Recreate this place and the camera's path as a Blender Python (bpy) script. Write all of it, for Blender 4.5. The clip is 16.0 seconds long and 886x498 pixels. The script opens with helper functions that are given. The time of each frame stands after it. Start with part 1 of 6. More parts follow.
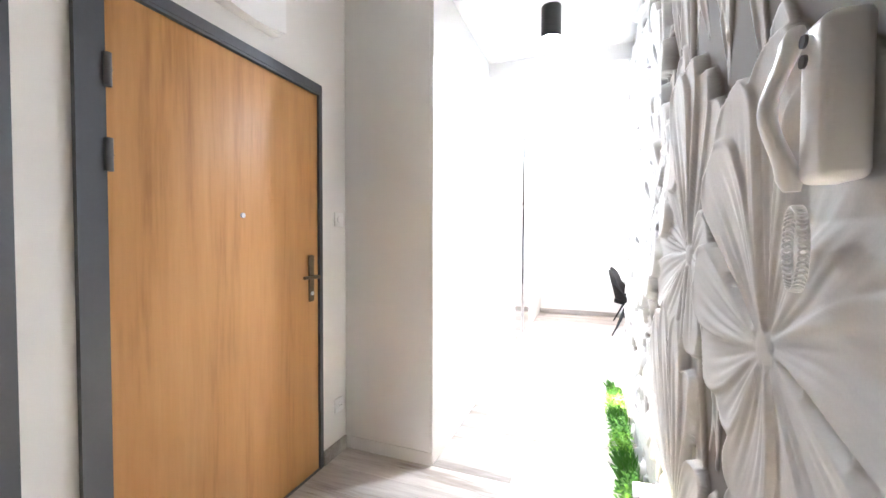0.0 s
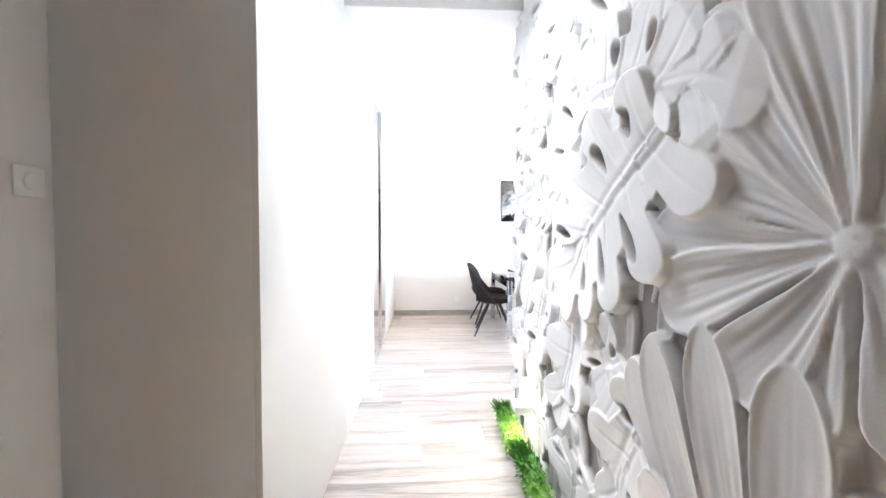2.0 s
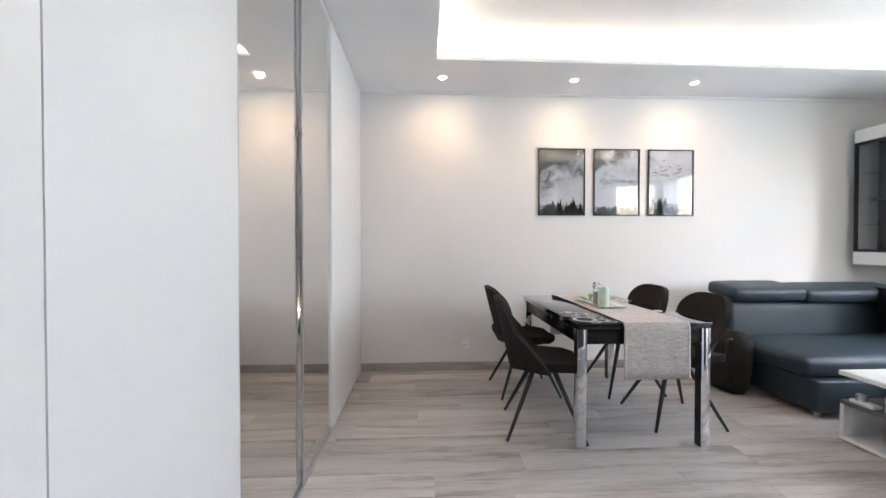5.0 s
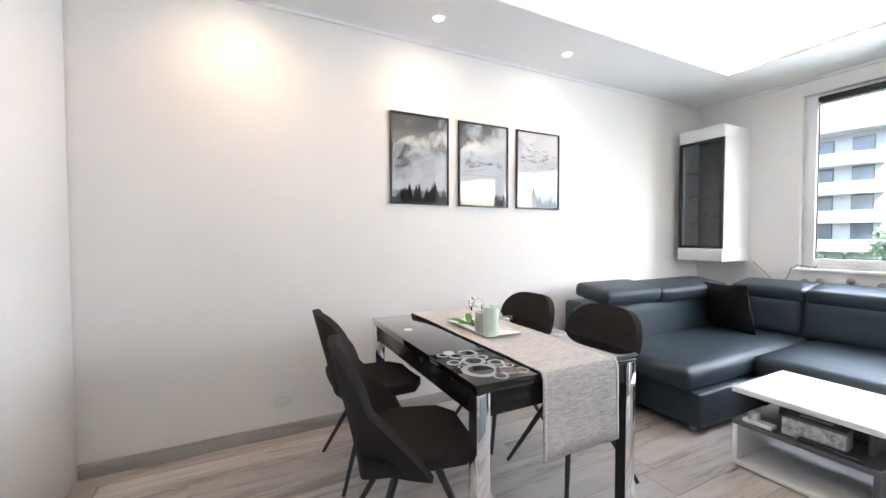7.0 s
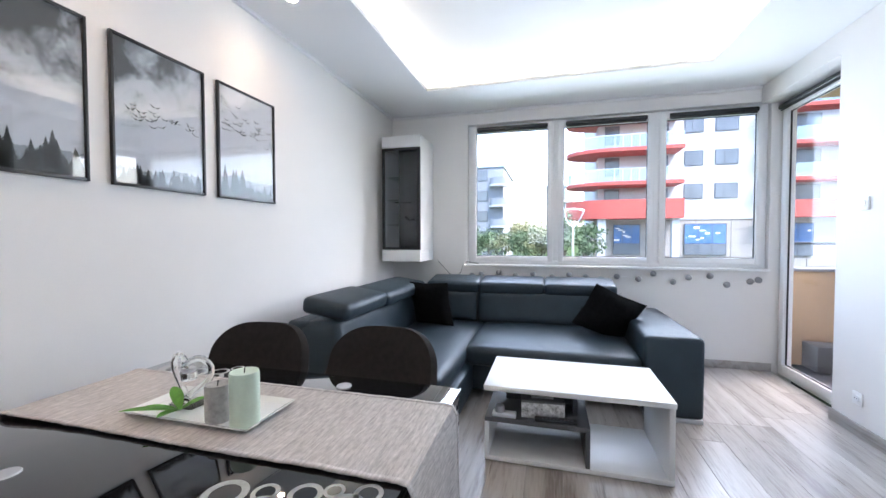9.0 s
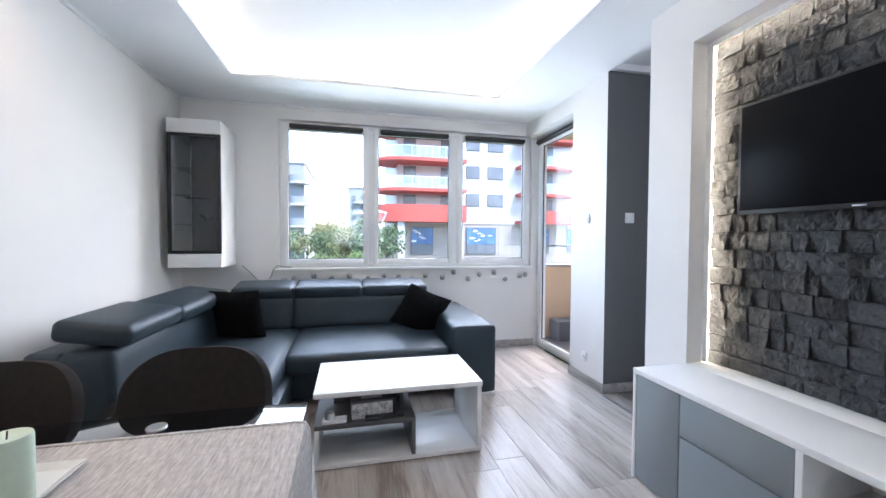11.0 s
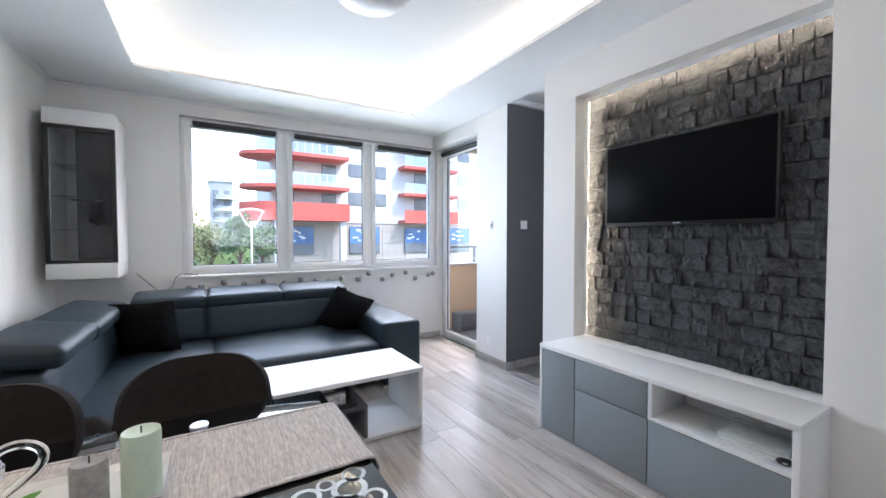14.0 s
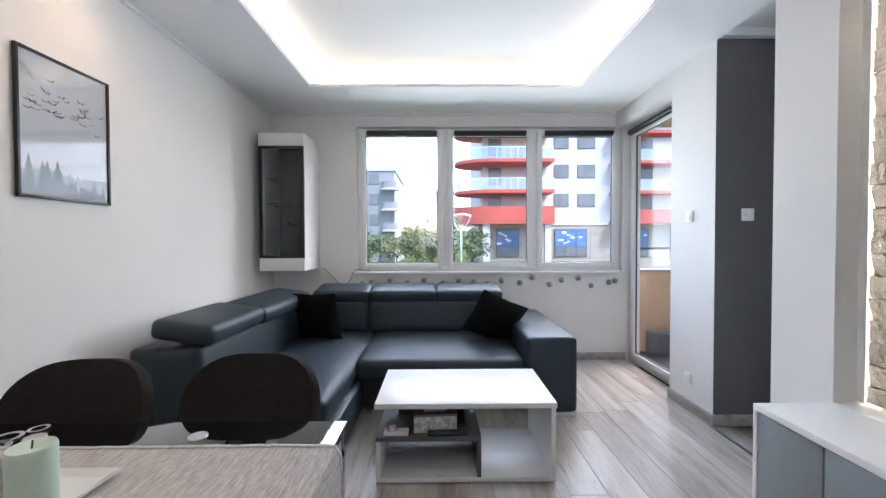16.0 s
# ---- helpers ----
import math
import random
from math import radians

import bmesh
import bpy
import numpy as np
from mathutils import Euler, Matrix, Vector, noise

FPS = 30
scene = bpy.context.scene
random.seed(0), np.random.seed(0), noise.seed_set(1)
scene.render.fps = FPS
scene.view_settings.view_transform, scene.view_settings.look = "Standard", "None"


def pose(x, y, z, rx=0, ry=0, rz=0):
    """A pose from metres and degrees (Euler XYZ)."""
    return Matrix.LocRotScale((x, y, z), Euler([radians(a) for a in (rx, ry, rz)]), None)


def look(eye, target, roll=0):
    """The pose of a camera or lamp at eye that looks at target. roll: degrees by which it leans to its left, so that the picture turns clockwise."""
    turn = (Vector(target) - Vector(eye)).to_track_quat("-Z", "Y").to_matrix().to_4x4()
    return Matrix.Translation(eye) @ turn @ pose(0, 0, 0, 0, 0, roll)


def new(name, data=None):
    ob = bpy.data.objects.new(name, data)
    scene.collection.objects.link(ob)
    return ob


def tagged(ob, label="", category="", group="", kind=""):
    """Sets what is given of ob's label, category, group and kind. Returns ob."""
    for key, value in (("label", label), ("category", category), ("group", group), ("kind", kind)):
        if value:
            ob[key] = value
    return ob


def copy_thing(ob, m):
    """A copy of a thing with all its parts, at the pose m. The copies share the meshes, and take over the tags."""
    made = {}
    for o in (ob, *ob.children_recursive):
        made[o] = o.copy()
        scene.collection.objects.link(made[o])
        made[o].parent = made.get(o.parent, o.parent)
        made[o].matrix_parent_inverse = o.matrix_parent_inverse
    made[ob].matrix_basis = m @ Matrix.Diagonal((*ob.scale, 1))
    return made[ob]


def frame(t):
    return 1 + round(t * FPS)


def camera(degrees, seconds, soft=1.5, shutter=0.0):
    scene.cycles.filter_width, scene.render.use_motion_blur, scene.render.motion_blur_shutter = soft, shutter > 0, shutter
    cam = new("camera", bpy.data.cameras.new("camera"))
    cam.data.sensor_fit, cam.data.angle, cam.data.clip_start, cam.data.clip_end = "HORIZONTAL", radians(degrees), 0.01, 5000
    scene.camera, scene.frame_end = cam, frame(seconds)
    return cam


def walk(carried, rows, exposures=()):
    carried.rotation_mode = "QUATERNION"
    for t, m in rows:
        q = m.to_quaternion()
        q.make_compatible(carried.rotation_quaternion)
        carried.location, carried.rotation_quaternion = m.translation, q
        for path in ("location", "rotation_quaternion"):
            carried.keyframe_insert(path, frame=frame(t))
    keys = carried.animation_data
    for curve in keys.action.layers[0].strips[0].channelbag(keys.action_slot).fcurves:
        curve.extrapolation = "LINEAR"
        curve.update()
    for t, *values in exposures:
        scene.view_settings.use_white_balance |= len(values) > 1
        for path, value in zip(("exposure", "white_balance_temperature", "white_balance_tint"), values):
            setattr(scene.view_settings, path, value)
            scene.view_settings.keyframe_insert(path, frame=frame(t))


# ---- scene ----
cam = camera(97.6, 16.0)
PATH = [
    (0, (0.104, 0.15, 1.279), (-0.607, 2.019, 1.225), 0.2),
    (0.5, (-0.013, 0.266, 1.246), (-0.422, 2.223, 1.19), 0.2),
    (1, (-0.094, 0.474, 1.208), (-0.308, 2.462, 1.15), 0.1),
    (1.5, (-0.171, 0.684, 1.2), (-0.188, 2.684, 1.141), -0.3),
    (2, (-0.227, 0.977, 1.246), (-0.134, 2.974, 1.178), 0.1),
    (2.5, (-0.241, 1.32, 1.254), (-0.145, 3.317, 1.195), 0.0),
    (3, (-0.24, 1.703, 1.28), (-0.156, 3.701, 1.217), 0.1),
    (3.5, (-0.235, 2.125, 1.272), (-0.2, 4.124, 1.215), 0.1),
    (6, (0.014, 3.996, 1.175), (0.32, 5.973, 1.157), -0.1),
    (6.5, (0.073, 4.204, 1.195), (0.597, 6.134, 1.155), -0.1),
    (7, (0.086, 4.477, 1.239), (0.984, 6.263, 1.177), -0.1),
    (7.5, (0.159, 4.806, 1.242), (1.363, 6.402, 1.183), -0.1),
    (8, (0.24, 5.098, 1.258), (1.723, 6.439, 1.197), -0.0),
    (8.5, (0.336, 5.291, 1.251), (2.107, 6.218, 1.187), -0.2),
    (9, (0.307, 5.288, 1.247), (2.235, 5.816, 1.189), -0.1),
    (11.5, (0.234, 5.522, 1.294), (2.055, 4.696, 1.234), 0.2),
    (12, (0.187, 5.641, 1.316), (1.768, 4.419, 1.248), 0.0),
    (12.5, (0.158, 5.799, 1.315), (1.632, 4.449, 1.249), 0.1),
    (13, (0.142, 5.901, 1.321), (1.616, 4.551, 1.257), 0.1),
    (13.5, (0.109, 5.944, 1.327), (1.647, 4.668, 1.265), 0.1),
    (14, (0.075, 5.923, 1.323), (1.791, 4.896, 1.264), 0.0),
    (14.5, (0.072, 5.867, 1.315), (1.946, 5.171, 1.255), -0.1),
    (15, (0.141, 5.718, 1.272), (2.119, 5.422, 1.219), -0.1),
    (15.5, (0.26, 5.505, 1.278), (2.257, 5.416, 1.23), -0.2),
    (16, (0.415, 5.292, 1.279), (2.414, 5.273, 1.238), -0.2),
]
EXPO = [(t, s, k, 12) for t, s, k in ((0.0, 6.2, 6100), (0.5, 5.7, 6100), (1.0, 5.65, 6100), (1.5, 5.7, 6150), (2.0, 5.3, 6150), (3.0, 4.15, 6100), (3.7, 3.8, 6150), (5.8, 3.7, 6450), (7.0, 4.0, 6400), (9.0, 3.5, 5950), (11.5, 3.55, 5950), (13.0, 3.4, 6000), (15.0, 3.4, 6200), (16.0, 3.1, 6250))]
walk(cam, [(t, look(eye, target, roll)) for t, eye, target, roll in PATH], EXPO)

# ---- world, sun, exposure ----
world = bpy.data.worlds.new("sky")
scene.world = world
world.use_nodes = True
wn = world.node_tree.nodes
sky = wn.new("ShaderNodeTexSky")
sky.sky_type = "NISHITA"
sky.sun_disc = False
sky.sun_elevation, sky.sun_rotation = radians(48), radians(150)
sky.air_density, sky.dust_density, sky.ozone_density = 1.0, 3.0, 1.0
wn["Background"].inputs["Strength"].default_value = 0.115
world.node_tree.links.new(sky.outputs[0], wn["Background"].inputs["Color"])
sun = new("sun", bpy.data.lights.new("sun", "SUN"))
sun.data.energy, sun.data.angle, sun.data.color = 0.65, radians(22), (1.0, 0.97, 0.93)
sun.matrix_world = look((0, 0, 30), (23, 13, 0))


# sky light entering by the wide window
wl = new("window_daylight", bpy.data.lights.new("window_daylight", "AREA"))
wl.data.shape, wl.data.size, wl.data.size_y, wl.data.energy, wl.data.color = "RECTANGLE", 2.6, 1.3, 4.8, (0.80, 0.90, 1.0)
wl.data.spread = radians(135)
wl.matrix_world = look((4.50, 4.74, 1.66), (3.5, 4.74, 1.66))


# ---- materials ----
def material(name, colour, rough=0.5, metal=0.0, vary=0.06, scale=6.0, bump=0.02, grain=120.0, coat=0.0, spec=0.5, rv=0.06):
    """A plain surface: base colour with soft blotches, fine grain, uneven roughness and a slight relief."""
    m = bpy.data.materials.new(name)
    m.use_nodes = True
    n, l = m.node_tree.nodes, m.node_tree.links
    b = n["Principled BSDF"]
    b.inputs["Metallic"].default_value = metal
    b.inputs["Coat Weight"].default_value = coat
    b.inputs["Specular IOR Level"].default_value = spec
    tc = n.new("ShaderNodeTexCoord")
    big, fine = n.new("ShaderNodeTexNoise"), n.new("ShaderNodeTexNoise")
    big.inputs["Scale"].default_value, fine.inputs["Scale"].default_value = scale, grain
    big.inputs["Detail"].default_value = 4.0
    for t in (big, fine):
        l.new(tc.outputs["Object"], t.inputs["Vector"])
    ramp = n.new("ShaderNodeValToRGB")
    ramp.color_ramp.elements[0].position, ramp.color_ramp.elements[1].position = 0.3, 0.7
    ramp.color_ramp.elements[0].color = (*[c * (1 - vary) for c in colour], 1)
    ramp.color_ramp.elements[1].color = (*[min(1, c * (1 + vary)) for c in colour], 1)
    mix = n.new("ShaderNodeMath")
    mix.operation = "MULTIPLY_ADD"
    mix.inputs[1].default_value, mix.inputs[2].default_value = 0.35, 0.0
    add = n.new("ShaderNodeMath")
    l.new(fine.outputs["Fac"], mix.inputs[0])
    l.new(mix.outputs[0], add.inputs[0])
    sc = n.new("ShaderNodeMath")
    sc.operation = "MULTIPLY"
    sc.inputs[1].default_value = 0.65
    l.new(big.outputs["Fac"], sc.inputs[0])
    l.new(sc.outputs[0], add.inputs[1])
    l.new(add.outputs[0], ramp.inputs[0])
    l.new(ramp.outputs[0], b.inputs["Base Color"])
    rr = n.new("ShaderNodeMapRange")
    rr.inputs[3].default_value, rr.inputs[4].default_value = max(0.0, rough - rv), min(1.0, rough + rv)
    l.new(big.outputs["Fac"], rr.inputs[0])
    l.new(rr.outputs[0], b.inputs["Roughness"])
    if bump:
        bp = n.new("ShaderNodeBump")
        bp.inputs["Strength"].default_value, bp.inputs["Distance"].default_value = min(1.0, bump * 10), 0.002
        l.new(fine.outputs["Fac"], bp.inputs["Height"])
        l.new(bp.outputs[0], b.inputs["Normal"])
    return m


def glow(name, colour, strength):
    m = bpy.data.materials.new(name)
    m.use_nodes = True
    b = m.node_tree.nodes["Principled BSDF"]
    b.inputs["Base Color"].default_value = (0.9, 0.9, 0.9, 1)
    b.inputs["Emission Color"].default_value = (*colour, 1)
    b.inputs["Emission Strength"].default_value = strength
    return m


def glass(name, colour=(1, 1, 1), rough=0.0, ior=1.45):
    m = bpy.data.materials.new(name)
    m.use_nodes = True
    b = m.node_tree.nodes["Principled BSDF"]
    b.inputs["Base Color"].default_value = (*colour, 1)
    b.inputs["Roughness"].default_value = rough
    b.inputs["IOR"].default_value = ior
    b.inputs["Transmission Weight"].default_value = 1.0
    return m


def pane_glass(name, tint=(1, 1, 1), gloss=0.08, graze=0.8):
    """Thin window glass: mostly clear, with a faint mirror gloss that grows at grazing angles."""
    m = bpy.data.materials.new(name)
    m.use_nodes = True
    n, l = m.node_tree.nodes, m.node_tree.links
    n.remove(n["Principled BSDF"])
    tr, gl, mx, lw = (n.new("ShaderNode" + k) for k in ("BsdfTransparent", "BsdfGlossy", "MixShader", "LayerWeight"))
    tr.inputs["Color"].default_value = (*tint, 1)
    gl.inputs["Roughness"].default_value = 0.01
    lw.inputs["Blend"].default_value = 0.5
    pw, ma = n.new("ShaderNodeMath"), n.new("ShaderNodeMath")
    pw.operation, ma.operation = "POWER", "MULTIPLY_ADD"
    pw.inputs[1].default_value, ma.inputs[1].default_value, ma.inputs[2].default_value = 4.0, graze, gloss * 0.5
    l.new(lw.outputs["Facing"], pw.inputs[0])
    l.new(pw.outputs[0], ma.inputs[0])
    l.new(ma.outputs[0], mx.inputs[0])
    l.new(tr.outputs[0], mx.inputs[1])
    l.new(gl.outputs[0], mx.inputs[2])
    l.new(mx.outputs[0], n["Material Output"].inputs["Surface"])
    return m


def wood(name, dark, mid, light, axis=0, stretch=0.06, scale=9.0, rough=0.42, per_piece=True, knots=0.5, bump=0.15):
    """Long-grained wood along the given axis; each plank draws its own part of the pattern."""
    m = bpy.data.materials.new(name)
    m.use_nodes = True
    n, l = m.node_tree.nodes, m.node_tree.links
    b = n["Principled BSDF"]
    tc, mp = n.new("ShaderNodeTexCoord"), n.new("ShaderNodeMapping")
    l.new(tc.outputs["Object"], mp.inputs["Vector"])
    s = [1.0, 1.0, 1.0]
    s[axis] = stretch
    mp.inputs["Scale"].default_value = s
    src = mp.outputs[0]
    if per_piece:
        oi, vm = n.new("ShaderNodeObjectInfo"), n.new("ShaderNodeVectorMath")
        mul = n.new("ShaderNodeVectorMath")
        mul.operation = "SCALE"
        mul.inputs["Scale"].default_value = 37.0
        cb = n.new("ShaderNodeCombineXYZ")
        for i in range(3):
            l.new(oi.outputs["Random"], cb.inputs[i])
        l.new(cb.outputs[0], mul.inputs[0])
        l.new(mp.outputs[0], vm.inputs[0])
        l.new(mul.outputs[0], vm.inputs[1])
        src = vm.outputs[0]
    a, g, k = (n.new("ShaderNodeTexNoise") for _ in range(3))
    a.inputs["Scale"].default_value, a.inputs["Detail"].default_value, a.inputs["Distortion"].default_value = scale, 6.0, 0.8
    g.inputs["Scale"].default_value, g.inputs["Detail"].default_value = scale * 9, 4.0
    k.inputs["Scale"].default_value, k.inputs["Detail"].default_value = scale * 0.35, 2.0
    for t in (a, g, k):
        l.new(src, t.inputs["Vector"])
    m1, m2 = n.new("ShaderNodeMath"), n.new("ShaderNodeMath")
    m1.operation = m2.operation = "MULTIPLY_ADD"
    m1.inputs[1].default_value = 0.3
    l.new(g.outputs["Fac"], m1.inputs[0])
    sc = n.new("ShaderNodeMath")
    sc.operation = "MULTIPLY"
    sc.inputs[1].default_value = 0.7
    l.new(a.outputs["Fac"], sc.inputs[0])
    l.new(sc.outputs[0], m1.inputs[2])
    m2.inputs[1].default_value = knots
    l.new(k.outputs["Fac"], m2.inputs[0])
    l.new(m1.outputs[0], m2.inputs[2])
    ramp = n.new("ShaderNodeValToRGB")
    e = ramp.color_ramp.elements
    e[0].position, e[1].position = 0.45 + knots * 0.25, 0.62 + knots * 0.6
    e[0].color, e[1].color = (*dark, 1), (*light, 1)
    x = e.new(0.5 * (e[0].position + e[1].position) - 0.03)
    x.color = (*mid, 1)
    l.new(m2.outputs[0], ramp.inputs[0])
    col = ramp.outputs[0]
    if per_piece:
        hs = n.new("ShaderNodeHueSaturation")
        mr = n.new("ShaderNodeMapRange")
        mr.inputs[3].default_value, mr.inputs[4].default_value = 0.86, 1.12
        l.new(oi.outputs["Random"], mr.inputs[0])
        l.new(mr.outputs[0], hs.inputs["Value"])
        l.new(col, hs.inputs["Color"])
        col = hs.outputs[0]
    l.new(col, b.inputs["Base Color"])
    r2 = n.new("ShaderNodeMapRange")
    r2.inputs[3].default_value, r2.inputs[4].default_value = rough - 0.08, rough + 0.1
    l.new(g.outputs["Fac"], r2.inputs[0])
    l.new(r2.outputs[0], b.inputs["Roughness"])
    bp = n.new("ShaderNodeBump")
    bp.inputs["Strength"].default_value, bp.inputs["Distance"].default_value = bump, 0.002
    l.new(g.outputs["Fac"], bp.inputs["Height"])
    l.new(bp.outputs[0], b.inputs["Normal"])
    return m


WALL = material("wall_paint", (0.80, 0.785, 0.77), 0.75, vary=0.025, scale=1.5, bump=0.012, grain=260)
CEIL = material("ceiling_paint", (0.83, 0.83, 0.83), 0.8, vary=0.015, scale=1.2, bump=0.01, grain=200)
GREYWALL = material("grey_wall_paint", (0.135, 0.133, 0.138), 0.7, vary=0.05, scale=2, bump=0.015, grain=200)
FLOORWOOD = wood("grey_oak_laminate", (0.29, 0.25, 0.222), (0.455, 0.415, 0.385), (0.57, 0.535, 0.505), axis=0, stretch=0.09, scale=11, rough=0.30, knots=0.35)
SKIRT = wood("grey_oak_skirting", (0.25, 0.23, 0.212), (0.37, 0.345, 0.325), (0.47, 0.445, 0.425), axis=0, stretch=0.1, scale=12, rough=0.45, per_piece=False)
SATIN = material("white_satin_lacquer", (0.80, 0.80, 0.795), 0.36, vary=0.012, scale=1.0, bump=0.006, grain=90, rv=0.01)
LACQUER = material("white_lacquer", (0.82, 0.82, 0.82), 0.32, vary=0.012, scale=3, bump=0.004)
PVC = material("white_plastic", (0.86, 0.86, 0.86), 0.35, vary=0.015, scale=4, bump=0.004)
OAK = wood("oak_door_veneer", (0.40, 0.19, 0.06), (0.53, 0.27, 0.095), (0.60, 0.32, 0.125), axis=2, stretch=0.07, scale=7, rough=0.45, per_piece=False, knots=0.4, bump=0.1)
DARKSTEEL = material("dark_grey_steel", (0.085, 0.092, 0.105), 0.4, metal=0.2, vary=0.06)
DARKWOOD = material("dark_brown_door", (0.045, 0.04, 0.037), 0.5, vary=0.12, scale=8)
BRONZE = material("aged_bronze", (0.16, 0.12, 0.08), 0.4, metal=0.9, vary=0.25, scale=20)
CHROME = material("chrome", (0.82, 0.83, 0.85), 0.06, metal=1.0, vary=0.01, bump=0)
STEEL = material("brushed_steel", (0.6, 0.6, 0.62), 0.3, metal=1.0, vary=0.05, bump=0.01)
MIRROR = material("mirror_silver", (0.86, 0.85, 0.83), 0.015, metal=1.0, vary=0.004, bump=0)
MIRROR.node_tree.nodes["Principled BSDF"].inputs["Roughness"].default_value = 0.0
BLACKGLASS = material("black_glass", (0.005, 0.005, 0.006), 0.03, vary=0.1, bump=0, spec=0.6, rv=0.01, coat=0.6)
BLACK = material("black_plastic", (0.012, 0.012, 0.013), 0.35, vary=0.1, bump=0.01)
BLACKWOOD = material("black_lacquer", (0.012, 0.011, 0.011), 0.25, vary=0.1, bump=0.01)
PLASTER = material("white_plaster_relief", (0.73, 0.722, 0.712), 0.8, vary=0.06, scale=5, bump=0.009, grain=220)
WINGLASS = pane_glass("window_glass", gloss=0.05, graze=0.4)
SHOWGLASS = pane_glass("clear_glass", (0.92, 0.95, 0.94))
LED = glow("led_strip_light", (1.0, 0.86, 0.66), 2.7)


# ---- building blocks ----
def box(bm, x0, y0, z0, x1, y1, z1, m=None):
    """Adds a box between two corners, optionally turned by m."""
    g = bmesh.ops.create_cube(bm, size=1.0)["verts"]
    t = Matrix.Translation(((x0 + x1) / 2, (y0 + y1) / 2, (z0 + z1) / 2)) @ Matrix.Diagonal((abs(x1 - x0), abs(y1 - y0), abs(z1 - z0), 1))
    bmesh.ops.transform(bm, matrix=(m @ t) if m else t, verts=g)
    return g


def tube(bm, a, b, r0, r1=None, seg=12):
    """A round bar from a to b."""
    a, b = Vector(a), Vector(b)
    d = b - a
    g = bmesh.ops.create_cone(bm, cap_ends=True, segments=seg, radius1=r0, radius2=r0 if r1 is None else r1, depth=d.length)["verts"]
    bmesh.ops.transform(bm, matrix=Matrix.Translation((a + b) / 2) @ d.to_track_quat("Z", "Y").to_matrix().to_4x4(), verts=g)
    return g


def bevelled(bm, w, seg=2):
    bmesh.ops.bevel(bm, geom=list(bm.edges), offset=w, segments=seg, profile=0.5, affect="EDGES", clamp_overlap=True)
    return bm


def part(name, bm, mat, parent=None, label="", smooth=False):
    """Links a bmesh as one mesh object, under a thing or a part where one is given."""
    me = bpy.data.meshes.new(name)
    bmesh.ops.recalc_face_normals(bm, faces=bm.faces)
    bm.to_mesh(me)
    bm.free()
    if mat:
        me.materials.append(mat)
    if smooth:
        for p in me.polygons:
            p.use_smooth = True
        me.set_sharp_from_angle(angle=radians(smooth if smooth is not True else 40))
    ob = new(name, me)
    if parent:
        ob.parent = parent
    if label:
        ob["label"] = label
    return ob


def bx(name, c, mat, parent=None, bev=0.0, label="", seg=2, m=None):
    """One box-shaped piece from corner to corner, its edges eased."""
    bm = bmesh.new()
    box(bm, *c, m=m)
    if bev:
        bevelled(bm, bev, seg)
    return part(name, bm, mat, parent, label, smooth=30 if bev else False)


def boxes(name, cs, mat, parent=None, label=""):
    bm = bmesh.new()
    for c in cs:
        box(bm, *c)
    return part(name, bm, mat, parent, label)


def thing(name, label, category, at=(0, 0, 0), turn=0.0, group="", kind=""):
    """An Empty at the base of a thing, which carries its parts."""
    e = new(name)
    e.matrix_basis = pose(*at, 0, 0, turn)
    e.empty_display_size = 0.1
    return tagged(e, label, category, group, kind)


def structure(ob, label, category):
    return tagged(ob, label, category, kind="structure")


# ---- the shell: floor, walls, ceilings ----
ZC, ZH = 2.63, 2.75
floor = structure(boxes("floor", [(-1.6, -0.75, -0.25, 2.345, 3.43, -0.012), (-1.6, 3.43, -0.25, 4.9, 7.3, -0.012)], SKIRT), "grey oak laminate plank floor", "floor")
kfloor = structure(bx("floor_kitchen", (2.345, 1.2, -0.25, 3.2, 3.43, -0.006), material("grey_tile", (0.22, 0.21, 0.2), 0.4, vary=0.1, scale=4)), "dark grey tiled floor beyond the threshold", "floor")
structure(boxes("wall_back", [(-1.5, 7.055, -0.2, 4.9, 7.3, 2.95)], WALL), "white painted living room wall", "wall")
structure(boxes("wall_window", [(4.55, 6.165, -0.2, 4.85, 7.055, 2.95), (4.55, 3.14, -0.2, 4.85, 6.165, 0.93), (4.55, 3.14, 2.49, 4.85, 6.165, 2.95), (4.55, 3.14, 0.93, 4.85, 3.334, 2.49)], WALL), "white painted wall round the window", "wall")
structure(boxes("wall_balcony", [(3.05, 3.1, -0.2, 3.55, 3.41, 2.95), (3.55, 3.1, 2.47, 4.55, 3.41, 2.95)], WALL), "white painted wall beside the balcony door", "wall")
structure(bx("wall_grey", (3.05, 1.0, -0.2, 3.3, 3.1, 2.95), GREYWALL), "dark grey painted wall of the side passage", "wall")
structure(bx("wall_grey_end", (3.046, 3.1, 0.0, 3.05, 3.408, 2.69), GREYWALL), "dark grey painted wall end", "wall")
structure(bx("wall_passage_end", (2.2, 1.0, -0.2, 3.05, 1.2, 2.95), WALL), "white wall closing the side passage", "wall")
structure(boxes("wall_tv", [(0.405, 3.3, -0.2, 2.345, 3.42, 2.95), (0.405, 3.42, -0.2, 0.665, 3.62, 2.95), (2.035, 3.42, -0.2, 2.345, 3.62, 2.95),
                            (0.665, 3.42, 2.352, 2.035, 3.62, 2.95), (0.665, 3.42, -0.2, 2.035, 3.62, 0.56), (2.2, 1.2, -0.2, 2.345, 3.3, 2.95)], WALL), "white plastered wall with a recessed television niche", "wall")
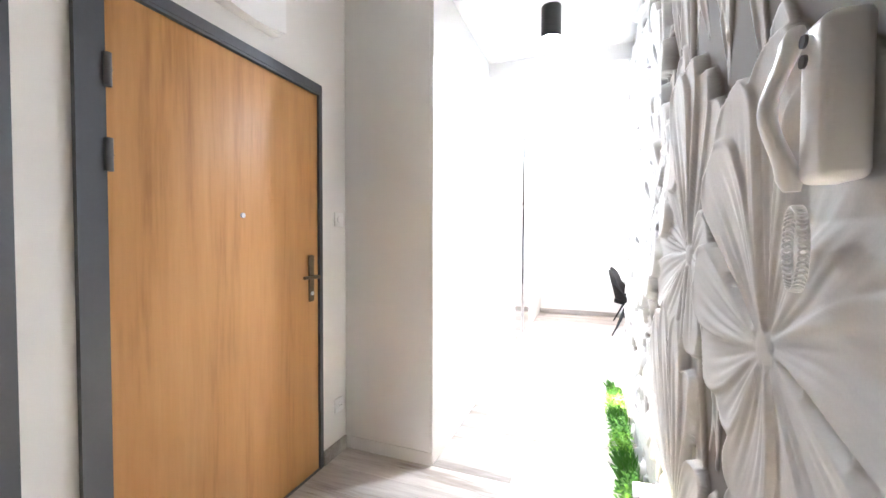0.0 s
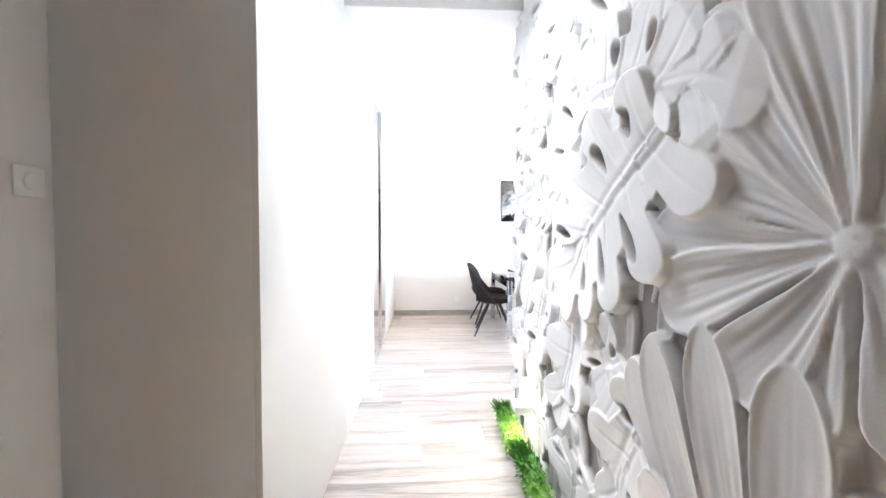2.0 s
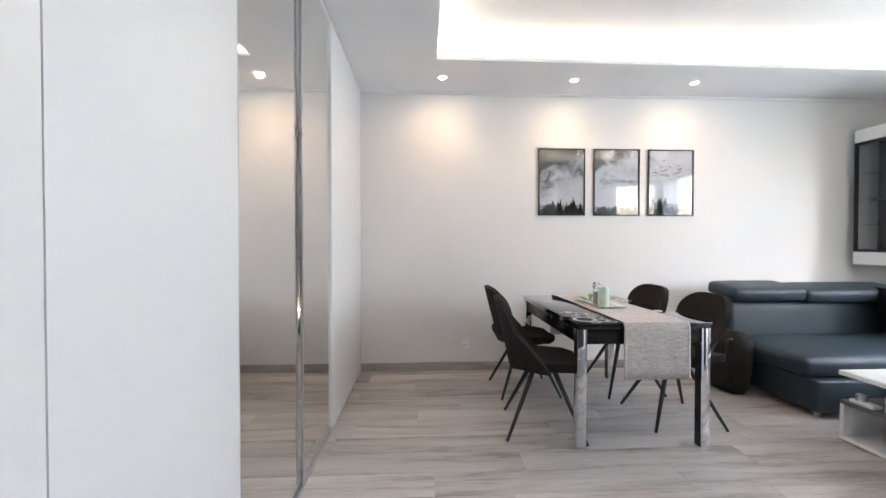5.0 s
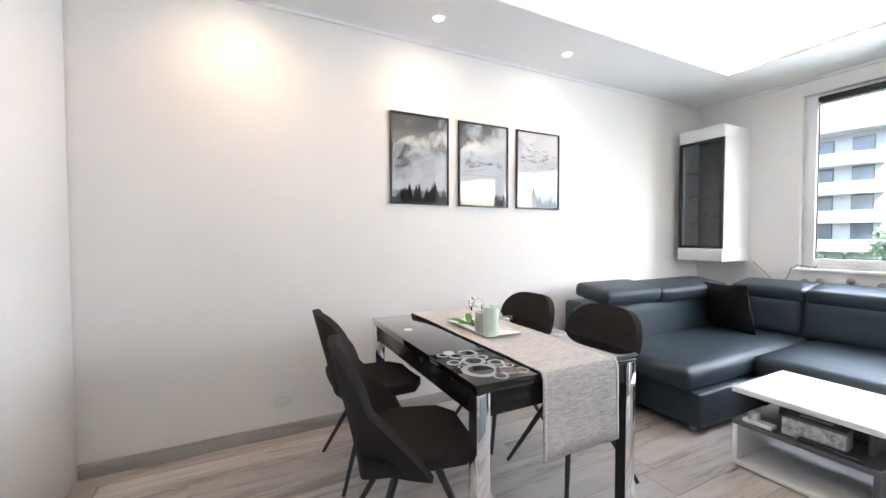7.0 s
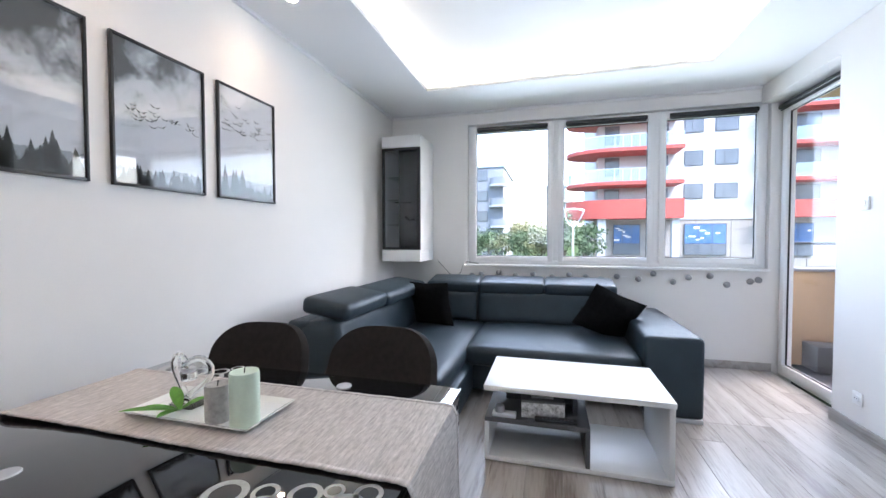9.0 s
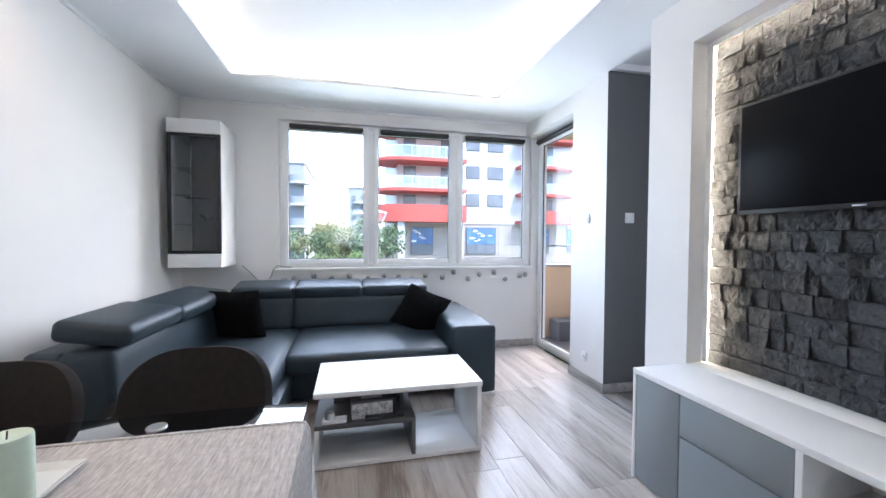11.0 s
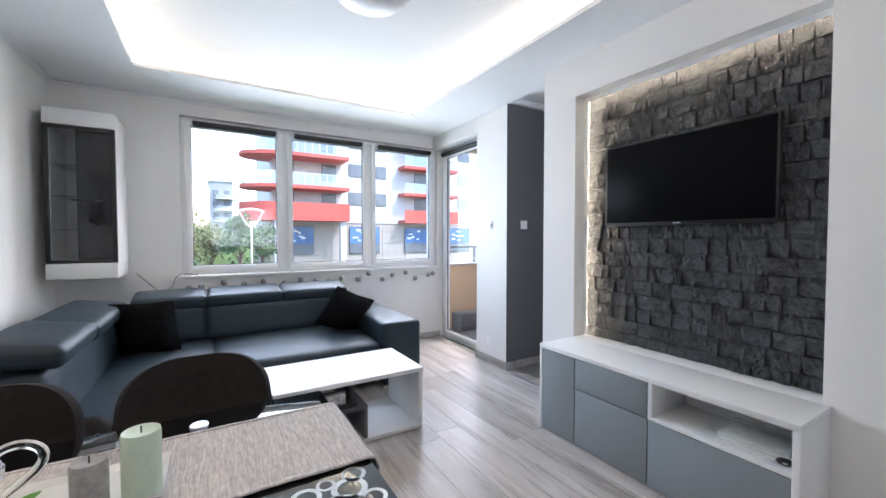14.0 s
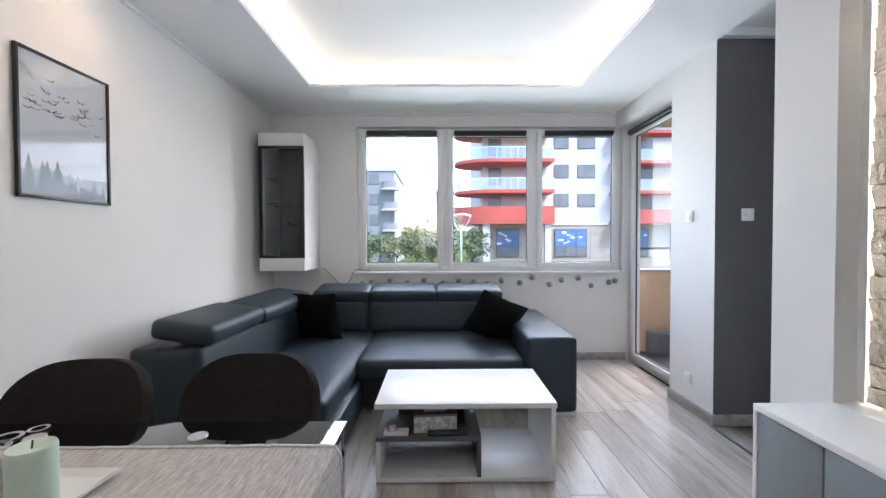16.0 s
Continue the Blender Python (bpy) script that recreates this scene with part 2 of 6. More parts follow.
structure(boxes("wall_relief_core", [(0.405, -0.75, -0.2, 0.6, 3.3, 2.95)], WALL), "white wall behind the plaster relief", "wall")
structure(boxes("wall_entry", [(-1.5, -0.75, -0.2, -1.285, -0.28, 2.95), (-1.5, 0.63, -0.2, -1.285, 0.86, 2.95), (-1.5, 1.9, -0.2, -1.285, 7.055, 2.95), (-1.5, 0.86, 2.06, -1.285, 1.9, 2.95), (-1.5, -0.28, 2.06, -1.285, 0.63, 2.95)], WALL), "white painted hallway wall with two doorways", "wall")
structure(boxes("wall_hall_end", [(-1.285, -0.75, -0.2, 0.405, -0.55, 2.95)], WALL), "white wall at the end of the hallway", "wall")
# hallway ceiling, step and the lowered living room ceiling with its cove
CX0, CX1, CY0, CY1 = -0.02, 3.845, 4.05, 6.412
ov = 0.2
cl = [(-1.5, -0.75, ZH, 0.6, 3.385, ZH + 0.2)]
cl += [(-1.5, 3.385, ZC, CX0, 7.055, ZC + 0.03), (CX1, 3.41, ZC, 4.55, 7.055, ZC + 0.03), (CX0, CY1, ZC, CX1, 7.055, ZC + 0.03), (CX0, 3.41, ZC, CX1, CY0, ZC + 0.03)]
cl += [(-1.5, 3.385, ZC + 0.03, 0.405, 3.41, ZH + 0.2), (CX0, 3.385, ZC, 0.405, 3.41, ZC + 0.03)]
cl += [(CX0 - ov, CY0 - ov, ZC + 0.17, CX1 + ov, CY1 + ov, ZC + 0.22), (CX0 - ov - 0.05, CY0 - ov - 0.05, ZC + 0.03, CX0 - ov, CY1 + ov + 0.05, ZC + 0.22), (CX1 + ov, CY0 - ov - 0.05, ZC + 0.03, CX1 + ov + 0.05, CY1 + ov + 0.05, ZC + 0.22),
       (CX0 - ov, CY0 - ov - 0.05, ZC + 0.03, CX1 + ov, CY0 - ov, ZC + 0.22), (CX0 - ov, CY1 + ov, ZC + 0.03, CX1 + ov, CY1 + ov + 0.05, ZC + 0.22)]
cl += [(2.345, 1.2, 2.69, 3.05, 3.41, 2.9)]
structure(boxes("ceiling", cl, CEIL), "white plasterboard ceiling with a lit cove", "ceiling")
for nm, c in (("a", (CX0 - 0.10, CY0 - 0.1, ZC + 0.031, CX0 - 0.085, CY1 + 0.1, ZC + 0.041)), ("b", (CX1 + 0.085, CY0 - 0.1, ZC + 0.031, CX1 + 0.10, CY1 + 0.1, ZC + 0.041)),
              ("c", (CX0 - 0.08, CY0 - 0.1, ZC + 0.031, CX1 + 0.08, CY0 - 0.085, ZC + 0.041)), ("d", (CX0 - 0.08, CY1 + 0.085, ZC + 0.031, CX1 + 0.08, CY1 + 0.1, ZC + 0.041))):
    tagged(bx("cove_led_strip", c, LED), "warm white led strip hidden in the ceiling cove", "light strip", "cove light strips")

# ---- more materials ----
def shade_recesses(m, colour):
    """Mixes painted shade into a surface's colour by its own mask of the sunken ground."""
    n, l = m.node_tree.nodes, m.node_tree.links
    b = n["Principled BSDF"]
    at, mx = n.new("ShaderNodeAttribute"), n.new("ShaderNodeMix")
    at.attribute_name, mx.data_type = "recess_shade", "RGBA"
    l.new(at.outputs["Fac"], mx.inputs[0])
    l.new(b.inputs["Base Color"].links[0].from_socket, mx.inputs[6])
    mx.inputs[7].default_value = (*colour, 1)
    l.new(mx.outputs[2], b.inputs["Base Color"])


# brown-grey that puts the shade of the relief's hollows into its colour
shade_recesses(PLASTER, (0.25, 0.228, 0.21))
FABRIC = material("charcoal_woven_fabric", (0.027, 0.023, 0.022), 0.9, vary=0.25, scale=40, bump=0.08, grain=420, spec=0.2)
LEATHER = material("blue_grey_leatherette", (0.024, 0.038, 0.051), 0.42, vary=0.14, scale=8, bump=0.07, grain=300, spec=0.38)
FUR = material("black_fur", (0.009, 0.009, 0.010), 0.9, vary=0.4, scale=30, bump=0.1, grain=240, spec=0.15)
GREYFRONT = material("grey_matt_lacquer", (0.26, 0.29, 0.31), 0.5, vary=0.02, scale=2, bump=0.006)
DARKGREY = material("dark_grey_board", (0.10, 0.10, 0.105), 0.45, vary=0.06)
STONE = material("dark_slate_stone", (0.042, 0.043, 0.046), 0.5, vary=0.5, scale=14, bump=0.1, grain=90)


def cleave(m):
    """Split-stone relief: long curved fracture steps over the face of each block."""
    n, l = m.node_tree.nodes, m.node_tree.links
    b = n["Principled BSDF"]
    tc, oi, add, nz, bp = (n.new("ShaderNode" + k) for k in ("TexCoord", "ObjectInfo", "VectorMath", "TexNoise", "Bump"))
    l.new(tc.outputs["Object"], add.inputs[0])
    l.new(oi.outputs["Location"], add.inputs[1])
    l.new(add.outputs[0], nz.inputs["Vector"])
    nz.inputs["Scale"].default_value, nz.inputs["Detail"].default_value, nz.inputs["Distortion"].default_value = 2.4, 5.0, 2.2
    bp.inputs["Strength"].default_value, bp.inputs["Distance"].default_value = 1.0, 0.014
    l.new(nz.outputs["Fac"], bp.inputs["Height"])
    l.new(b.inputs["Normal"].links[0].from_socket, bp.inputs["Normal"])
    l.new(bp.outputs[0], b.inputs["Normal"])


cleave(STONE)
SILVER = material("silver_print", (0.44, 0.45, 0.45), 0.35, metal=0.5, vary=0.15, scale=30)
CANDLEG = material("pale_green_wax", (0.62, 0.74, 0.62), 0.45, vary=0.06, scale=25, bump=0.03)
CANDLES = material("grey_rustic_wax", (0.36, 0.35, 0.345), 0.7, vary=0.25, scale=40, bump=0.1)
LEAF = material("green_leaf", (0.10, 0.29, 0.03), 0.45, vary=0.25, scale=30)
LEAFB = material("bright_green_leaf", (0.19, 0.42, 0.045), 0.5, vary=0.3, scale=40)
GRASSM = material("dark_green_blade", (0.055, 0.21, 0.025), 0.5, vary=0.3, scale=40)
CERAMIC = material("white_ceramic", (0.82, 0.82, 0.80), 0.15, vary=0.01, bump=0)
CLOTH = material("taupe_woven_runner", (0.58, 0.54, 0.52), 0.85, vary=0.14, scale=60, bump=0.1, grain=500)
PAPER = material("white_paper", (0.78, 0.78, 0.77), 0.6, vary=0.05)
CLEAR = glass("clear_crystal", (0.97, 1.0, 0.98))
BULB = glow("warm_bulb", (1.0, 0.82, 0.60), 3.2)
COOLBULB = glow("cool_lamp_lens", (0.92, 0.96, 1.0), 20.0)


def wall_plate(name, label, category, axis, at, dims, mat=PVC, knob="round"):
    """A switch or socket: a plate with its rocker, standing proud of the wall it is fixed to."""
    e = thing(name, label, category, at)
    w, h = dims
    s = 1 if axis[0] == "+" else -1
    d = 0.009

    def slab(nm, u, v, c0, c1, bev):
        if axis[1] == "x":
            return bx(nm, (s * c0, u[0], v[0], s * c1, u[1], v[1]), mat, e, bev)
        return bx(nm, (u[0], s * c0, v[0], u[1], s * c1, v[1]), mat, e, bev)
    slab("plate", (-w / 2, w / 2), (-h / 2, h / 2), 0.0005, d, 0.003)
    n = max(1, round(w / h))
    for i in range(n):
        c = -w / 2 + h / 2 + i * (w - h) / max(1, n - 1)
        bm = bmesh.new()
        a = (s * d, c, 0) if axis[1] == "x" else (c, s * d, 0)
        b = (s * (d + 0.006), c, 0) if axis[1] == "x" else (c, s * (d + 0.006), 0)
        tube(bm, a, b, 0.022, 0.021, 24)
        part("rocker" if knob == "round" else "socket_face", bm, mat, e, smooth=True)
        if knob == "socket":
            for k in (-0.0095, 0.0095):
                bm = bmesh.new()
                p = (s * (d + 0.0055), c + k, 0) if axis[1] == "x" else (c + k, s * (d + 0.0055), 0)
                q = (s * (d + 0.0068), c + k, 0) if axis[1] == "x" else (c + k, s * (d + 0.0068), 0)
                tube(bm, p, q, 0.0028, seg=10)
                part("socket_hole", bm, BLACK, e)
    return e


# ---- hallway ----
def wardrobe():
    e = thing("wardrobe", "tall white satin fitted wardrobe with mirrored sliding doors", "wardrobe", (0, 0, 0))
    bx("side_panel", (-1.283, 2.133, 0.075, -0.733, 2.153, ZH - 0.006), SATIN, e, 0.001)
    bx("side_plinth", (-1.283, 2.129, 0.0, -0.718, 2.150, 0.073), SATIN, e, 0.001)
    boxes("carcass", [(-1.28, 2.155, 0.0, -0.745, 3.384, ZH - 0.01), (-1.28, 3.384, 0.0, -0.745, 7.05, ZC - 0.004)], DARKGREY, e)
    ys = [2.133, 3.372, 4.018, 4.652]
    for a, b in zip(ys, ys[1:]):
        top = (ZH if b < 3.4 else ZC) - 0.008
        bx("front_panel", (-0.743, a + 0.0016, 0.004, -0.710, b - 0.0016, top), SATIN, e, 0.0015)
    bx("front_panel", (-0.743, 5.905, 0.004, -0.710, 7.045, ZC - 0.008), SATIN, e, 0.0015)
    bx("bottom_track", (-0.742, 4.655, 0.0, -0.712, 5.90, 0.018), STEEL, e, 0.001)
    bx("top_track", (-0.742, 4.655, ZC - 0.03, -0.712, 5.90, ZC - 0.006), SATIN, e, 0.001)
    for a, b, off in ((4.656, 5.318, 0.0), (5.300, 5.902, 0.006)):
        d = bx("mirror_door", (-0.741 + off, a, 0.02, -0.728 + off, b, ZC - 0.032), MIRROR, e, 0.0, "full height silver mirror")
        for y in ((a,) if off else (a, b - 0.018)):
            bx("door_stile", (-0.728 + off, y, 0.02, -0.716 + off, y + 0.014, ZC - 0.032), STEEL, d, 0.002, "slim brushed metal stile")
    return e


wardrobe()


def entrance_door():
    e = thing("door_1", "closed oak veneer entrance door in a dark grey steel frame", "door", (-1.285, 0, 0), kind="structure")
    boxes("frame_jamb", [(-0.10, 0.862, 0, 0.018, 0.892, 2.06)], DARKSTEEL, e)
    boxes("frame_jamb", [(-0.10, 1.884, 0, 0.012, 1.899, 2.06)], DARKSTEEL, e)
    boxes("frame_architrave", [(0.0005, 0.815, 0, 0.02, 0.861, 2.103)], DARKSTEEL, e)
    boxes("frame_architrave", [(0.0005, 1.90, 0, 0.008, 1.914, 2.103)], DARKSTEEL, e)
    boxes("frame_head", [(-0.10, 0.892, 2.048, 0.014, 1.884, 2.059), (0.0005, 0.861, 2.0605, 0.016, 1.90, 2.103)], DARKSTEEL, e)
    leaf = bx("leaf", (-0.055, 0.894, 0.006, 0.0, 1.882, 2.046), OAK, e, 0.003)
    bx("threshold", (-0.1, 0.892, -0.011, 0.01, 1.884, 0.005), DARKSTEEL, e, 0.002)
    for z in (0.25, 1.48, 1.735):
        bm = bmesh.new()
        tube(bm, (0.022, 0.895, z), (0.022, 0.895, z + 0.1), 0.011, seg=14)
        tube(bm, (0.022, 0.895, z + 0.048), (0.022, 0.895, z + 0.052), 0.0125, seg=14)
        part("hinge", bm, DARKGREY, leaf, "grey metal hinge", smooth=True)
    bx("handle_plate", (0.0, 1.803, 0.942, 0.009, 1.843, 1.187), BRONZE, leaf, 0.004, "aged bronze lock plate")
    bm = bmesh.new()
    tube(bm, (0.008, 1.823, 1.075), (0.055, 1.823, 1.075), 0.009, seg=14)
    tube(bm, (0.050, 1.832, 1.075), (0.056, 1.71, 1.078), 0.0095, 0.008, seg=14)
    part("handle_lever", bm, BRONZE, leaf, "aged bronze lever", smooth=True)
    bm = bmesh.new()
    tube(bm, (0.008, 1.823, 0.985), (0.014, 1.823, 0.985), 0.011, seg=16)
    part("lock_cylinder", bm, STEEL, leaf, smooth=True)
    bm = bmesh.new()
    tube(bm, (-0.001, 1.395, 1.375), (0.007, 1.395, 1.375), 0.012, 0.010, 18)
    part("peephole", bm, STEEL, leaf, "small chrome peephole", smooth=True)


entrance_door()


def dark_door(name, label, axis, face, a, b, top, side, handle_at):
    """A dark interior door: architrave, leaf with two sunk lines, lever. axis x: the wall's face lies at x = face."""
    e = thing(name, label, "door", kind="structure")

    def c(u0, d0, z0, u1, d1, z1):
        return (face + side * d0, u0, z0, face + side * d1, u1, z1) if axis == "x" else (u0, face + side * d0, z0, u1, face + side * d1, z1)
    bx("frame_architrave", c(a, 0.001, 0, a + 0.07, 0.022, top), DARKSTEEL if "grey" in label else DARKWOOD, e, 0.003)
    bx("frame_architrave", c(b - 0.07, 0.001, 0, b, 0.022, top), DARKSTEEL if "grey" in label else DARKWOOD, e, 0.003)
    bx("frame_head", c(a + 0.0705, 0.001, top - 0.07, b - 0.0705, 0.022, top), DARKSTEEL if "grey" in label else DARKWOOD, e, 0.003)
    leaf = bx("leaf", c(a + 0.072, 0.0012, 0.006, b - 0.072, 0.012, top - 0.072), DARKSTEEL if "grey" in label else DARKWOOD, e, 0.002)
    h = a + 0.072 + (b - a - 0.144) * handle_at
    d = 1 if handle_at < 0.5 else -1
    bx("handle_plate", c(h - 0.025, 0.012, 1.04, h + 0.025, 0.018, 1.09), STEEL, leaf, 0.003)
    bm = bmesh.new()
    p = [Vector(c(h, 0.018, 1.065, h, 0.018, 1.065)[:3]), Vector(c(h, 0.06, 1.065, h, 0, 0)[:2] + (1.065,)), Vector(c(h + d * 0.12, 0.06, 1.065, 0, 0, 0)[:2] + (1.065,))]
    tube(bm, p[0], p[1], 0.008)
    tube(bm, p[1], p[2], 0.009)
    part("handle_lever", bm, STEEL, leaf, smooth=True)
    return leaf


dark_door("door_2", "closed dark grey interior door with a steel lever", "x", -1.285, -0.36, 0.685, 2.10, 1, 0.9)
lf = dark_door("door_3", "closed dark brown interior door with a steel lever", "y", -0.55, -0.72, 0.315, 2.12, 1, 0.93)
bx("sign_plate", (0.06, -0.5375, 1.62, 0.17, -0.5345, 1.66), PAPER, lf, 0.001, "small blank white plate")
dark_door("door_4", "closed dark brown interior door beside the plaster relief", "x", 0.405, -0.45, 0.30, 2.12, -1, 0.1)


def fuse_box():
    e = thing("fuse_box", "white plastic fuse box with a bowed cover above the door", "fuse box", (-1.2845, 1.385, 2.19))
    bx("casing", (0.0, -0.19, 0.012, 0.05, 0.19, 0.34), PVC, e, 0.006)
    bm = bmesh.new()
    n = 14
    vs = []
    for i in range(n + 1):
        u = -0.2 + 0.4 * i / n
        k = 0.035 * (1 - (u / 0.2) ** 2)
        vs.append([bm.verts.new((x, u, z)) for x, z in ((0.051, 0.03 - k * 0.9), (0.068 + k * 0.3, 0.03 - k), (0.068 + k * 0.3, 0.35), (0.051, 0.35))])
    for p, q in zip(vs, vs[1:]):
        for j in range(4):
            bm.faces.new((p[j], p[(j + 1) % 4], q[(j + 1) % 4], q[j]))
    bm.faces.new(vs[0])
    bm.faces.new(vs[-1][::-1])
    part("cover", bm, PVC, e, "bowed white cover", smooth=30)


fuse_box()
wall_plate("light_switch", "white round-rocker light switch beside the wardrobe", "switch", "+x", (-1.285, 2.065, 1.388), (0.082, 0.082))
wall_plate("wall_socket", "white wall socket low beside the wardrobe", "socket", "+x", (-1.285, 2.061, 0.291), (0.082, 0.082), knob="socket")
structure(bx("baseboard_entry", (-1.2845, 1.915, 0.0, -1.270, 2.128, 0.08), SKIRT, None, 0.003), "grey oak skirting board", "baseboard")


def relief_heights(ys, zs):
    """Carved flowers and split leaves laid one over another: height above the ground of the plaster panel."""
    rnd = random.Random(11)
    Y, Z = np.meshgrid(ys, zs, indexing="ij")
    H = 0.004 + 0.002 * np.sin(Y * 9 + np.sin(Z * 7)) + 0.0015 * np.sin(Z * 23 + Y * 5)
    # mask of the painted shade: 1 on open ground, 0 on forms
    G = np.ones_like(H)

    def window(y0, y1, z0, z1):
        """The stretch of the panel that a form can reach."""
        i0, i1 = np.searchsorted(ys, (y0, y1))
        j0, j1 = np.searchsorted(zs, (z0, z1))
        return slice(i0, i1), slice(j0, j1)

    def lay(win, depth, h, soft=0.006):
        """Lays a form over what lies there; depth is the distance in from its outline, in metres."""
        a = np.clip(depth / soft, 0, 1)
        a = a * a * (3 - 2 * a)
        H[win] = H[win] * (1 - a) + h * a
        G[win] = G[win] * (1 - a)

    def petal(cy, cz, ang, length, width, base, lift, ridges=2):
        win = window(cy - length - width, cy + length + width, cz - length - width, cz + length + width)
        y, z = Y[win], Z[win]
        c, s = math.cos(ang), math.sin(ang)
        u = ((y - cy) * c + (z - cz) * s) / length
        v = (-(y - cy) * s + (z - cz) * c) + width * 0.35 * np.sin(u * 2.6) * math.sin(ang * 7 + cy * 31)
        uc = np.clip(u, 0.0001, 1)
        w = width * (0.14 + 0.86 * np.sin(np.pi * uc ** 1.35 * 0.62)) * np.sqrt(np.clip(1 - np.clip((uc - 0.76) / 0.24, 0, 1) ** 2.2, 0, 1))
        m = np.where((u > 0.0) & (u < 1), w - np.abs(v), -1.0)
        t = np.clip(np.abs(v) / np.maximum(w, 1e-4), 0, 1)
        far = np.clip((uc - 0.55) / 0.45, 0, 1)
        h = base + lift * np.sin(uc * np.pi * 0.55) + 0.020 * np.sin(np.pi * uc ** 0.8) * (t ** 2 - 0.35)
        h = h + 0.010 * far * np.exp(-((t - 0.86) / 0.13) ** 2) - 0.010 * np.clip((t - 0.9) / 0.1, 0, 1) ** 2
        h = h + 0.0050 * np.cos(t * np.pi * 2 * ridges) * np.clip(1.15 - uc * 1.25, 0, 1) - 0.004 * np.exp(-(t / 0.07) ** 2) * (1 - far)
        lay(win, m, h)

    def flower(cy, cz, tips, width, base, heart=0.034):
        """Petals from one heart out to the given tips, laid in turn, the first lowest."""
        for k, (ty, tz) in enumerate(tips):
            ln = math.hypot(ty - cy, tz - cz)
            petal(cy, cz, math.atan2(tz - cz, ty - cy), ln, width * (0.72 + 0.62 * ln), base + 0.0012 * k + rnd.uniform(0, 0.005), 0.018, 3)
        win = window(cy - 0.08, cy + 0.08, cz - 0.08, cz + 0.08)
        d = np.hypot(Y[win] - cy, Z[win] - cz)
        lay(win, heart - d, base + 0.008 + 0.012 * np.sqrt(np.clip(1 - (d / heart) ** 2, 0, 1)) + 0.0015 * np.sin(Y[win] * 400) * np.sin(Z[win] * 400))

    def split_leaf(by, bz, ty, tz, half, base, n=4, seed=0, turned=0.0):
        """A split leaf from its stalk end to its tip: rounded lobes either side of the rib, slots between them."""
        rn = random.Random(seed)
        length = math.hypot(ty - by, tz - bz)
        c, s = (ty - by) / length, (tz - bz) / length
        r = half * 1.25 + 0.03
        win = window(min(by, ty) - r, max(by, ty) + r, min(bz, tz) - r, max(bz, tz) + r)
        y, z = Y[win] - by, Z[win] - bz
        u, v = y * c + z * s, -y * s + z * c
        v = v - 0.10 * length * np.sin(np.clip(u / length, -0.2, 1.2) * 2.6) * (1 if seed % 2 else -1)
        m = (1 - np.hypot((u / length - 0.42) / 0.48, v / (half * 0.74))) * half * 0.6
        h = np.full_like(u, 0.0)
        top = np.full_like(u, -9.0)
        step = length * 0.80 / n
        slots = []
        for side in (-1, 1):
            for k in range(n + (1 if side == 1 else 0)):
                if k == n:
                    s0, ang, ln, hw = length * 0.60, 0.0, length * 0.40, step * 0.62
                else:
                    t = k / max(1, n - 1)
                    s0 = length * (0.03 + 0.68 * t)
                    ang = side * (radians(112) - radians(72) * t + rn.uniform(-0.1, 0.1))
                    ln = half * (0.80 + 0.42 * math.sin(math.pi * (0.15 + 0.75 * t))) * rn.uniform(0.88, 1.08)
                    hw = step * 0.60 * rn.uniform(0.92, 1.1)
                ca, sa = math.cos(ang), math.sin(ang)
                a, q = (u - s0) * ca + v * sa, -(u - s0) * sa + v * ca
                q = q + 0.10 * ln * np.sin(np.clip(a / ln, 0, 1.1) * 2.2) * side
                al = np.clip(a / ln, 0, 1)
                w = hw * (0.80 + 0.30 * al)
                over = np.clip(a - (ln - hw), 0, None)
                d = w - np.hypot(q, over) - np.where(a < 0, 1.0, 0.0) * np.abs(a)
                dome = np.sqrt(np.clip(d / hw, 0, 1))
                hh = 0.005 * dome + 0.027 * al ** 1.7 + 0.006 * np.clip(np.abs(q) / hw, 0, 1) ** 2 - 0.0045 * np.exp(-(q / 0.007) ** 2) * np.clip(1.1 - al, 0, 1) - 0.012 * np.clip(al - 0.8, 0, 1) * 5 * turned + 0.004 * np.sin(k * 2.3 + side)
                pick = d > top
                h = np.where(pick, hh, h)
                top = np.maximum(top, d)
                m = np.maximum(m, d)
                if k < n - 1 and rn.random() < 0.80:
                    slots.append((s0 + step * 0.47, ang * 0.95, ln * rn.uniform(0.40, 0.56), ln * rn.uniform(0.17, 0.27), hw * rn.uniform(0.20, 0.32)))
        hole = np.full_like(u, -1.0)
        for s0, ang, out, hl, hw in slots:
            ca, sa = math.cos(ang), math.sin(ang)
            a, q = (u - s0) * ca + v * sa - out, -(u - s0) * sa + v * ca
            tear = hw * (1 + 0.6 * np.clip(a / hl, -1, 1)) + 0.002
            hole = np.maximum(hole, (1 - np.hypot(a / hl, q / tear)) * hw)
        along = np.clip(u / length, 0, 1)
        rib = np.exp(-(v / (0.020 - 0.010 * along)) ** 2) * np.clip(1.15 - along, 0, 1)
        h = base + h + 0.010 * np.clip(np.abs(v) / half, 0, 1) + 0.005 * rib - 0.006 * np.exp(-((np.abs(v) - 0.026) / 0.012) ** 2) * np.clip(1 - along, 0, 1)
        lay(win, m, h)
        # slots are sunk to the ground and take its painted shade
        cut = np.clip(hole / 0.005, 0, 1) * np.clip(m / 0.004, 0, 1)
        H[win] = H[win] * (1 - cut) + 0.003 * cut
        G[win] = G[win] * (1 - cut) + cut

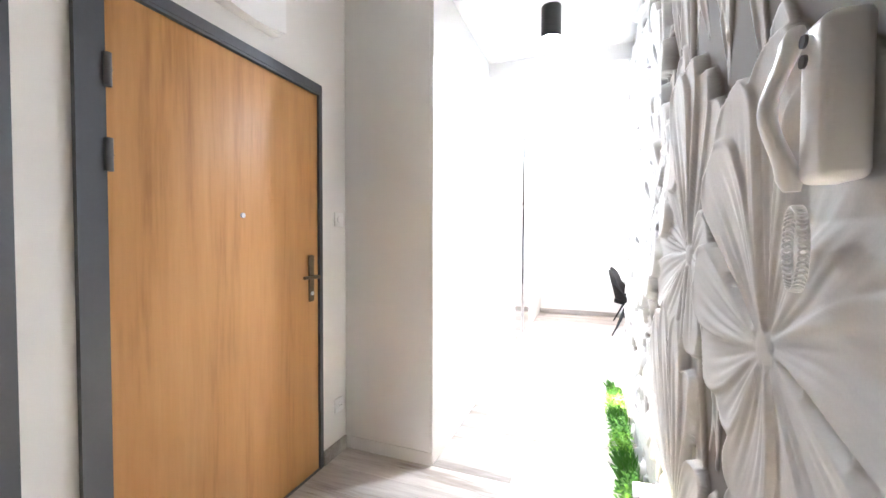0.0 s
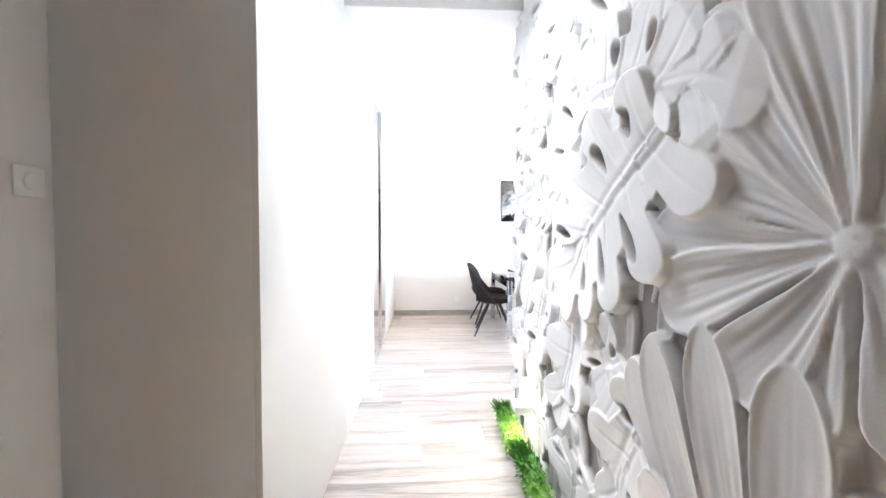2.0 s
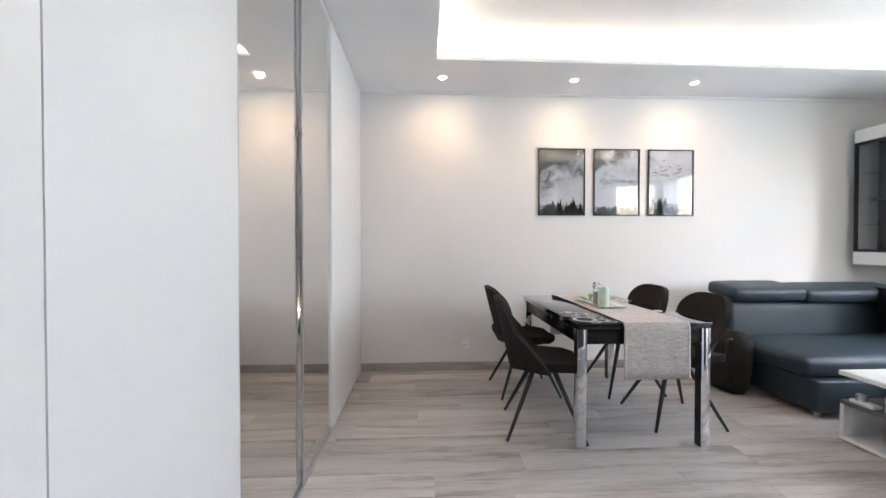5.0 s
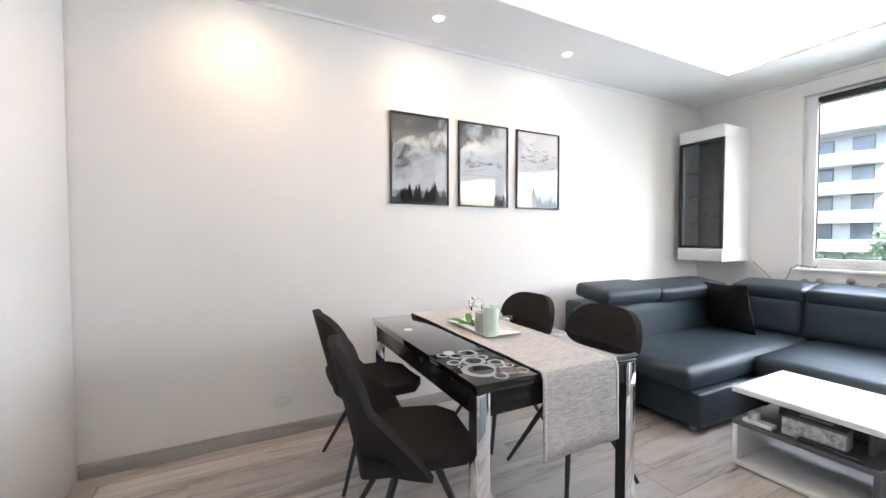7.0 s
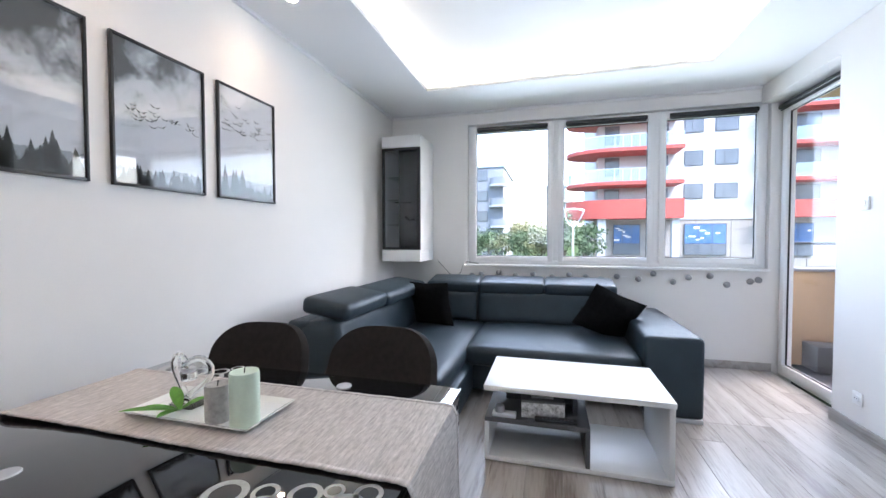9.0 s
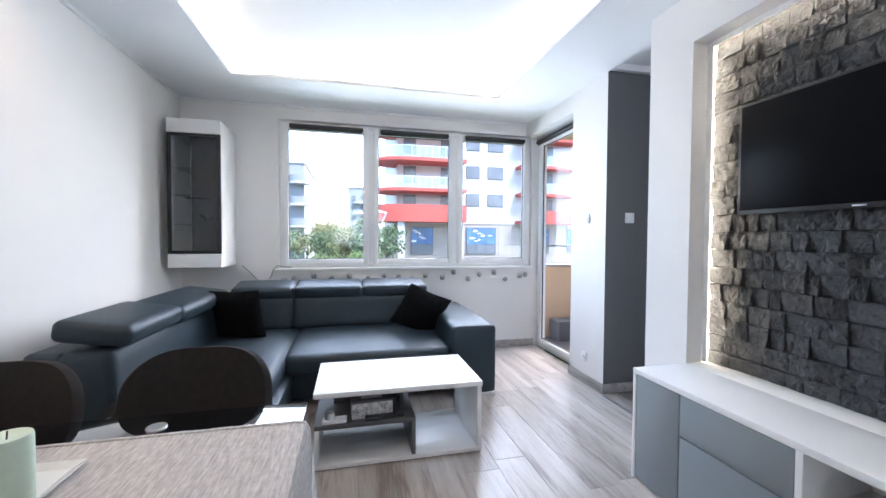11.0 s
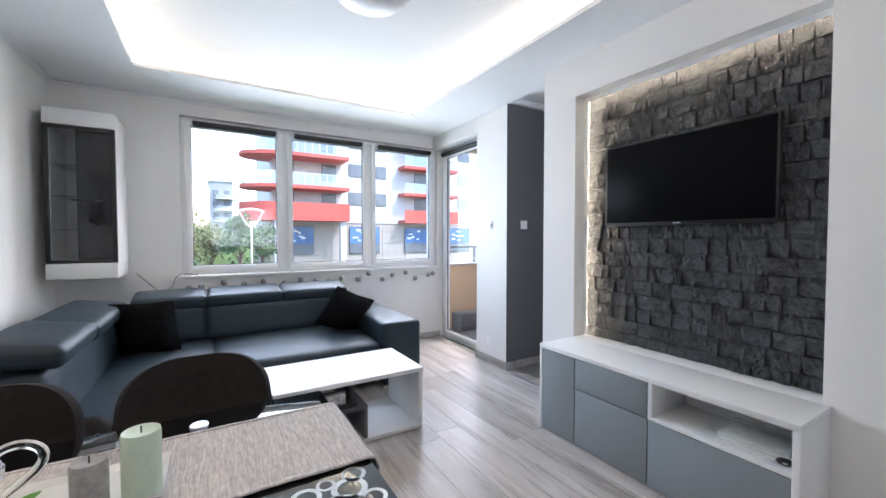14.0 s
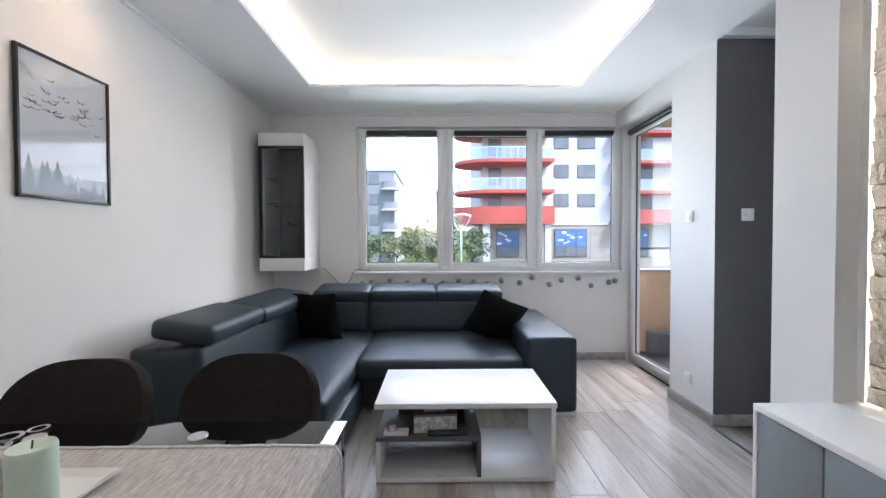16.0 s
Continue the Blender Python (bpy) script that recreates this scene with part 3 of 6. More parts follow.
    # tall stalks and blades that fill the ground
    for i in range(230):
        petal(rnd.uniform(0.3, 3.6), rnd.uniform(-0.3, 2.4), rnd.uniform(1.2, 1.95), rnd.uniform(0.35, 0.75), rnd.uniform(0.04, 0.085), 0.003 + 0.00004 * i, 0.008, 1)
    leaves = ((3.30, 2.62, 3.42, 2.15, 0.19), (2.86, 2.72, 2.98, 2.22, 0.20), (2.45, 2.72, 2.66, 2.30, 0.20), (1.95, 2.75, 1.86, 2.32, 0.20), (1.45, 2.72, 1.52, 2.25, 0.20), (0.95, 2.70, 0.85, 2.2, 0.20), (3.52, 2.00, 3.30, 2.42, 0.16),
              (3.45, 0.30, 3.52, 0.75, 0.16), (3.02, 0.06, 2.90, 0.50, 0.19), (2.52, 0.05, 2.62, 0.46, 0.18), (2.12, 0.04, 2.02, 0.42, 0.17), (3.56, 0.95, 3.46, 1.40, 0.14), (2.30, 0.86, 2.06, 0.50, 0.16), (2.02, 0.72, 2.16, 0.30, 0.15),
              (3.20, 2.12, 2.95, 1.78, 0.18), (3.38, 1.72, 3.48, 2.12, 0.13), (2.78, 2.30, 2.62, 1.86, 0.18))
    for k, (a, b, c, d, hf) in enumerate(leaves):
        split_leaf(a, b, c, d, hf * 1.12, 0.012, 3, k)
    split_leaf(2.92, 0.92, 3.06, 0.42, 0.17, 0.016, 3, 21)
    split_leaf(2.50, 0.96, 2.74, 0.46, 0.20, 0.018, 3, 22)
    split_leaf(3.04, 1.36, 3.20, 0.82, 0.19, 0.020, 3, 23)
    split_leaf(3.40, 1.46, 2.84, 1.63, 0.17, 0.022, 3, 25)
    # flowers and the large leaves in front of them
    flower(0.42, 0.42, ((0.55, 0.02), (0.75, 0.20), (0.80, 0.45), (0.70, 0.72), (0.45, 0.80)), 0.10, 0.012)
    flower(1.10, 0.18, ((1.42, 0.10), (0.80, 0.12), (1.40, 0.38), (0.84, 0.40), (1.28, 0.60), (0.98, 0.60), (1.13, 0.66)), 0.095, 0.012)
    flower(0.70, 1.98, ((0.40, 1.85), (0.50, 2.35), (1.05, 2.20), (0.85, 2.45), (0.95, 1.75), (0.70, 1.62)), 0.11, 0.012)
    flower(1.495, 1.235, ((1.25, 1.62), (1.29, 1.30), (1.35, 1.12), (1.34, 1.72), (1.96, 1.25), (1.90, 1.42), (1.40, 0.95), (1.44, 1.80), (1.92, 1.07), (1.80, 1.70), (1.55, 0.93), (1.71, 0.96), (1.62, 1.80)), 0.098, 0.016)
    flower(0.965, 1.094, ((0.95, 1.62), (0.93, 0.62), (0.75, 1.52), (0.78, 0.68), (0.60, 1.36), (0.60, 0.84), (0.53, 1.09), (1.10, 1.60), (1.06, 0.76), (1.17, 0.92), (1.27, 1.46), (1.28, 1.01), (1.34, 1.22)), 0.108, 0.022)
    for ty, tz in ((1.32, 0.66), (2.06, 0.90), (1.42, 0.89), (1.95, 1.00), (1.58, 1.04), (1.77, 1.06), (2.00, 0.60)):
        ln = math.hypot(ty - 1.62, tz - 0.34)
        petal(1.62, 0.34, math.atan2(tz - 0.34, ty - 1.62), ln, 0.082, 0.026 + rnd.uniform(0, 0.006), 0.018, 2)
    split_leaf(2.36, 1.66, 2.05, 2.26, 0.28, 0.020, 5, 31)
    split_leaf(2.30, 1.76, 2.70, 1.40, 0.24, 0.024, 4, 33)
    split_leaf(2.44, 1.76, 1.66, 1.42, 0.20, 0.028, 5, 34, 1.0)
    split_leaf(1.98, 1.50, 2.60, 0.94, 0.29, 0.030, 5, 35)
    P = np.pad(H, 1, mode="edge")
    H = (P[1:-1, 1:-1] * 4 + P[:-2, 1:-1] + P[2:, 1:-1] + P[1:-1, :-2] + P[1:-1, 2:]) / 8
    return H, G


def relief_wall():
    ys, zs = np.arange(0.302, 3.6175, 0.0043), np.arange(0.0, ZH - 0.001, 0.0043)
    H, G = relief_heights(ys, zs)
    ny, nz = len(ys), len(zs)
    fade = np.minimum(1, np.minimum(ys - 0.302, 3.6175 - ys)[:, None] / 0.02 + 0.25)
    Ya, Za = np.meshgrid(ys, zs, indexing="ij")
    flat = np.clip(np.maximum(np.abs(Ya - 3.005) - 0.13, np.abs(Za - 1.392) - 0.045) / 0.10, 0.32, 1)
    flat = flat * np.clip(np.maximum(np.abs(Ya - 0.775) - 0.06, np.abs(Za - 1.455) - 0.13) / 0.06, 0.35, 1)
    X = 0.402 - H * fade * flat * np.clip(0.5 + (Ya - 0.9) * 0.5, 0.5, 0.9)
    Yg, Zg = np.meshgrid(ys, zs, indexing="ij")
    co = np.stack([X, Yg, Zg], -1).reshape(-1, 3)
    idx = np.arange(ny * nz).reshape(ny, nz)
    q = np.stack([idx[:-1, :-1], idx[:-1, 1:], idx[1:, 1:], idx[1:, :-1]], -1).reshape(-1, 4)
    keep = ~((Zg[:-1, :-1] > ZC - 0.004) & (Yg[:-1, :-1] > 3.37)).reshape(-1)
    me = bpy.data.meshes.new("carved_panel")
    me.from_pydata(co.tolist(), [], q[keep].tolist())
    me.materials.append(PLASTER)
    # hands the painted shade of ground and slots to the plaster colour
    tone = me.attributes.new("recess_shade", "FLOAT", "POINT")
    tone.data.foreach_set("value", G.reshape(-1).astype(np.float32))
    me.polygons.foreach_set("use_smooth", np.ones(len(me.polygons), dtype=bool))
    e = thing("wall_relief", "white plaster relief wall carved with flowers and split leaves", "wall", kind="structure")
    ob = new("carved_panel", me)
    ob.parent = e
    bx("panel_core", (0.4025, 0.302, 0.0, 0.4045, 3.617, 2.625), PLASTER, e)


relief_wall()


def intercom():
    e = thing("intercom_phone", "white intercom handset with a coiled cord on the relief", "intercom", (0.385, 0.72, 1.345))
    bx("base", (-0.043, -0.018, 0.0, 0.004, 0.043, 0.190), PVC, e, 0.012, seg=3)
    bm = bmesh.new()
    rings = []
    for i in range(15):
        t = i / 14
        bow = math.sin(math.pi * t)
        z, x = -0.004 + 0.206 * t, -0.040 - 0.024 * bow + 0.004 * math.sin(3 * math.pi * t)
        w, d = 0.0155 + 0.003 * (1 - bow), 0.010 + 0.006 * (1 - bow) ** 2
        k = 0.55 if i in (0, 14) else 1.0
        rings.append([bm.verts.new((x + d * k * math.cos(a), 0.058 + w * k * math.sin(a), z)) for a in [k2 * math.pi / 6 for k2 in range(12)]])
    for p, q in zip(rings, rings[1:]):
        for j in range(12):
            bm.faces.new((p[j], p[(j + 1) % 12], q[(j + 1) % 12], q[j]))
    bm.faces.new(rings[0])
    bm.faces.new(rings[-1][::-1])
    part("handset", bm, PVC, e, "bowed white handset", smooth=50)
    for z in (0.148, 0.172):
        bm = bmesh.new()
        tube(bm, (-0.0425, 0.026, z), (-0.0465, 0.026, z), 0.008, seg=18)
        part("button", bm, DARKGREY, e, smooth=True)
    cu = bpy.data.curves.new("cord", "CURVE")
    cu.dimensions = "3D"
    cu.bevel_depth = 0.0019
    sp = cu.splines.new("POLY")
    pts = []
    for i in range(560):
        t = i / 559
        a = t * 2 * math.pi
        cy, cz = 0.080 + 0.022 * math.sin(a), -0.078 + 0.056 * math.cos(a)
        k = t * 44 * 2 * math.pi
        pts.append((-0.026 + 0.0055 * math.cos(k), cy + 0.0055 * math.sin(k) * math.cos(a), cz - 0.0055 * math.sin(k) * math.sin(a), 1))
    sp.points.add(len(pts) - 1)
    for p, c in zip(sp.points, pts):
        p.co = c
    cu.materials.append(PVC)
    o = new("coiled_cord", cu)
    o.parent = e


intercom()
wall_plate("light_switch", "white triple light switch on the plaster relief", "switch", "-x", (0.394, 3.005, 1.392), (0.240, 0.084))
wall_plate("light_switch", "white light switch beside the dark door", "switch", "+y", (0.362, -0.55, 1.2), (0.08, 0.16))


def hall_lamp():
    e = thing("ceiling_spotlight", "black cylinder surface spotlight on the hallway ceiling", "ceiling light", (-0.148, 2.735, 2.55))
    bm = bmesh.new()
    tube(bm, (0, 0, 0.0), (0, 0, 0.2), 0.062, seg=40)
    bmesh.ops.delete(bm, geom=[f for f in bm.faces if f.normal.z < -0.9], context="FACES")
    part("housing", bm, BLACK, e, "matt black cylinder housing", smooth=30)
    bm = bmesh.new()
    tube(bm, (0, 0, 0.012), (0, 0, 0.016), 0.054, seg=32)
    part("lens", bm, COOLBULB, e, "glowing cool white lens")


hall_lamp()
hb = new("hall_beam", bpy.data.lights.new("hall_beam", "SPOT"))
hb.data.energy, hb.data.color, hb.data.spot_size, hb.data.spot_blend, hb.data.shadow_soft_size = 3.2, (0.95, 0.97, 1.0), radians(64), 0.7, 0.05
hb.matrix_basis = look((-0.148, 2.735, 2.545), (-0.148, 2.7355, 0))


def planter():
    e = thing("floor_planter", "low white planter trough with artificial greenery along the relief", "planter", (0, 0, 0))
    bx("front_rail", (0.262, 0.42, 0.0, 0.274, 3.60, 0.055), LACQUER, e, 0.002)
    bx("end_rail", (0.2745, 3.588, 0.0, 0.36, 3.60, 0.055), LACQUER, e, 0.002)
    bx("end_rail", (0.2745, 0.42, 0.0, 0.36, 0.432, 0.055), LACQUER, e, 0.002)
    bx("bed", (0.2745, 0.432, 0.0, 0.352, 3.588, 0.03), GRASSM, e)
    rnd = random.Random(5)
    pieces = {"moss_leaf": (LEAFB, bmesh.new()), "fern_leaf": (LEAF, bmesh.new()), "grass_blade": (GRASSM, bmesh.new())}

    def leaf(bm, p, d, ln, w):
        d = Vector(d).normalized()
        s = d.cross(Vector((0, 0, 1)))
        s = (s.normalized() if s.length > 1e-3 else Vector((1, 0, 0))) * w
        mid = p + d * ln * 0.5 + Vector((0, 0, ln * 0.08))
        tip = p + d * ln - Vector((0, 0, ln * 0.12))
        tip.x, mid.x = min(tip.x, 0.352), min(mid.x, 0.352)
        for q in (tip, mid):
            q.z = max(q.z, 0.006)
        v = [bm.verts.new(q) for q in (p, mid - s, tip, mid + s)]
        for q in v:
            q.co.x = min(q.co.x, 0.355)
        bm.faces.new((v[0], v[1], v[2]))
        bm.faces.new((v[0], v[2], v[3]))

    y = 0.44
    while y < 3.58:
        kind = ("moss_leaf", "fern_leaf", "grass_blade")[int(y / 0.21 + rnd.random() * 0.8) % 3]
        for _ in range(44):
            c = Vector((rnd.uniform(0.268, 0.345), y + rnd.uniform(-0.03, 0.03), rnd.uniform(0.02, 0.05)))
            if kind == "grass_blade":
                leaf(pieces[kind][1], c, (rnd.uniform(-0.7, 0.25), rnd.uniform(-0.5, 0.5), 1), rnd.uniform(0.06, 0.14), 0.0028)
            elif kind == "fern_leaf":
                st = c + Vector((rnd.uniform(-0.03, 0.01), rnd.uniform(-0.03, 0.03), rnd.uniform(0.02, 0.08)))
                leaf(pieces[kind][1], st, (rnd.uniform(-1, 0.5), rnd.uniform(-1, 1), rnd.uniform(-0.2, 0.7)), rnd.uniform(0.025, 0.05), 0.009)
            else:
                st = c + Vector((rnd.uniform(-0.05, 0.01), rnd.uniform(-0.03, 0.03), rnd.uniform(0.0, 0.09)))
                leaf(pieces[kind][1], st, (rnd.uniform(-1, 0.5), rnd.uniform(-1, 1), rnd.uniform(-0.2, 0.9)), rnd.uniform(0.018, 0.036), 0.008)
        y += 0.021
    for nm, (mt, bm) in pieces.items():
        tagged(part(nm, bm, mt, e), kind="stuff")


planter()


def relief_light():
    e = thing("wall_uplight", "white box wall light washing the relief up and down", "wall light", (0.0, 0.0, 0.0), group="relief wall lights")
    bx("housing", (-0.062, -0.05, -0.044, 0.058, 0.05, 0.0), LACQUER, e, 0.003)
    bx("upper_lens", (-0.045, -0.042, 0.0004, 0.05, 0.042, 0.003), BULB, e, 0.0, "glowing warm white slot")
    bx("lower_lens", (-0.02, -0.042, -0.047, 0.05, 0.042, -0.0444), BULB, e, 0.0, "glowing warm white slot")
    return e


ul = relief_light()
ul.matrix_basis = pose(0.337, 3.13, 0.294)
for y in (1.83, 0.57):
    copy_thing(ul, pose(0.337, y, 0.294))


# ---- living room: windows and balcony door ----
def sash(e, axis, lo, hi, z0, z1, depth, hinge, bar=0.058):
    """One white casement: four rails, a pane, a handle. axis y: it spans y at x = depth; axis x: it spans x at y = depth."""
    def c(u0, d0, w0, u1, d1, w1):
        return (depth + d0, u0, w0, depth + d1, u1, w1) if axis == "y" else (u0, depth + d0, w0, u1, depth + d1, w1)
    s = bx("sash", c(lo, -0.03, z0, lo + bar, 0.03, z1), PVC, e, 0.006)
    for nm, q in (("sash_stile", (hi - bar, -0.03, z0, hi, 0.03, z1)), ("sash_rail", (lo + bar, -0.0295, z0, hi - bar, 0.0295, z0 + bar)), ("sash_rail", (lo + bar, -0.0295, z1 - bar, hi - bar, 0.0295, z1))):
        bx(nm, c(*q), PVC, s, 0.006)
    for q in ((lo + bar - 0.001, z0 + bar - 0.001, lo + bar + 0.006, z1 - bar), (hi - bar - 0.006, z0 + bar, hi - bar + 0.001, z1 - bar), (lo + bar, z0 + bar - 0.001, hi - bar, z0 + bar + 0.006), (lo + bar, z1 - bar - 0.006, hi - bar, z1 - bar + 0.001)):
        bx("seal", c(q[0], -0.006, q[1], q[2], 0.006, q[3]), BLACK, s)
    g = bx("pane", c(lo + bar - 0.002, -0.002, z0 + bar - 0.002, hi - bar + 0.002, 0.002, z1 - bar + 0.002), WINGLASS, s)
    g.visible_shadow = False
    u = hi - bar / 2 if hinge == "lo" else lo + bar / 2
    side = -1 if axis == "y" else 1
    zc = z0 + 0.45 * (z1 - z0) if z1 - z0 < 2 else 1.05
    hb = bx("handle_base", c(u - 0.014, side * 0.03, zc - 0.035, u + 0.014, side * 0.04, zc + 0.035), PVC, s, 0.003)
    bx("handle_lever", c(u - 0.010, side * 0.052, zc - 0.012, u + 0.010, side * 0.064, zc + 0.115), PVC, s, 0.004)
    bx("handle_neck", c(u - 0.008, side * 0.04, zc - 0.008, u + 0.008, side * 0.054, zc + 0.008), PVC, s)
    return s


def window():
    e = thing("window_1", "wide white plastic three-part window over the sofa", "window", kind="structure")
    XF, y0, y1, z0, z1 = 4.625, 3.335, 6.165, 0.955, 2.488
    fr = bx("window_frame", (XF - 0.02, y0, z0, XF + 0.06, y0 + 0.05, z1), PVC, e, 0.004)
    bx("frame_stile", (XF - 0.02, y1 - 0.05, z0, XF + 0.06, y1, z1), PVC, e, 0.004)
    bx("frame_rail", (XF - 0.02, y0 + 0.05, z0, XF + 0.06, y1 - 0.05, z0 + 0.045), PVC, e, 0.004)
    bx("frame_rail", (XF - 0.02, y0 + 0.05, z1 - 0.045, XF + 0.06, y1 - 0.05, z1), PVC, e, 0.004)
    for m in (4.265, 5.225):
        bx("mullion", (XF - 0.018, m - 0.035, z0 + 0.045, XF + 0.06, m + 0.035, z1 - 0.045), PVC, e, 0.004)
    for lo, hi, hg in ((5.26, 6.12, "hi"), (4.30, 5.19, "hi"), (3.38, 4.23, "lo")):
        sash(e, "y", lo - 0.012, hi + 0.012, z0 + 0.032, z1 - 0.032, XF - 0.012, hg)
    bx("window_sill", (4.505, 3.335, 0.932, 4.62, 6.20, 0.954), PVC, e, 0.006, "white inner window sill")
    bx("outer_sill", (4.69, 3.3, 0.90, 4.92, 6.2, 0.93), STEEL, e, 0.003)


window()


def roller_blind(axis, lo, hi, z, depth):
    e = thing("roller_blind", "rolled-up black roller blind in its cassette over the window", "blind", group="roller blinds")

    def c(u0, d0, w0, u1, d1, w1):
        return (depth + d0, u0, w0, depth + d1, u1, w1) if axis == "y" else (u0, depth - d1, w0, u1, depth - d0, w1)
    bx("cassette", c(lo, -0.022, z, hi, 0.020, z + 0.042), BLACK, e, 0.012, seg=3)
    bx("bottom_bar", c(lo + 0.01, -0.006, z - 0.014, hi - 0.01, 0.004, z - 0.001), BLACK, e, 0.003)
    bx("end_cap", c(lo - 0.006, -0.02, z + 0.004, lo, 0.02, z + 0.04), PVC, e, 0.002)
    bx("end_cap", c(hi, -0.02, z + 0.004, hi + 0.006, 0.02, z + 0.04), PVC, e, 0.002)


for lo, hi in ((5.31, 6.06), (4.36, 5.13), (3.43, 4.17)):
    roller_blind("y", lo, hi, 2.408, 4.558)


def balcony_door():
    e = thing("door_5", "closed white plastic balcony door with a full glass pane", "door", kind="structure")
    yf = 3.225
    bx("frame_jamb", (4.50, yf - 0.06, 0.0, 4.548, yf + 0.02, 2.468), PVC, e, 0.004)
    bx("frame_jamb", (3.552, yf - 0.06, 0.0, 3.60, yf + 0.02, 2.468), PVC, e, 0.004)
    bx("frame_head", (3.60, yf - 0.06, 2.42, 4.50, yf + 0.02, 2.468), PVC, e, 0.004)
    bx("threshold", (3.552, yf - 0.08, -0.011, 4.548, yf + 0.02, 0.028), PVC, e, 0.004)
    sash(e, "x", 3.59, 4.51, 0.03, 2.43, yf + 0.012, "hi", bar=0.07)


balcony_door()
roller_blind("x", 3.61, 4.50, 2.388, 3.29)
cu = bpy.data.curves.new("blind_cord", "CURVE")
cu.dimensions, cu.bevel_depth = "3D", 0.0018
sp = cu.splines.new("POLY")
sp.points.add(20)
for i, p in enumerate(sp.points):
    t = i / 20
    p.co = (4.53 + 0.006 * math.sin(t * 6.3), 3.425 + 0.012 * math.sin(t * 3.1), 2.40 - 1.0 * t, 1)
cu.materials.append(PVC)
tagged(new("blind_cord", cu), "white hanging cord of the roller blind", "blind cord")

wall_plate("light_switch", "white light switch beside the balcony door", "switch", "+y", (3.31, 3.41, 1.455), (0.082, 0.082))
wall_plate("wall_socket", "white wall socket beside the balcony door", "socket", "+y", (3.315, 3.41, 0.235), (0.08, 0.08), knob="socket")
wall_plate("light_switch", "white light switch on the dark grey wall", "switch", "-x", (3.046, 3.19, 1.452), (0.085, 0.085))
wall_plate("wall_socket", "white double wall socket on the living room wall", "socket", "-y", (0.272, 7.055, 0.244), (0.085, 0.085), knob="socket")
structure(bx("baseboard_back", (-0.708, 7.041, 0.0, 4.55, 7.0545, 0.078), SKIRT, None, 0.003), "grey oak skirting board", "baseboard")
structure(bx("baseboard_window", (4.5365, 3.30, 0.0, 4.5495, 7.041, 0.078), SKIRT, None, 0.003), "grey oak skirting board", "baseboard")
structure(bx("baseboard_balcony", (3.03, 3.4105, 0.0, 3.558, 3.424, 0.078), SKIRT, None, 0.003), "grey oak skirting board", "baseboard")
structure(bx("baseboard_grey", (3.032, 2.0, 0.0, 3.0455, 3.41, 0.078), SKIRT, None, 0.003), "grey oak skirting board", "baseboard")
structure(bx("threshold_strip", (2.347, 3.425, -0.008, 3.03, 3.452, 0.004), STEEL, None, 0.002), "silver metal floor strip at the passage", "trim")
structure(boxes("cornice", [(-0.705, 7.035, ZC - 0.022, 4.53, 7.0545, ZC - 0.0005), (4.53, 3.411, ZC - 0.022, 4.5495, 7.035, ZC - 0.0005)], CEIL), "narrow white cornice under the ceiling", "trim")
structure(boxes("cornice_passage", [(3.0, 1.21, 2.64, 3.0455, 3.40, 2.6895)], CEIL), "white cornice of the side passage", "trim")


# ---- living room: furniture ----
def soft_box(name, c, mat, parent, r=0.05, seg=4, puff=0.0, label="", m=None):
    """A padded block: rounded edges and slightly swollen, uneven faces."""
    bm = bmesh.new()
    box(bm, *c)
    bevelled(bm, r, seg)
    if puff:
        x0, y0, z0, x1, y1, z1 = c
        bmesh.ops.subdivide_edges(bm, edges=[e for e in bm.edges if e.calc_length() > 0.12], cuts=6, use_grid_fill=True)
        for v in bm.verts:
            u = [(v.co[i] - (c[i] + c[i + 3]) / 2) / max(1e-6, abs(c[i + 3] - c[i]) / 2) for i in range(3)]
            n = noise.noise(v.co * 5.0) * 0.25
            for i in range(3):
                o = [abs(u[j]) for j in range(3) if j != i]
                v.co[i] += puff * u[i] ** 3 * (1 + n) * max(0, 1 - o[0] ** 4) * max(0, 1 - o[1] ** 4)
    if m:
        bmesh.ops.transform(bm, matrix=m, verts=bm.verts)
    return part(name, bm, mat, parent, label, smooth=60)


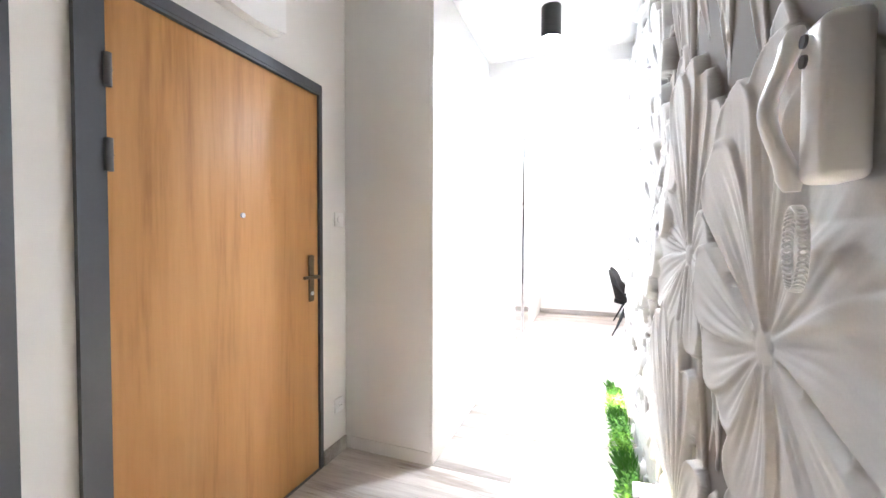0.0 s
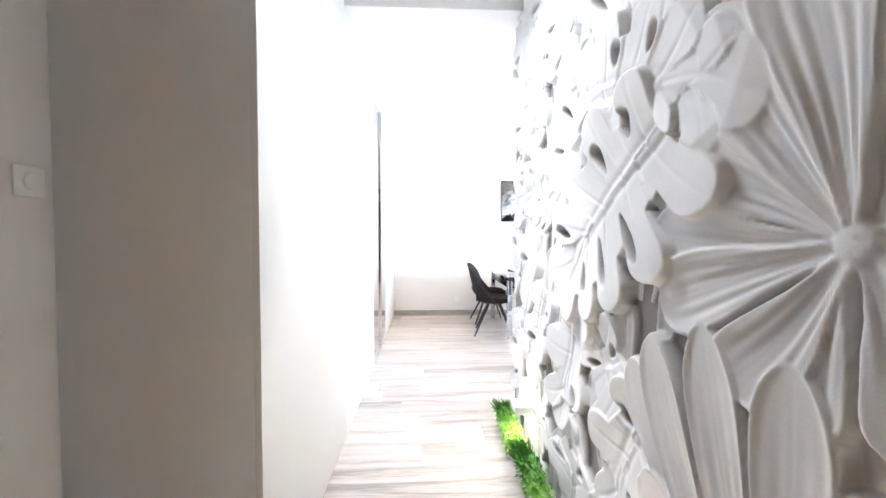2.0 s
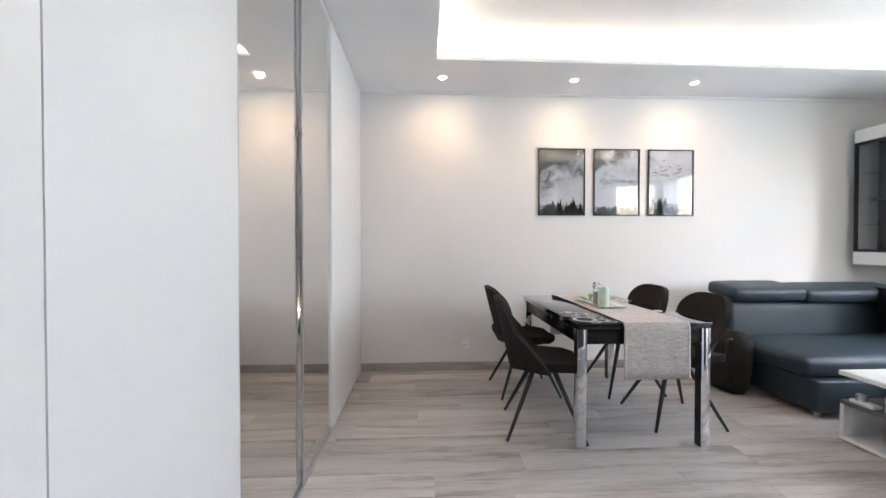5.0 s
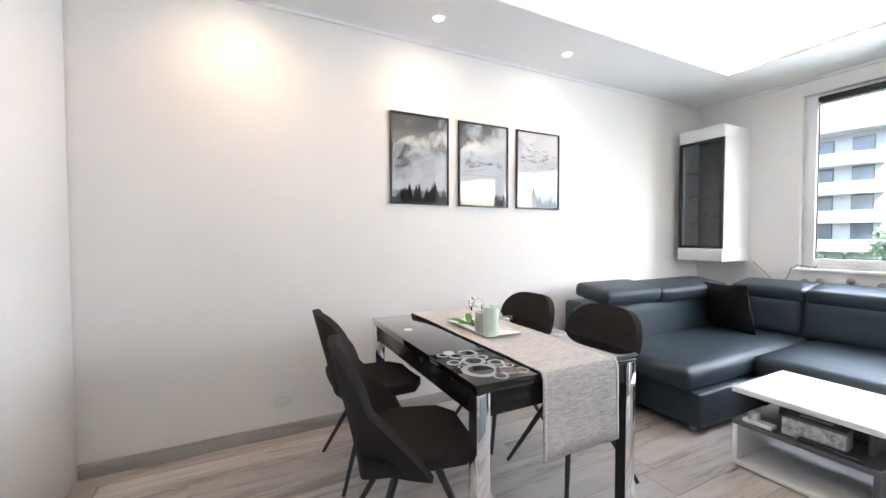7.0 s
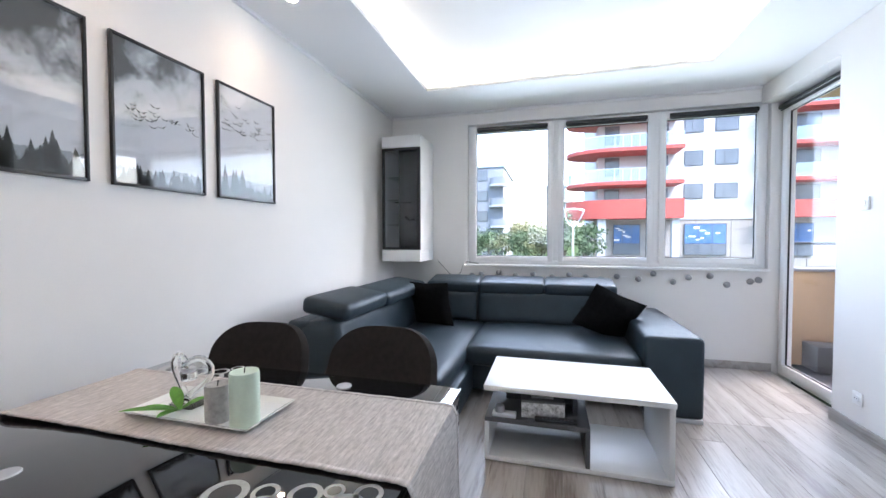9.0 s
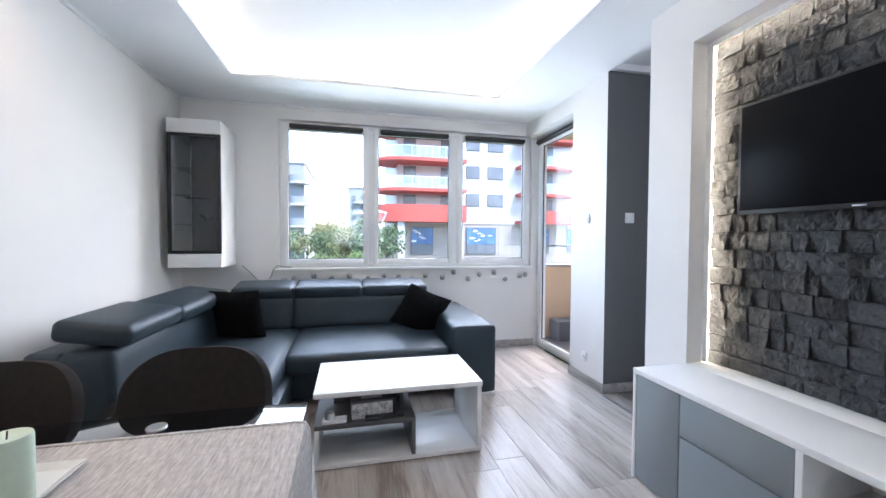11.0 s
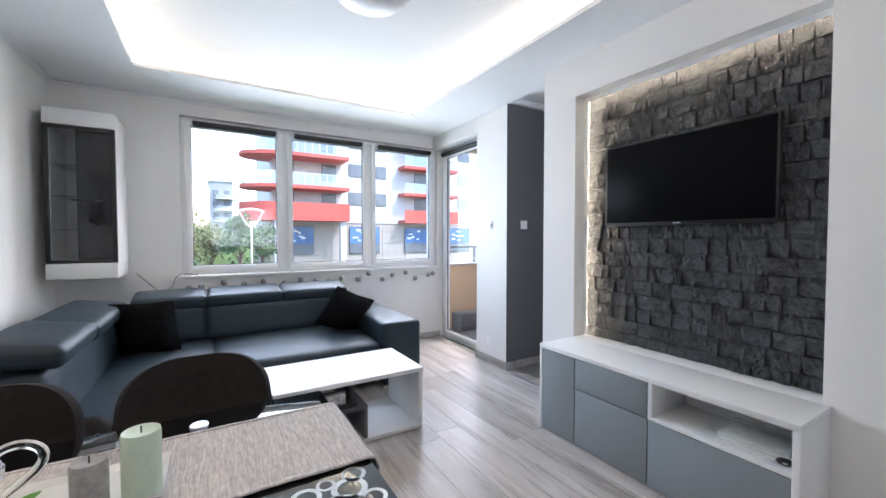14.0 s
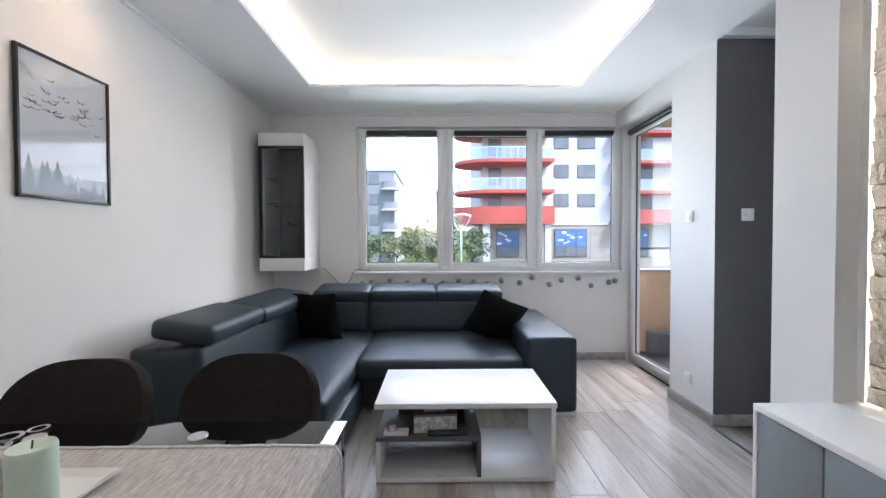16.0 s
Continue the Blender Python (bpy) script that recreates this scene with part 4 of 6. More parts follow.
def sofa():
    e = thing("corner_sofa", "blue-grey leatherette corner sofa with adjustable headrests", "sofa")
    # bases
    soft_box("base", (3.30, 4.665, 0.05, 4.42, 6.92, 0.27), LEATHER, e, 0.015, 2)
    soft_box("chaise_base", (2.54, 5.86, 0.05, 3.295, 6.92, 0.27), LEATHER, e, 0.015, 2)
    # seats
    soft_box("seat_cushion", (3.20, 4.668, 0.265, 4.20, 5.905, 0.415), LEATHER, e, 0.045, 4, 0.02)
    soft_box("chaise_cushion", (2.50, 5.915, 0.265, 4.20, 6.62, 0.415), LEATHER, e, 0.045, 4, 0.02)
    # backs along the window
    soft_box("back_frame", (4.30, 4.66, 0.05, 4.46, 6.93, 0.70), LEATHER, e, 0.03, 3)
    for a, b in ((4.675, 5.97), (5.98, 6.60)):
        soft_box("back_cushion", (4.08, a, 0.40, 4.33, b, 0.715), LEATHER, e, 0.045, 4, 0.012, m=Matrix.Translation((4.2, 0, 0.4)) @ Matrix.Rotation(radians(7), 4, "Y") @ Matrix.Translation((-4.2, 0, -0.4)))
    for a, b in ((4.69, 5.325), (5.335, 5.955), (5.965, 6.50)):
        soft_box("headrest", (4.11, a - 0.002, 0.718, 4.44, b + 0.002, 0.83), LEATHER, e, 0.03, 4, 0.006, m=Matrix.Translation((4.3, 0, 0.75)) @ Matrix.Rotation(radians(-9), 4, "Y") @ Matrix.Translation((-4.3, 0, -0.75)))
    # backs along the wall
    soft_box("side_back_frame", (2.50, 6.80, 0.05, 4.40, 6.97, 0.70), LEATHER, e, 0.03, 3)
    soft_box("side_back_cushion", (2.50, 6.56, 0.22, 4.12, 6.86, 0.705), LEATHER, e, 0.05, 4, 0.012, m=Matrix.Translation((0, 6.7, 0.4)) @ Matrix.Rotation(radians(-6), 4, "X") @ Matrix.Translation((0, -6.7, -0.4)))
    for a, b, up in ((2.50, 3.14, 0.018), (3.15, 4.12, 0.0)):
        soft_box("headrest", (a, 6.52, 0.715 + up, b, 6.86, 0.825 + up), LEATHER, e, 0.036, 4, 0.008, m=Matrix.Translation((0, 6.7, 0.75)) @ Matrix.Rotation(radians(8), 4, "X") @ Matrix.Translation((0, -6.7, -0.75)))
    # arm
    soft_box("armrest", (3.20, 4.29, 0.028, 4.40, 4.655, 0.575), LEATHER, e, 0.03, 3, 0.006)
    bx("arm_foot", (3.205, 4.295, 0.0, 4.35, 4.65, 0.03), STEEL, e, 0.003, "brushed metal foot strip")
    for x, y in ((2.62, 5.95), (2.62, 6.8), (3.4, 5.2)):
        bm = bmesh.new()
        tube(bm, (x, y, 0.0), (x, y, 0.055), 0.022, 0.026, 16)
        part("foot", bm, STEEL, e, "small metal foot", smooth=True)
    # piping between seat and headrest seams
    for a in (4.675, 5.975):
        bx("seam", (4.068, a - 0.004, 0.42, 4.078, a + 0.004, 0.70), BLACK, e, 0.002)


sofa()


def cushion(at, rot):
    e = thing("cushion", "square black long-pile cushion leaning on the sofa back", "cushion", group="sofa cushions")
    n = 14
    bm = bmesh.new()
    g = {}
    rnd = random.Random(3)
    for s in (-1, 1):
        for i in range(n + 1):
            for j in range(n + 1):
                u, v = -1 + 2 * i / n, -1 + 2 * j / n
                t = 0.07 * (max(0, (1 - u ** 4)) * max(0, (1 - v ** 4))) ** 0.6
                k = 1 - 0.07 * (1 - abs(u * v))
                if s == 1 and (i in (0, n) or j in (0, n)):
                    g[s, i, j] = g[-1, i, j]
                    continue
                g[s, i, j] = bm.verts.new((u * 0.218 * k, s * t + rnd.uniform(-0.003, 0.003), v * 0.212 * k))
        for i in range(n):
            for j in range(n):
                f = [g[s, i, j], g[s, i + 1, j], g[s, i + 1, j + 1], g[s, i, j + 1]]
                bm.faces.new(f)
    part("cover", bm, FUR, e, smooth=True)
    bm = bmesh.new()
    for _ in range(2600):
        u, v, s = rnd.uniform(-1, 1), rnd.uniform(-1, 1), rnd.choice((-1, 1))
        t = 0.07 * (max(0, (1 - u ** 4)) * max(0, (1 - v ** 4))) ** 0.6
        p = Vector((u * 0.208, s * t, v * 0.2))
        d = Vector((rnd.uniform(-1, 1) + u * 0.6, s * 0.6, rnd.uniform(-1.3, 0.7))).normalized() * rnd.uniform(0.012, 0.026)
        w = Vector((rnd.uniform(-1, 1), 0, rnd.uniform(-1, 1))) * 0.0022
        bm.faces.new([bm.verts.new(q) for q in (p - w, p + w, p + d)])
    tagged(part("fur", bm, FUR, e), kind="stuff")
    e.matrix_basis = Matrix.Translation(at) @ rot
    return e


cushion((3.80, 6.36, 0.625), Euler((radians(-12), radians(2), radians(72))).to_matrix().to_4x4())
cushion((3.78, 4.81, 0.605), Euler((radians(-22), radians(-24), radians(100))).to_matrix().to_4x4())


def coffee_table():
    e = thing("coffee_table", "white coffee table with an open grey side shelf", "coffee table")
    x0, x1, y0, y1, h = 2.43, 2.97, 4.68, 5.63, 0.428
    bx("tabletop", (x0 - 0.005, y0 - 0.005, h - 0.028, x1 + 0.005, y1 + 0.005, h), LACQUER, e, 0.002, "glossy white top")
    bx("base_board", (x0, y0, 0.008, x1, y1, 0.034), LACQUER, e, 0.002)
    bx("end_panel", (x0, y0, 0.034, x1, y0 + 0.026, h - 0.028), LACQUER, e, 0.002)
    bx("low_end_panel", (x0, y1 - 0.024, 0.034, x1, y1, 0.225), LACQUER, e, 0.002)
    bx("shelf", (x0, 5.075, 0.225, x1, y1, 0.25), DARKGREY, e, 0.002, "dark grey shelf board")
    bx("divider", (x0, 5.075, 0.034, x1, 5.097, 0.225), DARKGREY, e, 0.002, "dark grey upright board")
    bx("upper_divider", (x0 + 0.14, 5.13, 0.25, x1, 5.152, h - 0.028), DARKGREY, e, 0.002, "dark grey upright board")
    bx("upper_back", (x0 + 0.28, 5.152, 0.25, x0 + 0.30, 5.54, h - 0.028), DARKGREY, e, 0.002)
    for x in (x0 + 0.03, x1 - 0.06):
        for y in (y0 + 0.03, y1 - 0.06):
            bx("glide", (x, y, 0.0, x + 0.03, y + 0.03, 0.008), BLACK, e)


coffee_table()
tb = thing("tissue_box", "grey and white patterned tissue box on the shelf", "tissue box", (2.53, 5.32, 0.25), 4)
TISSUE = material("grey_floral_card", (0.55, 0.55, 0.55), 0.6, vary=0.7, scale=38, bump=0.01)
bx("carton", (-0.05, -0.115, 0.0, 0.06, 0.115, 0.085), TISSUE, tb, 0.002)
bx("lid", (-0.052, -0.117, 0.0855, 0.062, 0.117, 0.098), DARKGREY, tb, 0.002, "darker card top")
bx("slot", (-0.012, -0.06, 0.0982, 0.016, 0.06, 0.0995), PAPER, tb)
rc = thing("remote_control", "black remote control lying on the shelf", "remote", (2.462, 5.25, 0.25), 3)
bx("case", (-0.022, -0.11, 0.0, 0.022, 0.11, 0.018), BLACK, rc, 0.006)
for i in range(9):
    for j in (-0.011, 0, 0.011):
        bx("key", (j - 0.0035, -0.09 + i * 0.019, 0.0178, j + 0.0035, -0.082 + i * 0.019, 0.0198), DARKGREY, rc)
gd = thing("set_top_box", "small white device with a coiled cable on the shelf", "device", (2.47, 5.53, 0.25), 0)
bx("case", (-0.03, -0.07, 0.0, 0.03, 0.06, 0.02), PVC, gd, 0.004)
bm = bmesh.new()
tube(bm, (0.005, 0.02, 0.02), (0.005, 0.02, 0.055), 0.028, 0.024, 18)
part("dial", bm, STEEL, gd, smooth=True)


def tv_cabinet():
    e = thing("tv_cabinet", "low white television cabinet with matt grey fronts", "tv cabinet")
    x0, x1, y0, y1, h = 0.635, 2.03, 3.623, 3.955, 0.59
    bx("top", (x0, y0, h - 0.028, x1, y1 + 0.012, h), LACQUER, e, 0.002)
    bx("side_panel", (x0, y0, 0.0, x0 + 0.026, y1 + 0.011, h - 0.028), LACQUER, e, 0.002)
    bx("side_panel", (x1 - 0.02, y0, 0.0, x1, y1 + 0.011, h - 0.028), LACQUER, e, 0.002)
    bx("floor_board", (x0 + 0.026, y0, 0.0, x1 - 0.02, y1 - 0.012, 0.02), LACQUER, e)
    bx("inner_core", (1.254, y0 + 0.012, 0.02, x1 - 0.022, y1 - 0.013, h - 0.03), DARKGREY, e)
    bx("inner_core", (x0 + 0.028, y0 + 0.012, 0.02, 1.252, y1 - 0.013, 0.364), DARKGREY, e)
    bx("back_board", (x0 + 0.026, y0, 0.02, x1 - 0.02, y0 + 0.01, h - 0.028), LACQUER, e)
    bx("shelf", (x0 + 0.026, y0 + 0.01, 0.366, 1.228, y1 + 0.009, 0.386), LACQUER, e, 0.0015)
    bx("divider", (1.228, y0 + 0.01, 0.366, 1.252, y1 + 0.009, h - 0.028), LACQUER, e, 0.0015)
    for nm, c in (("tall_door", (1.7345, 0.012, x1 - 0.022, h - 0.032)), ("drawer_front", (1.2565, 0.370, 1.7275, h - 0.032)), ("door_front", (1.2565, 0.012, 1.7275, 0.3635)), ("flap_front", (x0 + 0.029, 0.012, 1.2495, 0.362))):
        bx(nm, (c[0], y1 - 0.010, c[1], c[2], y1 + 0.008, c[3]), GREYFRONT, e, 0.0015, "matt blue-grey front")


tv_cabinet()
pk = thing("paper_stack", "papers and booklets in a clear plastic bag on the shelf", "papers", (0.83, 3.82, 0.386), 8)
for i, (w, d, z) in enumerate(((0.13, 0.10, 0.0), (0.12, 0.095, 0.016), (0.125, 0.09, 0.03))):
    bx("booklet", (-w, -d + i * 0.004, z + 0.0005, w, d, z + 0.0145), PAPER, pk, 0.003)
bm = bmesh.new()
bmesh.ops.create_grid(bm, x_segments=24, y_segments=20, size=0.5)
for v in bm.verts:
    v.co = Vector((v.co.x * 0.34, v.co.y * 0.25, 0.048 + 0.014 * noise.noise(v.co * 9) + 0.006 * noise.noise(v.co * 25)))
part("plastic_bag", bm, SHOWGLASS, pk, "crumpled clear plastic bag", smooth=True)
mo = thing("small_gadget", "small black oval gadget on the shelf", "gadget", (0.70, 3.91, 0.386), 20)
bm = bmesh.new()
bmesh.ops.create_uvsphere(bm, u_segments=24, v_segments=12, radius=1.0)
for v in bm.verts:
    v.co = Vector((v.co.x * 0.028, v.co.y * 0.02, max(0.0, 0.014 + v.co.z * 0.014)))
part("shell", bm, BLACK, mo, smooth=True)
bx("light_ring", (-0.008, 0.0185, 0.010, 0.008, 0.0205, 0.018), STEEL, mo, 0.002)


def television():
    e = thing("television", "wall-mounted black flat screen television, switched off", "television", (0, 0, 0))
    x0, x1, z0, z1 = 0.872, 1.852, 1.402, 1.95
    bx("back_shell", (x0 + 0.01, 3.47, z0 + 0.01, x1 - 0.01, 3.492, z1 - 0.01), BLACK, e, 0.006)
    bx("wall_bracket", (1.2, 3.425, 1.58, 1.52, 3.47, 1.78), DARKGREY, e, 0.002)
    bx("bezel", (x0, 3.492, z0, x1, 3.512, z1), BLACK, e, 0.003)
    bx("screen", (x0 + 0.012, 3.5122, z0 + 0.02, x1 - 0.012, 3.5142, z1 - 0.012), material("tv_screen", (0.004, 0.004, 0.005), 0.30, vary=0.05, bump=0, spec=0.04), e, 0.0005, "dark glossy screen")
    bx("badge", (1.34, 3.5122, z0 + 0.007, 1.385, 3.513, z0 + 0.013), STEEL, e)


television()


def wall_vitrine():
    e = thing("display_cabinet", "white wall-hung display cabinet with a black glazed door", "cabinet")
    x0, x1, y0, y1, z0, z1 = 4.09, 4.548, 6.565, 6.99, 1.0, 2.302
    bx("bottom_block", (x0, y0, z0, x1, y1, z0 + 0.12), LACQUER, e, 0.004)
    bx("top_block", (x0, y0, z1 - 0.12, x1, y1, z1), LACQUER, e, 0.004)
    bx("side_panel", (x0 + 0.02, y0, z0 + 0.1205, x1, y0 + 0.02, z1 - 0.1205), LACQUER, e)
    bx("side_panel", (x0 + 0.02, y1 - 0.02, z0 + 0.1205, x1, y1, z1 - 0.1205), LACQUER, e)
    bx("back_panel", (x1 - 0.012, y0 + 0.02, z0 + 0.1205, x1, y1 - 0.02, z1 - 0.1205), LACQUER, e)
    bx("dark_panel", (x0 + 0.030, y0 + 0.0205, z0 + 0.122, x0 + 0.046, y0 + 0.245, z1 - 0.122), BLACKWOOD, e, 0.001, "black half panel behind the glass")
    bx("pull_bar", (x0 - 0.016, y0 + 0.09, 1.605, x0 - 0.0025, y0 + 0.27, 1.617), BLACK, e, 0.002, "black pull bar")
    bx("inner_panel", (x0 + 0.06, y1 - 0.024, z0 + 0.121, x1 - 0.012, y1 - 0.0205, z1 - 0.121), LACQUER, e)
    for z in (1.38, 1.64, 1.88):
        bx("glass_shelf", (x0 + 0.06, y0 + 0.021, z, x1 - 0.014, y1 - 0.026, z + 0.008), SHOWGLASS, e)
    d = bx("door", (x0 - 0.002, y0 + 0.002, z0 + 0.124, x0 + 0.018, y0 + 0.03, z1 - 0.124), BLACK, e, 0.002, "black framed glass door")
    bx("door_stile", (x0 - 0.002, y1 - 0.03, z0 + 0.124, x0 + 0.018, y1 - 0.002, z1 - 0.124), BLACK, d, 0.002)
    bx("door_rail", (x0 - 0.002, y0 + 0.03, z0 + 0.124, x0 + 0.018, y1 - 0.03, z0 + 0.15), BLACK, d, 0.002)
    bx("door_rail", (x0 - 0.002, y0 + 0.03, z1 - 0.15, x0 + 0.018, y1 - 0.03, z1 - 0.124), BLACK, d, 0.002)
    bx("door_pane", (x0 + 0.006, y0 + 0.03, z0 + 0.15, x0 + 0.010, y1 - 0.03, z1 - 0.15), pane_glass("smoked_glass", (0.86, 0.87, 0.88), 0.05, 0.25), d)


wall_vitrine()


def dining_table():
    e = thing("dining_table", "black glass extending dining table on chrome legs", "dining table")
    x0, x1, y0, y1, h = 0.76, 1.572, 5.572, 6.80, 0.74
    bx("glass_top", (x0, y0, h - 0.012, x1, y1, h), BLACKGLASS, e, 0.002, "black glass top")
    bx("lower_leaf", (x0 + 0.006, y0 + 0.004, h - 0.034, x1 - 0.006, y1 - 0.004, h - 0.0125), BLACKGLASS, e, 0.002, "black glass extension leaf")
    bx("long_apron", (x0 + 0.02, y0 + 0.06, h - 0.125, x0 + 0.045, y1 - 0.06, h - 0.0345), BLACKWOOD, e, 0.002)
    bx("long_apron", (x1 - 0.045, y0 + 0.06, h - 0.125, x1 - 0.02, y1 - 0.06, h - 0.0345), BLACKWOOD, e, 0.002)
    bx("end_apron", (x0 + 0.06, y0 + 0.02, h - 0.125, x1 - 0.06, y0 + 0.045, h - 0.0345), BLACKWOOD, e, 0.002)
    bx("end_apron", (x0 + 0.06, y1 - 0.045, h - 0.125, x1 - 0.06, y1 - 0.02, h - 0.0345), BLACKWOOD, e, 0.002)
    for x in (x0 + 0.006, x1 - 0.062):
        for y in (y0 + 0.006, y1 - 0.062):
            lg = bx("leg", (x, y, 0.0, x + 0.056, y + 0.056, h - 0.035), CHROME, e, 0.003, "square chrome leg")
            bx("leg_inlay", (x + (0.0565 if x < 1 else -0.0025), y + 0.004, 0.0, x + (0.0585 if x < 1 else -0.0005), y + 0.052, h - 0.13), BLACKWOOD, lg)
    for x, y in ((0.849, 6.413), (1.485, 5.963), (0.849, 5.941), (1.485, 6.41)):
        bm = bmesh.new()
        tube(bm, (x, y, h), (x, y, h + 0.003), 0.026, 0.024, 28)
        part("fixing_disc", bm, STEEL, e, "brushed steel fixing disc", smooth=30)
    rnd = random.Random(8)
    for cx, cy, sx, sy in ((0.86, 5.70, 1, 1), (1.49, 6.68, -1, -1)):
        for dx, dy, r in ((0.0, 0.0, 0.075), (0.085, -0.045, 0.042), (0.03, 0.105, 0.05), (-0.05, 0.12, 0.03), (0.10, 0.05, 0.035), (-0.055, -0.07, 0.045), (0.03, -0.085, 0.03), (0.085, 0.13, 0.028), (0.0, 0.19, 0.035), (-0.05, 0.225, 0.025), (0.06, 0.205, 0.045), (0.135, -0.07, 0.03), (0.125, 0.0, 0.022), (-0.045, 0.06, 0.02)):
            px, py = cx + sx * dx, cy + sy * dy
            if not (x0 + 0.005 < px - r and px + r < x1 - 0.005 and y0 + 0.005 < py - r and py + r < y1 - 0.005):
                continue
            bm = bmesh.new()
            n, ri = 36, r * 0.66
            a = [bm.verts.new((px + r * math.cos(t), py + r * math.sin(t), h + 0.0006)) for t in [k * 2 * math.pi / n for k in range(n)]]
            b = [bm.verts.new((px + ri * math.cos(t), py + ri * math.sin(t), h + 0.0006)) for t in [k * 2 * math.pi / n for k in range(n)]]
            for k in range(n):
                bm.faces.new((a[k], a[(k + 1) % n], b[(k + 1) % n], b[k]))
            part("printed_ring", bm, SILVER, e, "silver printed ring")


dining_table()


def table_runner():
    """A woven cloth laid along the table and hanging over both ends."""
    e = thing("table_runner", "taupe woven runner hanging over both table ends", "table runner")
    path = [(5.548, 0.42), (5.546, 0.47), (5.548, 0.56), (5.549, 0.66), (5.552, 0.72), (5.562, 0.742), (5.585, 0.7455)]
    path += [(5.585 + (6.787 - 5.585) * i / 120, 0.7455) for i in range(1, 121)]
    path += [(6.81, 0.742), (6.822, 0.72), (6.826, 0.66), (6.828, 0.56), (6.828, 0.46), (6.828, 0.38)]
    bm = bmesh.new()
    n = 26
    rows = []
    for y, z in path:
        row = []
        for j in range(n + 1):
            x = 1.028 + 0.392 * j / n
            hang = max(0, 0.72 - z)
            wrinkle = 0.0016 * noise.noise(Vector((x * 5, y * 60, 0))) + 0.0012 * noise.noise(Vector((x * 14, y * 9, 0)))
            row.append(bm.verts.new((x + 0.0025 * noise.noise(Vector((y * 25, z * 25, 4 if j < 9 else 8))) + 0.006 * math.sin(y * 9) * (1 if hang else 0.3), y + 0.10 * hang * 0.12 * math.sin(j * 0.62 + z * 6) * (1 if y < 6 else -1) - (0.006 * hang if y < 6 else -0.006 * hang), z + (wrinkle + 0.001 if not hang else 0))))
        rows.append(row)
    for p, q in zip(rows, rows[1:]):
        for j in range(n):
            bm.faces.new((p[j], p[j + 1], q[j + 1], q[j]))
    edges = [[[rw[a].co.copy() for rw in rows], [rw[b].co.copy() for rw in rows]] for a, b in ((0, 1), (n - 1, n))]
    ob = part("cloth", bm, CLOTH, e, smooth=True)
    for outer, inner in edges:
        bm = bmesh.new()
        strips = [[], []]
        for p, q in zip(outer, inner):
            lift = Vector((0, 0, 0.0034)) if p.z > 0.735 else Vector((0, -0.0034 if p.y < 6 else 0.0034, 0))
            strips[0].append(bm.verts.new(p + lift))
            strips[1].append(bm.verts.new(q + lift))
        for i in range(len(outer) - 1):
            bm.faces.new((strips[0][i], strips[1][i], strips[1][i + 1], strips[0][i + 1]))
        hem = part("hem", bm, CLOTH, e, "folded stitched hem", smooth=True)
        hs = hem.modifiers.new("thick", "SOLIDIFY")
        hs.thickness, hs.offset = 0.0012, 0.0
    so = ob.modifiers.new("thick", "SOLIDIFY")
    so.thickness, so.offset = 0.0025, 1.0
    nz = CLOTH.node_tree
    wv = nz.nodes.new("ShaderNodeTexNoise")
    wv.inputs["Scale"].default_value, wv.inputs["Detail"].default_value, wv.inputs["Roughness"].default_value = 1.0, 3.0, 0.65
    tc, slub = nz.nodes.new("ShaderNodeTexCoord"), nz.nodes.new("ShaderNodeMapping")
    slub.inputs["Scale"].default_value = (22.0, 190.0, 190.0)
    nz.links.new(tc.outputs["Object"], slub.inputs["Vector"])
    nz.links.new(slub.outputs[0], wv.inputs["Vector"])
    b = nz.nodes["Principled BSDF"]
    mx = nz.nodes.new("ShaderNodeMix")
    mx.data_type, mx.blend_type = "RGBA", "MULTIPLY"
    mx.inputs[0].default_value = 0.9
    nz.links.new(b.inputs["Base Color"].links[0].from_socket, mx.inputs[6])
    tone = nz.nodes.new("ShaderNodeMapRange")
    tone.inputs[1].default_value, tone.inputs[2].default_value, tone.inputs[3].default_value, tone.inputs[4].default_value = 0.3, 0.7, 0.60, 1.15
    nz.links.new(wv.outputs["Fac"], tone.inputs[0])
    nz.links.new(tone.outputs[0], mx.inputs[7])
    nz.links.new(mx.outputs[2], b.inputs["Base Color"])
    crinkle = nz.nodes.new("ShaderNodeBump")
    crinkle.inputs["Strength"].default_value, crinkle.inputs["Distance"].default_value = 0.8, 0.003
    nz.links.new(wv.outputs["Fac"], crinkle.inputs["Height"])
    nz.links.new(crinkle.outputs[0], b.inputs["Normal"])


table_runner()


